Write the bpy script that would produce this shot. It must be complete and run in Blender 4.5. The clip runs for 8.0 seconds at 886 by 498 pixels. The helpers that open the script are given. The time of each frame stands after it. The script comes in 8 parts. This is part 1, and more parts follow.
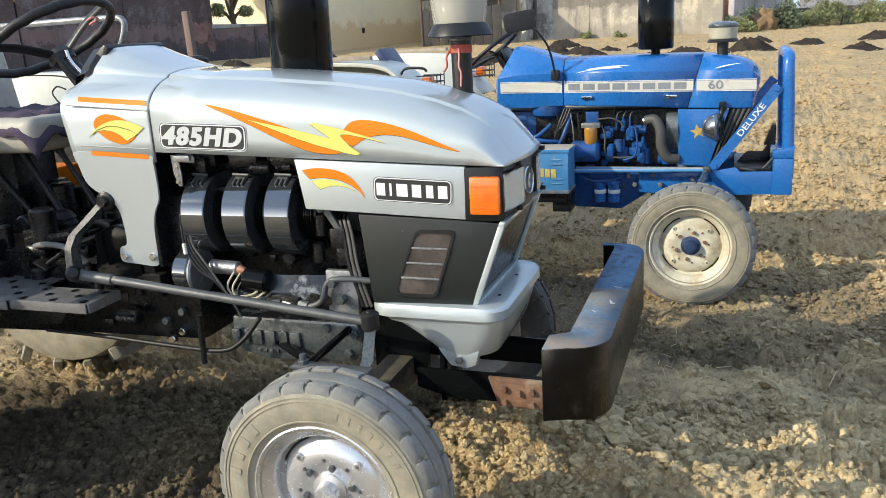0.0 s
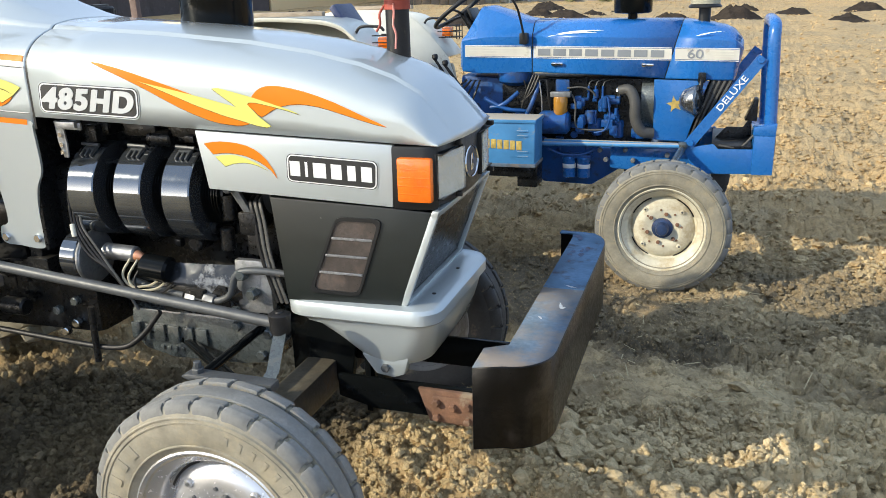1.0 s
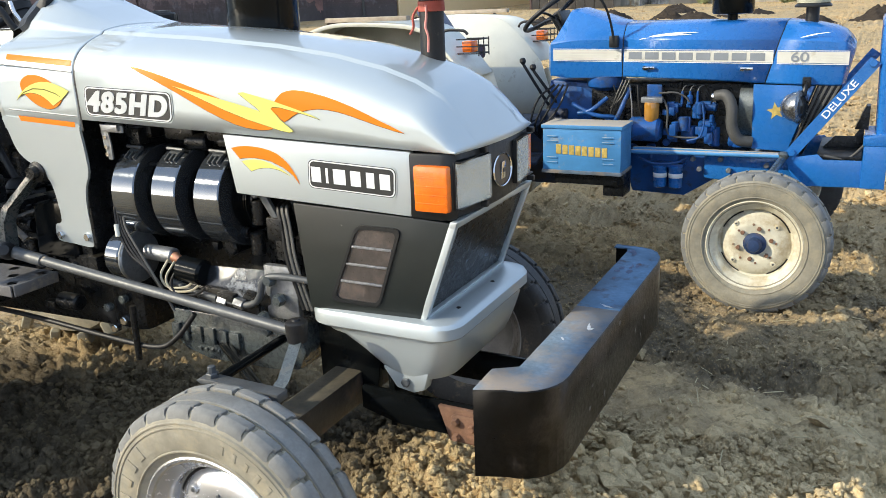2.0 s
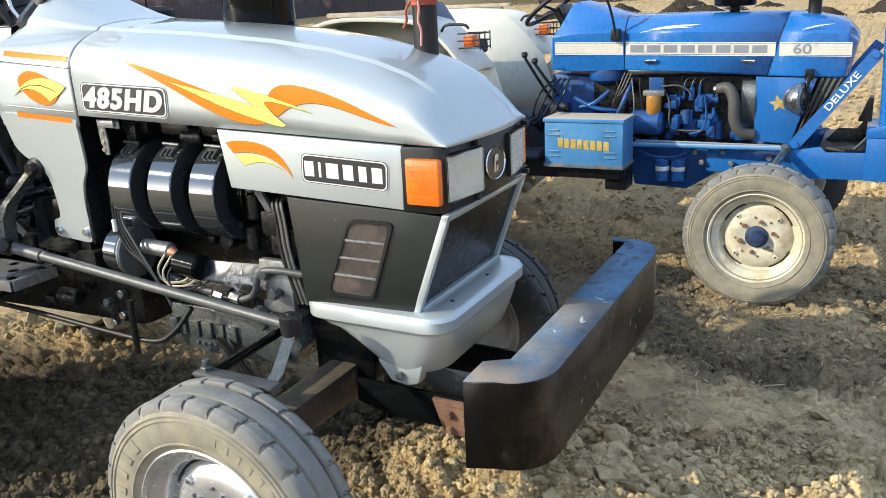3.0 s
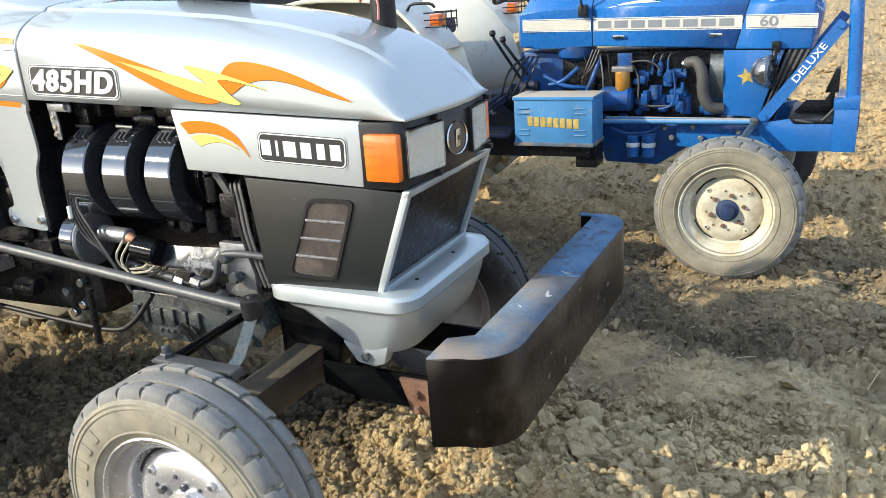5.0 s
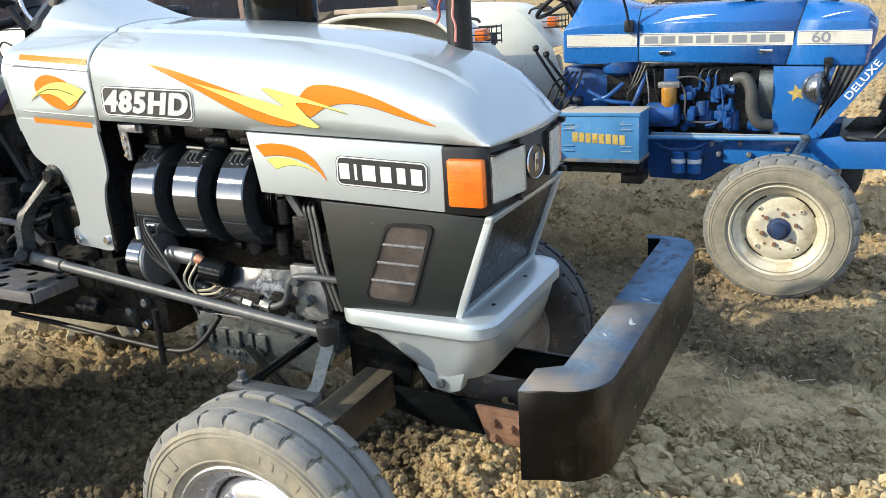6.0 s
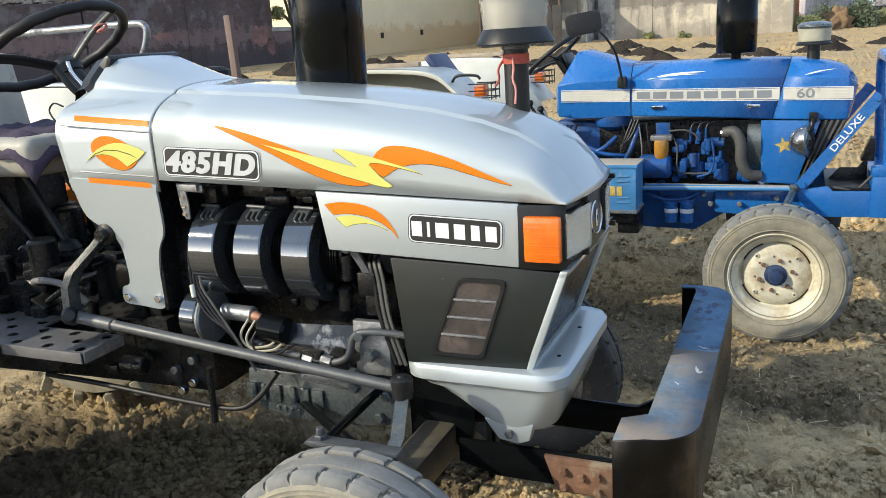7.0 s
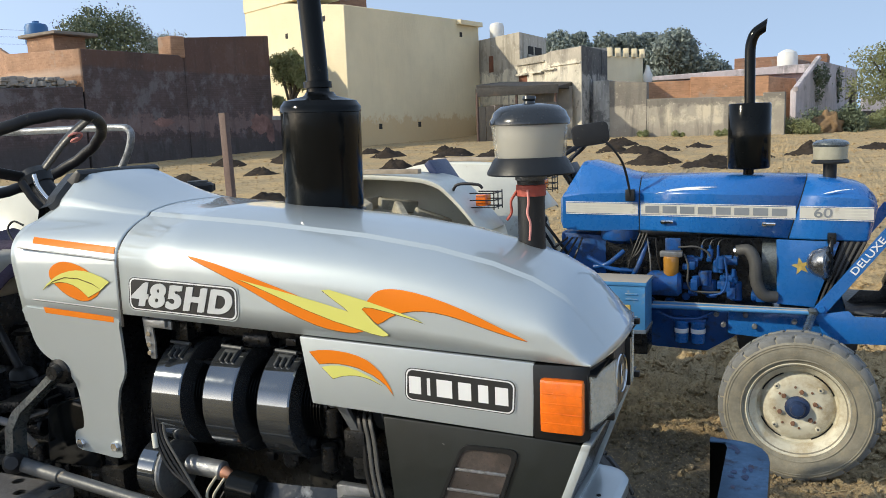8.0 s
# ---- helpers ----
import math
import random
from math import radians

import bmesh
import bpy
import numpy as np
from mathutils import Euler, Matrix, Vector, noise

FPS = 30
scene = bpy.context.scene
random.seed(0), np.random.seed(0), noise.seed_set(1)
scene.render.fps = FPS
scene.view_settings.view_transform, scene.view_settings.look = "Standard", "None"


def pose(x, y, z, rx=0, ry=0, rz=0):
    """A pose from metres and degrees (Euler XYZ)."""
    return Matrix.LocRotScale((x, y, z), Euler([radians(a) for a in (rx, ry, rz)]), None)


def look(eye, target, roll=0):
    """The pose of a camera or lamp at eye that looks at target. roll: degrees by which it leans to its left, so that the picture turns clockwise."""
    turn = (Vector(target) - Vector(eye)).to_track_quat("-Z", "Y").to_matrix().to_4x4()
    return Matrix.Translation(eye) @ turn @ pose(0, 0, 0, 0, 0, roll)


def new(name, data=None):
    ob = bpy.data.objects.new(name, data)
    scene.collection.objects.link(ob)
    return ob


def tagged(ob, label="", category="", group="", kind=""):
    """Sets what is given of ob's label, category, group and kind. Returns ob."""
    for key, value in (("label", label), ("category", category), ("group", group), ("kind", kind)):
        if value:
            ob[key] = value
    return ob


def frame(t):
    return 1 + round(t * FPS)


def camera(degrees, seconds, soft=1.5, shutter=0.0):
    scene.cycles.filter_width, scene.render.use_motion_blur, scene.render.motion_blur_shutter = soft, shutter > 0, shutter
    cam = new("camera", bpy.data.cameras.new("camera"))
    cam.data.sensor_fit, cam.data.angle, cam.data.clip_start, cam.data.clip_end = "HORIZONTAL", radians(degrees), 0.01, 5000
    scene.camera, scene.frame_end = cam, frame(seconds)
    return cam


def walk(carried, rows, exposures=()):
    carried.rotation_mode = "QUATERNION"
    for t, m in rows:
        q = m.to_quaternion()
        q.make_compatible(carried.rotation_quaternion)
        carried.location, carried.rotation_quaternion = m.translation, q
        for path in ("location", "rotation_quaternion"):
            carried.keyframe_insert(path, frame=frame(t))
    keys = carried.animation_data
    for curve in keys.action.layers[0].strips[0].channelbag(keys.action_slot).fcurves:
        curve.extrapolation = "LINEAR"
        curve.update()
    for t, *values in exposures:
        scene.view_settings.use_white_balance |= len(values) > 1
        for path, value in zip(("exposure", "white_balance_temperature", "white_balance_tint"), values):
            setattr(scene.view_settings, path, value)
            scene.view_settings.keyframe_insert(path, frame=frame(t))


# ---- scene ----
cam = camera(56.8, 8.0, soft=0.42)
METRES, EYE, TILT, LEAN, TURN = 1.8, 1.685, -14.8, 3.2, 19.0
ROWS = [
    (0.0, 0.0, 0.0, 0.0, 0.0, 0.0, 0.0),
    (0.5, 0.0208, 0.1398, 0.0302, -1.95, -1.0, -0.78),
    (1.0, 0.0868, 0.2151, 0.048, -1.38, -2.62, -1.33),
    (1.5, 0.2043, 0.2761, 0.0623, 5.94, -2.5, -3.24),
    (3.0, 0.2661, 0.2813, 0.0605, 8.0, -2.97, -2.51),
    (3.5, 0.2966, 0.2804, 0.0502, 6.75, -3.03, -1.44),
    (4.0, 0.2966, 0.2899, 0.0476, 6.0, -3.07, -0.71),
    (5.5, 0.261, 0.3169, 0.0469, 6.8, -4.17, -1.44),
    (6.0, 0.1905, 0.314, 0.0684, 7.53, -3.33, -1.39),
    (6.5, 0.0785, 0.2709, 0.0769, 6.54, -0.57, -1.76),
    (7.0, 0.0126, 0.2583, 0.0778, 3.97, 0.05, -0.65),
    (7.5, -0.0163, 0.3543, 0.1292, 3.42, 0.66, -1.51),
    (8.0, -0.0152, 0.4151, 0.1727, 3.39, 6.16, -2.08),
]
walk(cam, [(t, pose(0, 0, EYE, TILT, LEAN, TURN) @ pose(METRES * x, METRES * y, METRES * z, 90 + pitch, roll, yaw)) for t, x, y, z, yaw, pitch, roll in ROWS],
     exposures=[(t, e - 0.03, 7300, 5) for t, e in ((0.0, 0.12), (1.5, 0.22), (3.5, 0.34), (5.5, 0.42), (6.0, 0.34), (6.5, 0.12), (7.0, 0.06), (7.5, 0.06), (8.0, -0.32))])

# ---- world, sun ----
SUN_DIR = Vector((-1.45, -1.2, 1.0)).normalized()
SUN_EL = math.asin(SUN_DIR.z)
world = bpy.data.worlds.new("sky")
world.use_nodes = True
scene.world = world
wn = world.node_tree.nodes
sky = wn.new("ShaderNodeTexSky")
sky.sky_type = "NISHITA"
sky.sun_disc = False
sky.sun_elevation = SUN_EL
sky.sun_rotation = math.atan2(SUN_DIR.x, SUN_DIR.y)
sky.altitude, sky.air_density, sky.dust_density, sky.ozone_density = 200, 1.0, 2.2, 0.8
tex = wn.new("ShaderNodeTexCoord")
lift = wn.new("ShaderNodeVectorMath")
lift.operation = "ADD"
lift.inputs[1].default_value = (0, 0, 0.6)
world.node_tree.links.new(tex.outputs["Generated"], lift.inputs[0])
world.node_tree.links.new(lift.outputs[0], sky.inputs["Vector"])
haze = wn.new("ShaderNodeHueSaturation")
haze.inputs["Saturation"].default_value = 0.9
world.node_tree.links.new(sky.outputs[0], haze.inputs["Color"])
world.node_tree.links.new(haze.outputs[0], wn["Background"].inputs[0])
wn["Background"].inputs[1].default_value = 0.6
sun = new("sun", bpy.data.lights.new("sun", "SUN"))
sun.data.energy, sun.data.angle, sun.data.color = 4.4, radians(0.6), (1.0, 0.94, 0.84)
sun.matrix_world = look(SUN_DIR * 50, (0, 0, 0))

# ---- materials ----
def mat(name, base, rough=0.5, metal=0.0, var=0.12, scale=6.0, bump=0.0, bscale=60.0, coat=0.0,
        dirt=None, dirt_amount=0.3, dirt_scale=5.0, rand=0.0, spec=0.5, rv=0.09, dust=0.0, dust_color=(0.4, 0.32, 0.2)):
    """A painted, cast or mineral surface: base colour with slow and fine variation, optional dirt and relief."""
    m = bpy.data.materials.new(name)
    m.use_nodes = True
    nt = m.node_tree
    bs = nt.nodes["Principled BSDF"]
    tc = nt.nodes.new("ShaderNodeTexCoord")

    def noise_tex(s, detail=5.0, r=0.6):
        n = nt.nodes.new("ShaderNodeTexNoise")
        n.inputs["Scale"].default_value, n.inputs["Detail"].default_value, n.inputs["Roughness"].default_value = s, detail, r
        nt.links.new(tc.outputs["Object"], n.inputs["Vector"])
        return n.outputs["Fac"]

    def ramp(src, lo, hi, a, b):
        r = nt.nodes.new("ShaderNodeMapRange")
        r.inputs[1].default_value, r.inputs[2].default_value, r.inputs[3].default_value, r.inputs[4].default_value = lo, hi, a, b
        nt.links.new(src, r.inputs[0])
        return r.outputs[0]

    def mix(fac, a, b, blend="MIX"):
        x = nt.nodes.new("ShaderNodeMix")
        x.data_type, x.blend_type = "RGBA", blend
        for sock, v in ((x.inputs[0], fac), (x.inputs[6], a), (x.inputs[7], b)):
            if isinstance(v, (int, float)):
                sock.default_value = v
            elif isinstance(v, tuple):
                sock.default_value = (*v, 1)
            else:
                nt.links.new(v, sock)
        return x.outputs[2]

    big, fine = noise_tex(scale), noise_tex(scale * 9, 4)
    dark = tuple(c * (1 - 2 * var) for c in base)
    light = tuple(min(1, c * (1 + var)) for c in base)
    col = mix(ramp(big, 0.3, 0.7, 0, 1), dark, light)
    col = mix(ramp(fine, 0.35, 0.65, 0.0, min(0.8, 2.5 * var)), col, tuple(c * (1 - var) for c in base))
    if rand:
        oi = nt.nodes.new("ShaderNodeObjectInfo")
        col = mix(ramp(oi.outputs["Random"], 0, 1, 0, rand), col, tuple(c * 0.55 for c in base))
    rsrc = ramp(fine, 0.3, 0.7, max(0.02, rough - rv), min(1, rough + rv))
    if dirt:
        d = noise_tex(dirt_scale, 8, 0.68)
        fac = ramp(d, 0.62 - 0.35 * dirt_amount, 0.72 - 0.2 * dirt_amount, 0, 0.9)
        col = mix(fac, col, dirt)
        rsrc = mix(fac, rsrc, (0.9, 0.9, 0.9))
        if metal:
            ms = nt.nodes.new("ShaderNodeMath")
            ms.operation = "MULTIPLY_ADD"
            nt.links.new(fac, ms.inputs[0])
            ms.inputs[1].default_value, ms.inputs[2].default_value = -metal, metal
            nt.links.new(ms.outputs[0], bs.inputs["Metallic"])
    if dust:
        g = nt.nodes.new("ShaderNodeNewGeometry")
        sx = nt.nodes.new("ShaderNodeSeparateXYZ")
        nt.links.new(g.outputs["Normal"], sx.inputs[0])
        mu = nt.nodes.new("ShaderNodeMath")
        mu.operation = "MULTIPLY"
        nt.links.new(ramp(sx.outputs[2], 0.55, 0.95, 0, dust), mu.inputs[0])
        nt.links.new(ramp(noise_tex(28, 6, 0.7), 0.3, 0.6, 0.3, 1), mu.inputs[1])
        col = mix(mu.outputs[0], col, dust_color)
        rsrc = mix(mu.outputs[0], rsrc, (0.9, 0.9, 0.9))
    nt.links.new(col, bs.inputs["Base Color"])
    nt.links.new(rsrc, bs.inputs["Roughness"])
    bs.inputs["Metallic"].default_value = metal
    bs.inputs["Coat Weight"].default_value = coat
    bs.inputs["Coat Roughness"].default_value = 0.06
    bs.inputs["Specular IOR Level"].default_value = spec
    if bump:
        b = nt.nodes.new("ShaderNodeBump")
        b.inputs["Strength"].default_value = bump
        b.inputs["Distance"].default_value = 0.6 / bscale
        nt.links.new(noise_tex(bscale, 6, 0.65), b.inputs["Height"])
        nt.links.new(b.outputs[0], bs.inputs["Normal"])
    return m


def clear(name, color, rough=0.05, body=0.35):
    """Clear plastic or glass with a dusty, glossy face: body is the share that one doesn't see through."""
    m = bpy.data.materials.new(name)
    m.use_nodes = True
    nt = m.node_tree
    bs = nt.nodes["Principled BSDF"]
    bs.inputs["Base Color"].default_value = (*color, 1)
    bs.inputs["Roughness"].default_value = rough
    see = nt.nodes.new("ShaderNodeBsdfTransparent")
    see.inputs[0].default_value = (0.95, 0.95, 0.93, 1)
    blend = nt.nodes.new("ShaderNodeMixShader")
    blend.inputs[0].default_value = body
    nt.links.new(see.outputs[0], blend.inputs[1])
    nt.links.new(bs.outputs[0], blend.inputs[2])
    nt.links.new(blend.outputs[0], nt.nodes["Material Output"].inputs[0])
    return m


DUST = (0.36, 0.29, 0.2)
M_silver = mat("silver_paint", (0.465, 0.515, 0.53), 0.5, 0.5, 0.012, 2.0, coat=1.0, rv=0.008)
M_silver.node_tree.nodes["Principled BSDF"].inputs["Coat IOR"].default_value = 1.5
M_black_paint = mat("black_enamel", (0.005, 0.006, 0.0065), 0.12, 0, 0.2, 5, 0.02, 30, spec=0.16, dirt=(0.04, 0.036, 0.032), dirt_amount=-0.15, dirt_scale=11, rv=0.04)
M_engine = mat("engine_black", (0.007, 0.008, 0.0095), 0.3, 0.0, 0.2, 9, 0.25, 70, spec=0.35, dirt=(0.05, 0.046, 0.04), dirt_amount=0.02, dirt_scale=9, dust=0.2, dust_color=(0.14, 0.115, 0.08))
M_cast = mat("cast_grey", (0.08, 0.095, 0.098), 0.28, 0.25, 0.2, 9, 0.4, 110, coat=0.7, dirt=(0.12, 0.11, 0.09), dirt_amount=0.06, dirt_scale=10)
M_alu = mat("bare_aluminium", (0.3, 0.31, 0.32), 0.4, 0.7, 0.2, 12, 0.3, 80, dirt=(0.1, 0.1, 0.1), dirt_amount=0.3, dirt_scale=14)
M_steel = mat("glossy_black_steel_band", (0.17, 0.188, 0.21), 0.07, 0.85, 0.06, 6, rv=0.02)
M_rod = mat("grey_painted_steel", (0.075, 0.081, 0.086), 0.45, 0.1, 0.15, 14, 0.1, 90, dirt=DUST, dirt_amount=-0.02, dirt_scale=20)
M_plastic = mat("black_plastic", (0.012, 0.013, 0.014), 0.42, 0, 0.12, 8, 0.06, 150, spec=0.4, dirt=(0.16, 0.15, 0.14), dirt_amount=-0.14, dirt_scale=6)
M_grill = mat("grille_panel", (0.014, 0.018, 0.017), 0.4, 0, 0.15, 4, 0.05, 120, dirt=(0.3, 0.3, 0.28), dirt_amount=-0.2, dirt_scale=26)
M_vent = mat("dusty_vent_mesh", (0.075, 0.062, 0.056), 0.35, 0, 0.35, 14, 0.3, 220, dirt=(0.12, 0.085, 0.068), dirt_amount=0.3, dirt_scale=12)
M_mesh = mat("dark_grille_mesh", (0.007, 0.006, 0.0062), 0.3, 0, 0.3, 6, 0.3, 320, spec=0.35)
M_orange = mat("orange_lens", (0.9, 0.17, 0.012), 0.2, 0, 0.14, 24, 0.3, 160, coat=0.7)
M_lens = clear("clear_lens", (0.8, 0.79, 0.72), 0.05, 0.3)
M_reflector = mat("lamp_reflector", (0.62, 0.6, 0.53), 0.3, 0.3, 0.1, 14)
M_chrome = mat("chrome", (0.7, 0.7, 0.7), 0.14, 1.0, 0.05, 12)
M_dec_orange = mat("decal_orange", (0.78, 0.2, 0.012), 0.45, 0, 0.03, 5, spec=0.2)
M_dec_yellow = mat("decal_yellow", (0.66, 0.645, 0.17), 0.45, 0, 0.02, 5, spec=0.2)
M_dec_black = mat("decal_black", (0.02, 0.022, 0.024), 0.4, 0, 0.05, 5, coat=0.3)
M_dec_white = mat("decal_white", (0.78, 0.79, 0.79), 0.4, 0, 0.03, 9, coat=0.3)
M_dec_silver = mat("decal_silver", (0.56, 0.58, 0.58), 0.45, 0, 0.05, 9, coat=0.3)
M_dec_grey = mat("decal_grey", (0.23, 0.25, 0.27), 0.4, 0, 0.05, 9)
M_cream = mat("cream_paint", (0.68, 0.67, 0.58), 0.38, 0, 0.06, 4, 0.03, 60, coat=0.25, dirt=(0.4, 0.33, 0.22), dirt_amount=-0.08, dirt_scale=6)
M_rim_cream = mat("cream_rim_paint", (0.66, 0.62, 0.49), 0.55, 0, 0.1, 7, 0.08, 60, dirt=(0.42, 0.34, 0.22), dirt_amount=0.42, dirt_scale=8)
M_rim_silver = mat("silver_rim_paint", (0.68, 0.69, 0.71), 0.26, 0.7, 0.05, 7, dirt=(0.36, 0.33, 0.28), dirt_amount=-0.02, dirt_scale=6, rv=0.02)
M_rubber = mat("tyre_rubber", (0.2, 0.2, 0.19), 0.7, 0, 0.2, 14, 0.3, 140, dirt=(0.31, 0.265, 0.185), dirt_amount=0.1, dirt_scale=16)
M_sidewall = mat("dusty_sidewall", (0.29, 0.265, 0.205), 0.8, 0, 0.2, 12, 0.25, 110, dirt=(0.33, 0.285, 0.2), dirt_amount=0.35, dirt_scale=14)
M_blue = mat("blue_paint", (0.010, 0.135, 0.43), 0.28, 0.0, 0.06, 3, 0.02, 40, coat=0.4, dirt=(0.08, 0.15, 0.29), dirt_amount=-0.1, dirt_scale=10, rv=0.04)
M_blue_dusty = mat("blue_engine_paint", (0.006, 0.08, 0.29), 0.35, 0.0, 0.2, 9, 0.2, 70, dirt=(0.03, 0.045, 0.08), dirt_amount=0.25, dirt_scale=13)
M_blue_box = mat("worn_light_blue_paint", (0.06, 0.25, 0.52), 0.45, 0.0, 0.14, 5, 0.12, 60, dirt=(0.3, 0.3, 0.28), dirt_amount=0.1, dirt_scale=9, dust=1.5, dust_color=(0.42, 0.37, 0.3))
M_blue_worn = mat("worn_blue_steel_shaded", (0.095, 0.18, 0.29), 0.7, 0.0, 0.25, 6, 0.1, 50, spec=0.15, dirt=(0.07, 0.07, 0.09), dirt_amount=0.25, dirt_scale=14)
M_scuffed = mat("scuffed_grey_blue_steel", (0.13, 0.185, 0.25), 0.7, 0.0, 0.3, 7, 0.1, 50, spec=0.15, dirt=(0.22, 0.185, 0.155), dirt_amount=0.65, dirt_scale=6)
M_bumper = mat("scuffed_black_steel", (0.007, 0.0068, 0.007), 0.36, 0.0, 0.5, 9, 0.12, 40, dirt=(0.035, 0.031, 0.029), dirt_amount=-0.02, dirt_scale=9, spec=0.2)
bn = M_bumper.node_tree
pos, sep_, nse, rub_, mud = (bn.nodes.new("ShaderNode" + k) for k in ("NewGeometry", "SeparateXYZ", "TexNoise", "MapRange", "Mix"))
bn.links.new(pos.outputs["Position"], sep_.inputs[0])
bn.links.new(pos.outputs["Position"], nse.inputs["Vector"])
nse.inputs["Scale"].default_value, nse.inputs["Detail"].default_value, nse.inputs["Roughness"].default_value = 9.0, 7.0, 0.68
wob = bn.nodes.new("ShaderNodeMath")
wob.operation = "MULTIPLY_ADD"
bn.links.new(nse.outputs["Fac"], wob.inputs[0])
wob.inputs[1].default_value = 0.4
bn.links.new(sep_.outputs[0], wob.inputs[2])
bn.links.new(wob.outputs[0], rub_.inputs[0])
for k, v in enumerate((-0.16, -0.03, 0.0, 0.75)):
    rub_.inputs[k + 1].default_value = v
mud.data_type = "RGBA"
bn.links.new(rub_.outputs[0], mud.inputs[0])
bn.links.new(bn.nodes["Principled BSDF"].inputs["Base Color"].links[0].from_socket, mud.inputs[6])
mud.inputs[7].default_value = (0.075, 0.062, 0.052, 1)
bn.links.new(mud.outputs[2], bn.nodes["Principled BSDF"].inputs["Base Color"])
M_rust = mat("rusty_red_steel", (0.25, 0.13, 0.08), 0.7, 0.1, 0.3, 14, 0.3, 90, dirt=(0.3, 0.24, 0.17), dirt_amount=0.2, dirt_scale=12)
M_hose = mat("grey_rubber_hose", (0.075, 0.074, 0.07), 0.6, 0, 0.2, 12, 0.1, 80)
M_wire = mat("black_rubber", (0.012, 0.012, 0.013), 0.5, 0, 0.15, 20, 0.1, 150, spec=0.4, dirt=(0.1, 0.09, 0.07), dirt_amount=0.02, dirt_scale=14)
M_amber = mat("amber_bowl", (0.42, 0.2, 0.035), 0.18, 0, 0.12, 12, coat=0.5)
M_bowl = clear("dusty_clear_bowl", (0.62, 0.6, 0.53), 0.1, 0.4)
M_bowl_inner = mat("pale_filter_mesh", (0.36, 0.345, 0.3), 0.7, 0, 0.25, 9, 0.2, 100)
M_red = mat("red_tape", (0.42, 0.075, 0.05), 0.6, 0, 0.15, 20, 0.2, 120)
M_pink = mat("pink_thread", (0.75, 0.3, 0.26), 0.8, 0, 0.1, 40)
M_seat = mat("beige_vinyl", (0.42, 0.39, 0.33), 0.55, 0, 0.1, 8, 0.1, 60, dirt=(0.2, 0.17, 0.13), dirt_amount=0.2)
M_cloth = mat("dark_violet_cloth", (0.07, 0.05, 0.085), 0.85, 0, 0.3, 14, 0.4, 60)
M_plate = mat("worn_footplate", (0.17, 0.165, 0.165), 0.5, 0.2, 0.2, 8, 0.25, 90, dirt=DUST, dirt_amount=0.2, dirt_scale=6)
M_copper = mat("copper_terminal", (0.7, 0.33, 0.2), 0.4, 0.6, 0.1, 20)
M_brown_post = mat("brown_painted_post", (0.13, 0.08, 0.065), 0.6, 0.1, 0.2, 6, 0.2, 40)
M_axle = mat("dusty_axle_paint", (0.03, 0.027, 0.024), 0.4, 0.1, 0.25, 8, 0.2, 70, dirt=(0.12, 0.085, 0.06), dirt_amount=0.12, dirt_scale=9, dust=0.45, dust_color=(0.22, 0.185, 0.125))
M_dec_star = mat("star_yellow", (0.62, 0.45, 0.13), 0.4, 0, 0.3, 30)
M_hub_blue = mat("dull_blue_hub", (0.025, 0.055, 0.14), 0.5, 0.2, 0.25, 20, 0.2, 60, dirt=(0.12, 0.07, 0.04), dirt_amount=0.2, dirt_scale=14)
M_lamp_shell = mat("tarnished_chrome", (0.32, 0.33, 0.34), 0.22, 0.9, 0.15, 10, dirt=(0.1, 0.09, 0.08), dirt_amount=0.2, dirt_scale=14)
M_lamp_glass = mat("dark_lamp_glass", (0.02, 0.024, 0.028), 0.1, 0, 0.2, 10)
M_gap = mat("dark_slot", (0.012, 0.011, 0.01), 0.8)
# Pale patches paint reflections on the black cover, along with its worn spots.
M_cover = mat("worn_cover_painted_sheen", (0.02, 0.022, 0.025), 0.2, 0.2, 0.2, 10, 0.15, 30, coat=0.5, dirt=(0.34, 0.36, 0.38), dirt_amount=0.3, dirt_scale=9)
M_scrape = mat("bare_scrape", (0.14, 0.13, 0.12), 0.6, 0.1, 0.3, 40)
M_scuff_pale = mat("pale_scuff", (0.5, 0.52, 0.54), 0.7, 0, 0.3, 60)
# Far-side tyres: rubber colour darkened for the shade on their inner faces.
M_tyre_shaded = mat("shaded_tyre_rubber", (0.035, 0.037, 0.04), 0.6, 0, 0.2, 12, 0.2, 120, dirt=(0.2, 0.17, 0.12), dirt_amount=0.05, dirt_scale=10)
M_stripe = mat("soiled_white_stripe", (0.64, 0.62, 0.55), 0.45, 0, 0.08, 6, dirt=(0.4, 0.36, 0.28), dirt_amount=0.1, dirt_scale=9)
M_dec_edge = mat("decal_dark_edge", (0.09, 0.045, 0.015), 0.5, 0, 0.05, 9, spec=0.2)
# Far front rim: silver greyed down for the same shade.
M_rim_shaded = mat("shaded_inner_rim", (0.24, 0.24, 0.24), 0.6, 0.1, 0.2, 9, 0.1, 60, dirt=(0.13, 0.12, 0.1), dirt_amount=0.3, dirt_scale=9)
M_cap = mat("glossy_dark_plastic", (0.016, 0.018, 0.02), 0.22, 0, 0.12, 12, coat=0.5, dirt=(0.1, 0.1, 0.1), dirt_amount=-0.1, dirt_scale=8)
M_plank = mat("bare_weathered_wood", (0.4, 0.33, 0.25), 0.8, 0, 0.2, 14, 0.3, 60)
M_drive = mat("dark_blue_casting", (0.012, 0.03, 0.075), 0.55, 0.0, 0.3, 9, 0.3, 70, dirt=(0.05, 0.042, 0.032), dirt_amount=0.5, dirt_scale=8)
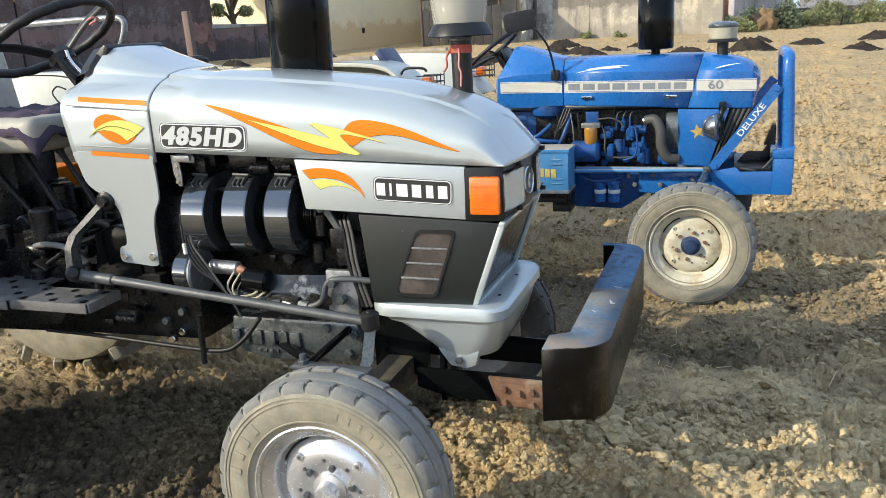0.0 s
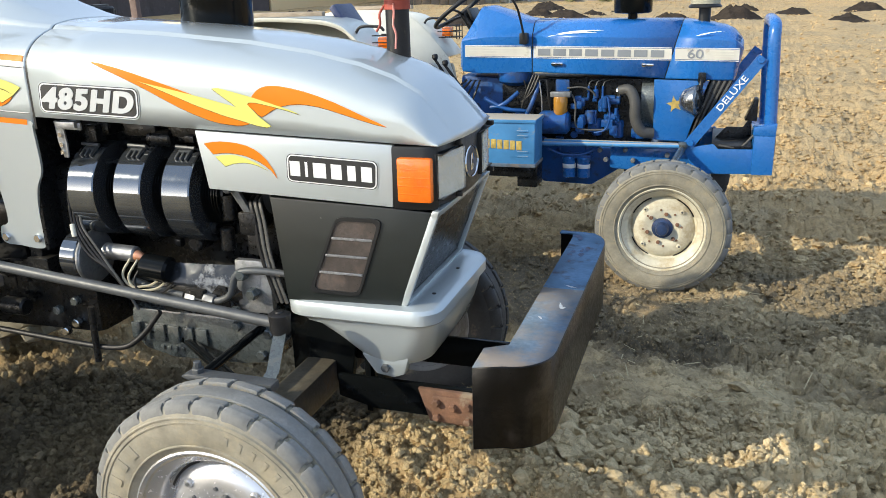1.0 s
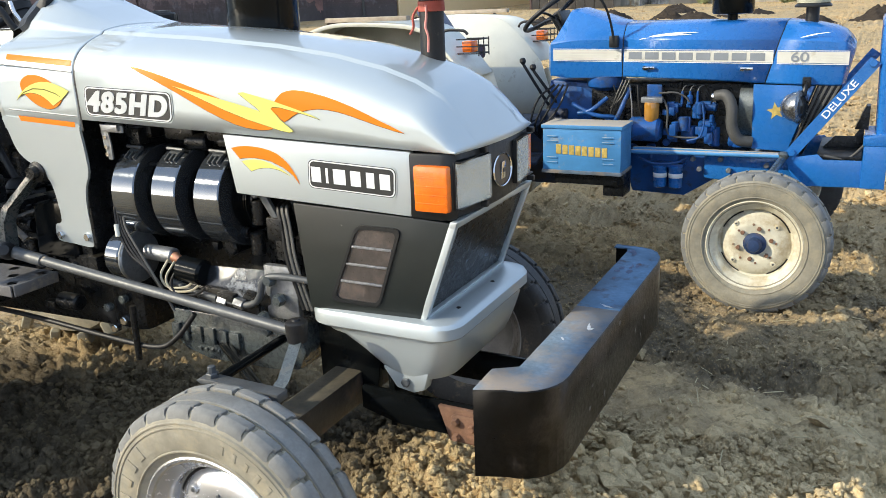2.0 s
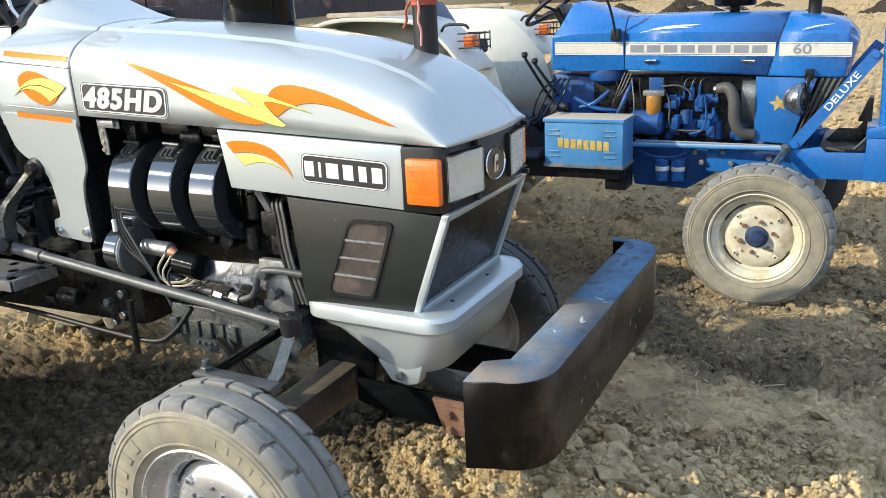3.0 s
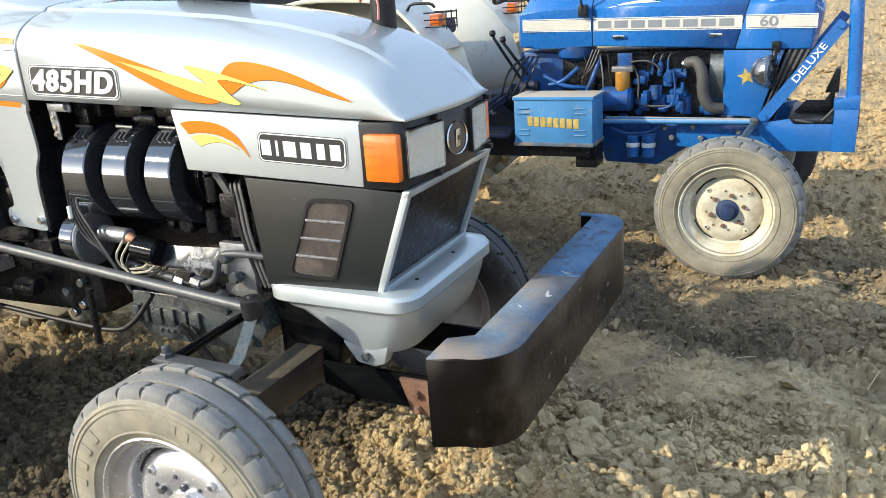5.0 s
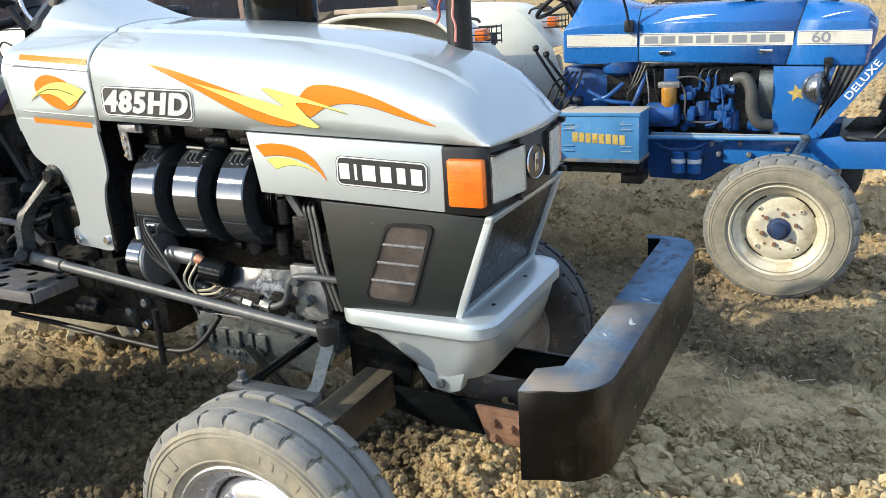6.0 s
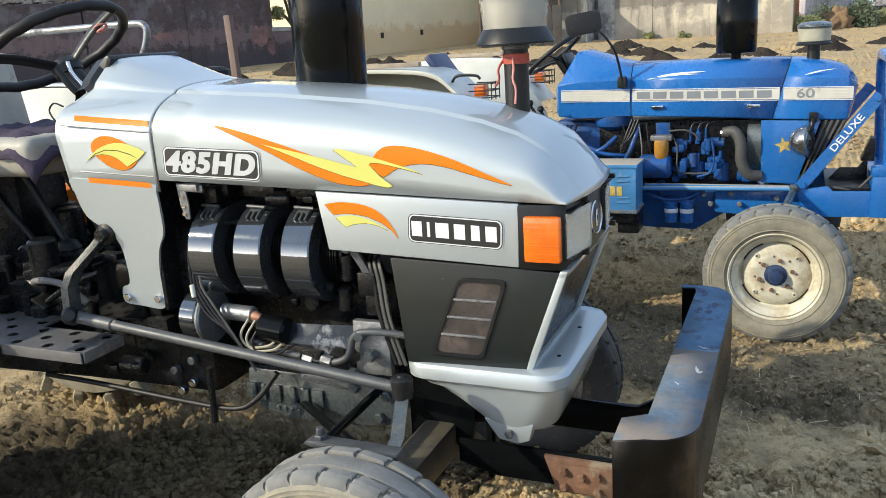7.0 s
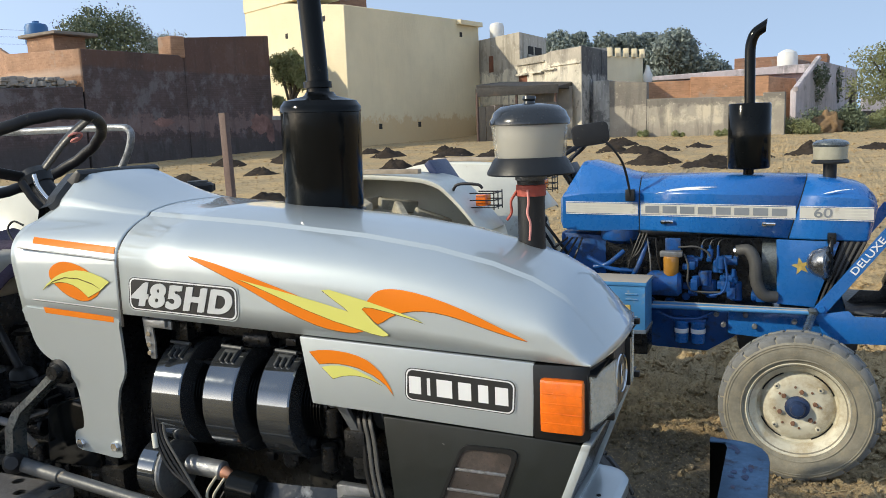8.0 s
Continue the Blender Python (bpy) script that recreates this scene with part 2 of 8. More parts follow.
M_crease = mat("shadowed_crease_paint", (0.2, 0.21, 0.22), 0.45, 0.3, 0.05, 9)
M_dusty_lug = mat("dust_caked_rubber", (0.4, 0.36, 0.27), 0.9, 0, 0.2, 9, 0.3, 60, dirt=(0.2, 0.19, 0.16), dirt_amount=0.2, dirt_scale=12)
M_cream_wire = mat("cream_wire", (0.5, 0.45, 0.33), 0.6, 0, 0.1, 30)

# ---- mesh tools ----
from mathutils.bvhtree import BVHTree


def thing(name, at, label, category, group=""):
    ob = new(name)
    ob.location = at
    ob.empty_display_size = 0.3
    return tagged(ob, label, category, group)


def part(name, bm, material, parent=None, label="", sharp=38):
    """Links a bmesh, given in world coordinates, as one mesh object under a thing or a part."""
    lim = radians(sharp)
    for f in bm.faces:
        f.smooth = True
    for e in bm.edges:
        if len(e.link_faces) == 2 and e.calc_face_angle(0) > lim:
            e.smooth = False
    me = bpy.data.meshes.new(name)
    bm.to_mesh(me)
    bm.free()
    for m in (material if isinstance(material, (list, tuple)) else [material]):
        me.materials.append(m)
    ob = new(name, me)
    if parent is not None:
        ob.parent = parent
        if parent.type == "EMPTY":
            ob.matrix_parent_inverse = Matrix.Translation(-parent.location)
    return tagged(ob, label)


def merge(bm, other, mi=0):
    for f in other.faces:
        f.material_index = mi
    me = bpy.data.meshes.new("tmp")
    other.to_mesh(me)
    other.free()
    bm.from_mesh(me)
    bpy.data.meshes.remove(me)
    return bm


def clean(bm, bevel=0.0, seg=2):
    bmesh.ops.recalc_face_normals(bm, faces=bm.faces)
    if bevel:
        es = [e for e in bm.edges if len(e.link_faces) == 2 and e.calc_face_angle(0) > 0.5]
        bmesh.ops.bevel(bm, geom=es, offset=bevel, segments=seg, profile=0.6, affect="EDGES", clamp_overlap=True)
    return bm


def box(c, s, bevel=0.0, m=None, seg=2):
    bm = bmesh.new()
    bmesh.ops.create_cube(bm, size=1, matrix=Matrix.Diagonal((*s, 1)))
    clean(bm, bevel, seg)
    bm.transform(Matrix.Translation(c) @ (m if m else Matrix()))
    return bm


def span(lo, hi, bevel=0.0, seg=2):
    return box([(a + b) / 2 for a, b in zip(lo, hi)], [abs(b - a) for a, b in zip(lo, hi)], bevel, None, seg)


def frame_of(d):
    return Vector(d).to_track_quat("Z", "Y").to_matrix().to_4x4()


def lathe(profile, origin, axis, seg=32, closed=False, caps=True):
    """Turns (radius, height along the axis) round the axis."""
    bm = bmesh.new()
    rot = Matrix.Translation(origin) @ frame_of(axis)
    rings = []
    for r, h in profile:
        if r < 1e-6:
            rings.append([bm.verts.new((0, 0, h))])
        else:
            rings.append([bm.verts.new((r * math.cos(2 * math.pi * i / seg), r * math.sin(2 * math.pi * i / seg), h)) for i in range(seg)])
    pairs = list(zip(rings, rings[1:])) + ([(rings[-1], rings[0])] if closed else [])
    for a, b in pairs:
        for i in range(seg):
            j = (i + 1) % seg
            if len(a) == 1 and len(b) == 1:
                continue
            if len(a) == 1:
                bm.faces.new((a[0], b[i], b[j]))
            elif len(b) == 1:
                bm.faces.new((a[j], a[i], b[0]))
            else:
                bm.faces.new((a[i], b[i], b[j], a[j]))
    if not closed and caps:
        for ring in (rings[0], rings[-1]):
            if len(ring) > 1:
                bm.faces.new(ring)
    bmesh.ops.recalc_face_normals(bm, faces=bm.faces)
    bm.transform(rot)
    return bm


def cyl(p0, p1, r, r1=None, seg=20, bevel=0.0):
    p0, p1 = Vector(p0), Vector(p1)
    h = (p1 - p0).length
    r1 = r if r1 is None else r1
    b = min(bevel, h / 3, r * 0.5)
    prof = [(r, 0), (r1, h)] if not b else [(r - b, 0), (r, b), (r1, h - b), (r1 - b, h)]
    return lathe(prof, p0, p1 - p0, seg)


def smooth_path(pts, n=6):
    pts = [Vector(p) for p in pts]
    if len(pts) < 3:
        return pts
    out = [pts[0]]
    for i in range(1, len(pts) - 1):
        a, b, c = pts[i - 1], pts[i], pts[i + 1]
        k = 0.42
        p, q = b + (a - b) * k, b + (c - b) * k
        for j in range(n + 1):
            t = j / n
            out.append((1 - t) ** 2 * p + 2 * t * (1 - t) * b + t * t * q)
    out.append(pts[-1])
    return out


def tube(pts, r, seg=10, closed=False, soft=True, flat=1.0):
    pts = smooth_path(pts) if soft and not closed else [Vector(p) for p in pts]
    bm = bmesh.new()
    n = len(pts)
    rings = []
    up = None
    for i, p in enumerate(pts):
        a = pts[(i - 1) % n] if closed or i else p
        b = pts[(i + 1) % n] if closed or i < n - 1 else p
        d = (b - a).normalized()
        if up is None:
            up = d.orthogonal().normalized()
        up = (up - d * up.dot(d)).normalized()
        side = d.cross(up)
        rr = r[i * len(r) // n] if isinstance(r, (list, tuple)) else r
        rings.append([bm.verts.new(p + up * rr * math.cos(2 * math.pi * k / seg) + side * rr * flat * math.sin(2 * math.pi * k / seg)) for k in range(seg)])
    for a, b in zip(rings, rings[1:] + ([rings[0]] if closed else [])):
        off = 0
        if closed and b is rings[0]:
            off = min(range(seg), key=lambda o: (a[0].co - b[o].co).length)
        for k in range(seg):
            bm.faces.new((a[k], a[(k + 1) % seg], b[(k + 1 + off) % seg], b[(k + off) % seg]))
    if not closed:
        bm.faces.new(rings[0])
        bm.faces.new(rings[-1])
    bmesh.ops.recalc_face_normals(bm, faces=bm.faces)
    return bm


def prism(poly, y0, y1, bevel=0.0, seg=2, put=None):
    """Extrudes an (x, z) outline from y0 to y1; put maps the finished points."""
    bm = bmesh.new()
    a = [bm.verts.new((x, y0, z)) for x, z in poly]
    b = [bm.verts.new((x, y1, z)) for x, z in poly]
    bm.faces.new(a)
    bm.faces.new(b)
    for i in range(len(poly)):
        j = (i + 1) % len(poly)
        bm.faces.new((a[i], a[j], b[j], b[i]))
    clean(bm, bevel, seg)
    if put:
        for v in bm.verts:
            v.co = Vector(put(v.co))
    return bm


def loft(rings, caps=True, closed=True):
    bm = bmesh.new()
    vr = [[bm.verts.new(p) for p in r] for r in rings]
    n = len(vr[0])
    for a, b in zip(vr, vr[1:]):
        for i in range(n if closed else n - 1):
            j = (i + 1) % n
            bm.faces.new((a[i], a[j], b[j], b[i]))
    if caps:
        bm.faces.new(vr[0])
        bm.faces.new(vr[-1])
    bmesh.ops.recalc_face_normals(bm, faces=bm.faces)
    return bm


def shell(ob, t, offset=-1):
    m = ob.modifiers.new("thickness", "SOLIDIFY")
    m.thickness, m.offset = t, offset
    return ob


def rounded(w, h, r, n=5):
    """Outline of a rounded rectangle about the origin."""
    out = []
    for cx, cy, a0 in ((w / 2 - r, h / 2 - r, 0), (-w / 2 + r, h / 2 - r, 90), (-w / 2 + r, -h / 2 + r, 180), (w / 2 - r, -h / 2 + r, 270)):
        for k in range(n + 1):
            a = radians(a0 + 90 * k / n)
            out.append((cx + r * math.cos(a), cy + r * math.sin(a)))
    return out


def decal(poly, surface, lift=0.002, step=0.03):
    """A thin sticker: an (x, z) outline laid on the surface y = surface(x, z)."""
    bm = bmesh.new()
    bm.faces.new([bm.verts.new((x, 0, z)) for x, z in poly])
    bm.normal_update()
    bmesh.ops.triangulate(bm, faces=bm.faces)
    for _ in range(6):
        es = [e for e in bm.edges if e.calc_length() > step]
        if not es:
            break
        bmesh.ops.subdivide_edges(bm, edges=es, cuts=1)
        bm.normal_update()
        bmesh.ops.triangulate(bm, faces=bm.faces)
    for v in bm.verts:
        v.co.y = surface(v.co.x, v.co.z) - lift
    for f in bm.faces:
        f.normal_update()
        if f.normal.y > 0:
            f.normal_flip()
    return bm


def curve_poly(pts, n=5):
    """Rounds an outline through its points (Catmull-Rom)."""
    out = []
    k = len(pts)
    for i in range(k):
        p0, p1, p2, p3 = (Vector((*pts[(i + j) % k], 0)) for j in (-1, 0, 1, 2))
        for s in range(n):
            t = s / n
            q = 0.5 * (2 * p1 + (p2 - p0) * t + (2 * p0 - 5 * p1 + 4 * p2 - p3) * t * t + (3 * p1 - p0 - 3 * p2 + p3) * t ** 3)
            out.append((q.x, q.y))
    return out


def lettering(text, size, m, material, parent, name="lettering", bold=0.0, shear=0.0, extrude=0.0015, squeeze=1.0, space=1.0, fill=None, plump=0.0):
    cu = bpy.data.curves.new(name, "FONT")
    cu.body, cu.size, cu.extrude, cu.offset, cu.shear, cu.space_character = text, size, extrude, bold, shear, space
    cu.align_x, cu.align_y = "CENTER", "CENTER"
    tmp = bpy.data.objects.new(name, cu)
    scene.collection.objects.link(tmp)
    me = bpy.data.meshes.new_from_object(tmp.evaluated_get(bpy.context.evaluated_depsgraph_get()))
    bpy.data.objects.remove(tmp)
    if plump:
        # broader strokes: a second run of the same letters, a little aside and behind
        bm = bmesh.new()
        bm.from_mesh(me)
        twin = bmesh.ops.duplicate(bm, geom=bm.verts[:] + bm.edges[:] + bm.faces[:])["geom"]
        bmesh.ops.translate(bm, vec=(plump, plump * 0.3, -0.0002), verts=[v for v in twin if isinstance(v, bmesh.types.BMVert)])
        bm.to_mesh(me)
        bm.free()
    if fill:
        xs, ys = [v.co.x for v in me.vertices], [v.co.y for v in me.vertices]
        me.transform(Matrix.Diagonal((fill[0] / (max(xs) - min(xs)), fill[1] / (max(ys) - min(ys)), 1, 1)) @ Matrix.Translation((-(max(xs) + min(xs)) / 2, -(max(ys) + min(ys)) / 2, 0)))
    me.transform(m @ Matrix.Diagonal((squeeze, 1, 1, 1)))
    me.materials.clear()
    me.materials.append(material)
    ob = new(name, me)
    ob.parent = parent
    if parent.type == "EMPTY":
        ob.matrix_parent_inverse = Matrix.Translation(-parent.location)
    return ob


def facing_side(x, y, z, tilt=0.0, yaw=0.0):
    """The pose of lettering on a side that looks towards -y, climbing by tilt degrees."""
    return pose(x, y, z, 90, 0, yaw) @ pose(0, 0, 0, 0, 0, tilt)


def lumps(name, rng, n, lo, hi, size, material, parent):
    """Small cast knobs and blocks spread between lo and hi, each a part."""
    for _ in range(n):
        c = [rng.uniform(a, b) for a, b in zip(lo, hi)]
        s = rng.uniform(*size)
        if rng.random() < 0.5:
            ax = rng.choice([(1, 0, 0), (0, 1, 0), (0, 0, 1)])
            part(name, cyl(c, [a + s * 1.6 * d for a, d in zip(c, ax)], s * 0.5, seg=10, bevel=s * 0.1), material, parent)
        else:
            part(name, box(c, (s * rng.uniform(0.6, 1.6), s * rng.uniform(0.6, 1.2), s * rng.uniform(0.6, 1.6)), s * 0.12), material, parent)

# ---- ground ----
def lattice(ix, iy, seed):
    h = (ix.astype(np.int64) * 374761393 + iy.astype(np.int64) * 668265263 + seed * 974634777) & 0x7FFFFFFF
    h = ((h ^ (h >> 13)) * 1274126177) & 0x7FFFFFFF
    return ((h ^ (h >> 16)) & 0xFFFF) / 65535.0


def vnoise(x, y, seed=0):
    ix, iy = np.floor(x), np.floor(y)
    fx, fy = x - ix, y - iy
    fx, fy = fx * fx * (3 - 2 * fx), fy * fy * (3 - 2 * fy)
    a, b = lattice(ix, iy, seed), lattice(ix + 1, iy, seed)
    c, d = lattice(ix, iy + 1, seed), lattice(ix + 1, iy + 1, seed)
    return (a * (1 - fx) + b * fx) * (1 - fy) + (c * (1 - fx) + d * fx) * fy


def cells(x, y, seed):
    """Nearest and second nearest distance to scattered cell points, with the nearest cell's dice and offset."""
    ix, iy = np.floor(x), np.floor(y)
    f1, f2 = np.full(x.shape, 9.0), np.full(x.shape, 9.0)
    dice, ox, oy = np.zeros(x.shape), np.zeros(x.shape), np.zeros(x.shape)
    for i in (-1, 0, 1):
        for j in (-1, 0, 1):
            px = ix + i + lattice(ix + i, iy + j, seed)
            py = iy + j + lattice(ix + i, iy + j, seed + 1)
            d = np.hypot(x - px, y - py)
            near = d < f1
            f2 = np.where(near, f1, np.minimum(f2, d))
            dice = np.where(near, lattice(ix + i, iy + j, seed + 2), dice)
            ox, oy = np.where(near, x - px, ox), np.where(near, y - py, oy)
            f1 = np.where(near, d, f1)
    return f1, f2, dice, ox, oy


def plates(x, y, f, seed, gap=0.16):
    """Broken, tilted slabs of crust: each cell stands at its own height and slope, with a crack round it."""
    f1, f2, dice, ox, oy = cells(x * f, y * f, seed)
    crack = np.clip((f2 - f1) / gap, 0, 1)
    tilt = ox * (np.modf(dice * 7.3)[0] - 0.5) + oy * (np.modf(dice * 13.7)[0] - 0.5)
    return (dice - 0.5 + 1.1 * tilt) * crack - 0.45 * (1 - crack)


def ground_base(x, y):
    s = -0.388 * x + 0.91 * y
    return -0.016 * np.clip(s - 2.5, 0, 3.5) + 0.028 * np.maximum(0, s - 7) - 0.028 * np.maximum(0, s - 60)


def ground_z(x, y):
    """Ploughed soil: the field's lie, long furrows, and clods at four sizes."""
    near = np.clip(1.25 - np.hypot(x + 0.8, y - 4) / 30, 0.6, 1)
    wx, wy = x + 0.12 * vnoise(x * 2, y * 2, 5), y + 0.12 * vnoise(x * 2, y * 2, 6)
    packed = np.clip(np.maximum((x + 0.2) / 0.8, (y - 3.45) / 0.5), 0, 1) * np.clip((6.6 - y) / 1.0, 0, 1)
    z = 0.07 * (vnoise(wx * 0.9, wy * 0.9, 1) - 0.5)
    z = z + 0.05 * (np.abs(vnoise(wx * 3.1, wy * 3.1, 2) - 0.5) * 2 - 0.5)
    ax_, ay_, bx_, by_ = 0.83 * wx + 0.56 * wy, 0.83 * wy - 0.56 * wx, 0.53 * wx - 0.85 * wy, 0.53 * wy + 0.85 * wx
    cl = 0.05 * (1 - np.abs(vnoise(ax_ * 6.1, ay_ * 6.1, 3) - 0.5) * 2 - 0.5) + 0.048 * (vnoise(bx_ * 13, by_ * 13, 4) - 0.5) + 0.03 * (vnoise(ax_ * 31, ay_ * 31, 7) - 0.5)
    furrow = 0.045 * np.sin(2 * math.pi * (y * 0.9 + 0.25 * x + 0.5 * vnoise(x * 0.5, y * 0.5, 8)) / 0.55) * np.clip((y - 5.5) / 3, 0, 1)
    heap = 0.12 * np.exp(-(((x + 0.85) / 0.48) ** 2 + ((y - 3.0) / 0.36) ** 2)) + 0.07 * np.exp(-(((x - 0.0) / 0.5) ** 2 + ((y - 2.75) / 0.22) ** 2)) + 0.05 * np.exp(-(((x + 3.3) / 0.5) ** 2 + ((y - 3.2) / 0.3) ** 2))
    rut = -0.05 * np.exp(-((y - 2.0) / 0.12) ** 2) * (x > -9) * (x < -0.8) - 0.03 * np.exp(-((y - 3.47) / 0.12) ** 2) * (x < -0.8)
    close = np.clip(1.6 - np.hypot(x + 0.4, y - 3.4) / 4.5, 0, 1)
    u, v = 0.94 * wx - 0.34 * wy, 0.34 * wx + 0.94 * wy
    rough = np.clip((vnoise(u * 1.1, v * 2.6, 12) - 0.32) * 4.5, 0.12, 1.2) * np.clip(1.25 - (y - 3.3) / 2.0, 0.4, 1)
    ridge = np.abs(vnoise(0.8 * u + 0.6 * v, 0.8 * v - 0.6 * u, 15) - 0.5)
    slab = rough * (0.075 * plates(u, v * 1.6, 4.6, 101, 0.12) + 0.085 * plates(u, v * 1.4, 11.0, 111, 0.2)) + 0.015 * plates(u, v * 1.2, 24.0, 121, 0.2) - 0.03 * rough * ridge
    slab = slab + rough * 0.034 * np.maximum(0, plates(wx, wy, 17.0, 131, 0.3)) + rough * 0.026 * plates(wx, wy, 36.0, 141, 0.3) + 0.005 * plates(wx, wy, 50.0, 145, 0.3)
    crumb = 0.046 * plates(wx, wy, 10.0, 151, 0.3) + 0.036 * plates(wx, wy, 21.0, 161, 0.3) + 0.018 * plates(wx, wy, 42.0, 171, 0.3)
    fine = close * (slab * packed + crumb * (1 - packed))
    return ground_base(x, y) - 0.008 + near * (z * 0.8 + cl * (1 - 0.6 * packed) * (1 - 0.35 * close) * (1 + 0.1 * np.clip((y - 5.6) / 1.2, 0, 1)) + furrow) + fine + heap + rut * 0.5


def axis_steps(lo, hi, step, far_lo, far_hi, grow):
    mid = list(np.arange(lo, hi, step))
    a, d = [lo], step
    while a[-1] > far_lo:
        d *= grow
        a.append(a[-1] - d)
    b, d = [mid[-1]], step
    while b[-1] < far_hi:
        d *= grow
        b.append(b[-1] + d)
    return np.array(a[:0:-1] + mid + b[1:])


gxs = axis_steps(-2.9, 1.5, 0.0095, -900, 900, 1.04)
gys = axis_steps(1.75, 5.3, 0.0095, -700, 1500, 1.026)
GX, GY = np.meshgrid(gxs, gys, indexing="ij")
GZ = ground_z(GX, GY)
nx, ny = GX.shape
idx = np.arange(nx * ny).reshape(nx, ny)
quads = np.stack([idx[:-1, :-1], idx[1:, :-1], idx[1:, 1:], idx[:-1, 1:]], -1).reshape(-1, 4)
me = bpy.data.meshes.new("ground")
me.vertices.add(nx * ny)
me.vertices.foreach_set("co", np.stack([GX, GY, GZ], -1).reshape(-1).astype(np.float32))
me.loops.add(quads.size)
me.loops.foreach_set("vertex_index", quads.reshape(-1).astype(np.int32))
me.polygons.add(len(quads))
me.polygons.foreach_set("loop_start", np.arange(0, quads.size, 4, dtype=np.int32))
me.polygons.foreach_set("use_smooth", np.ones(len(quads), dtype=bool))
me.update()
me.validate()


def soil(name, tan, grey, mixlo=0.42, mixhi=0.6, lumpy=False):
    m = bpy.data.materials.new(name)
    m.use_nodes = True
    nt = m.node_tree
    bs = nt.nodes["Principled BSDF"]
    geo = nt.nodes.new("ShaderNodeNewGeometry")

    def nz(s, d=6.0, r=0.62):
        n = nt.nodes.new("ShaderNodeTexNoise")
        n.inputs["Scale"].default_value, n.inputs["Detail"].default_value, n.inputs["Roughness"].default_value = s, d, r
        nt.links.new(geo.outputs["Position"], n.inputs["Vector"])
        return n.outputs["Fac"]

    def rng_(src, lo, hi, a, b):
        r = nt.nodes.new("ShaderNodeMapRange")
        for i, v in enumerate((lo, hi, a, b)):
            r.inputs[i + 1].default_value = v
        nt.links.new(src, r.inputs[0])
        return r.outputs[0]

    def mx(f, a, b, blend="MIX"):
        x = nt.nodes.new("ShaderNodeMix")
        x.data_type, x.blend_type = "RGBA", blend
        for sock, v in ((x.inputs[0], f), (x.inputs[6], a), (x.inputs[7], b)):
            if isinstance(v, float):
                sock.default_value = v
            elif isinstance(v, tuple):
                sock.default_value = (*v, 1)
            else:
                nt.links.new(v, sock)
        return x.outputs[2]
    col = mx(rng_(nz(0.55, 7, 0.66), mixlo, mixhi, 0.0, 1.0), tan, grey)
    # places for the kinds of soil and for painted shade, with ragged borders
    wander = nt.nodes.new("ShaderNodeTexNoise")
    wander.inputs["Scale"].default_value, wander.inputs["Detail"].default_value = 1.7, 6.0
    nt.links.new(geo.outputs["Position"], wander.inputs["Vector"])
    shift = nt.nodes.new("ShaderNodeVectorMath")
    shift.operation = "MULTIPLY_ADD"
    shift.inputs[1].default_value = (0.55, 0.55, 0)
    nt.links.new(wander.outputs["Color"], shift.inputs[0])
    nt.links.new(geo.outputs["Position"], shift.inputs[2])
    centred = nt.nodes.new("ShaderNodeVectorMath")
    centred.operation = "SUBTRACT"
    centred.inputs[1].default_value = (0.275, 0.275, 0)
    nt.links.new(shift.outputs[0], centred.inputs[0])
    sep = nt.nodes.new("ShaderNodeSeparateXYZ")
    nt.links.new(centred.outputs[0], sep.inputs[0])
    # Pale packed crust, its colour raised further where the tractors' shade falls.
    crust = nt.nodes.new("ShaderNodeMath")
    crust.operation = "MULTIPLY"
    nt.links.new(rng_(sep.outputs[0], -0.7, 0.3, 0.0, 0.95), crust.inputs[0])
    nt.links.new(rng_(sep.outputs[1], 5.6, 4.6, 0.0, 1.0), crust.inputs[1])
    crust_lift = nt.nodes.new("ShaderNodeMath")
    crust_lift.operation = "MULTIPLY"
    nt.links.new(crust.outputs[0], crust_lift.inputs[0])
    nt.links.new(rng_(sep.outputs[1], 0.3, 1.5, 0.0, 1.0), crust_lift.inputs[1])
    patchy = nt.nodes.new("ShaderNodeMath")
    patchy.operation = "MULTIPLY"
    nt.links.new(crust_lift.outputs[0], patchy.inputs[0])
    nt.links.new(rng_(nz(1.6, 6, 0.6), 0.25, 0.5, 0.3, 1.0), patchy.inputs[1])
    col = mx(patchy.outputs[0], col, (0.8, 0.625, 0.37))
    # Mask for the silver tractor's shade, which is painted into the soil.
    tractor_shade = nt.nodes.new("ShaderNodeMath")
    tractor_shade.operation = "MULTIPLY"
    nt.links.new(rng_(sep.outputs[0], -1.02, -1.32, 0.0, 0.95), tractor_shade.inputs[0])
    nt.links.new(rng_(nz(0.8, 6, 0.6), 0.3, 0.55, 0.7, 1.0), tractor_shade.inputs[1])
    tractor_shade2 = nt.nodes.new("ShaderNodeMath")
    tractor_shade2.operation = "MULTIPLY"
    nt.links.new(tractor_shade.outputs[0], tractor_shade2.inputs[0])
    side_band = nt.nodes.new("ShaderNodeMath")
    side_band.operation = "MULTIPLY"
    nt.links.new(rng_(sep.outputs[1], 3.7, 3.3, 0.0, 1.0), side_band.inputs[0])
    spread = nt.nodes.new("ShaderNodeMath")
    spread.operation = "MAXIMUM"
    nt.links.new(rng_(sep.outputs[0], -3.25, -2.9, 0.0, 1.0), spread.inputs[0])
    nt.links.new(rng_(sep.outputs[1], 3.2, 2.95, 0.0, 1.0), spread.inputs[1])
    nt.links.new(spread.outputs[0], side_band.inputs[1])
    nt.links.new(side_band.outputs[0], tractor_shade2.inputs[1])
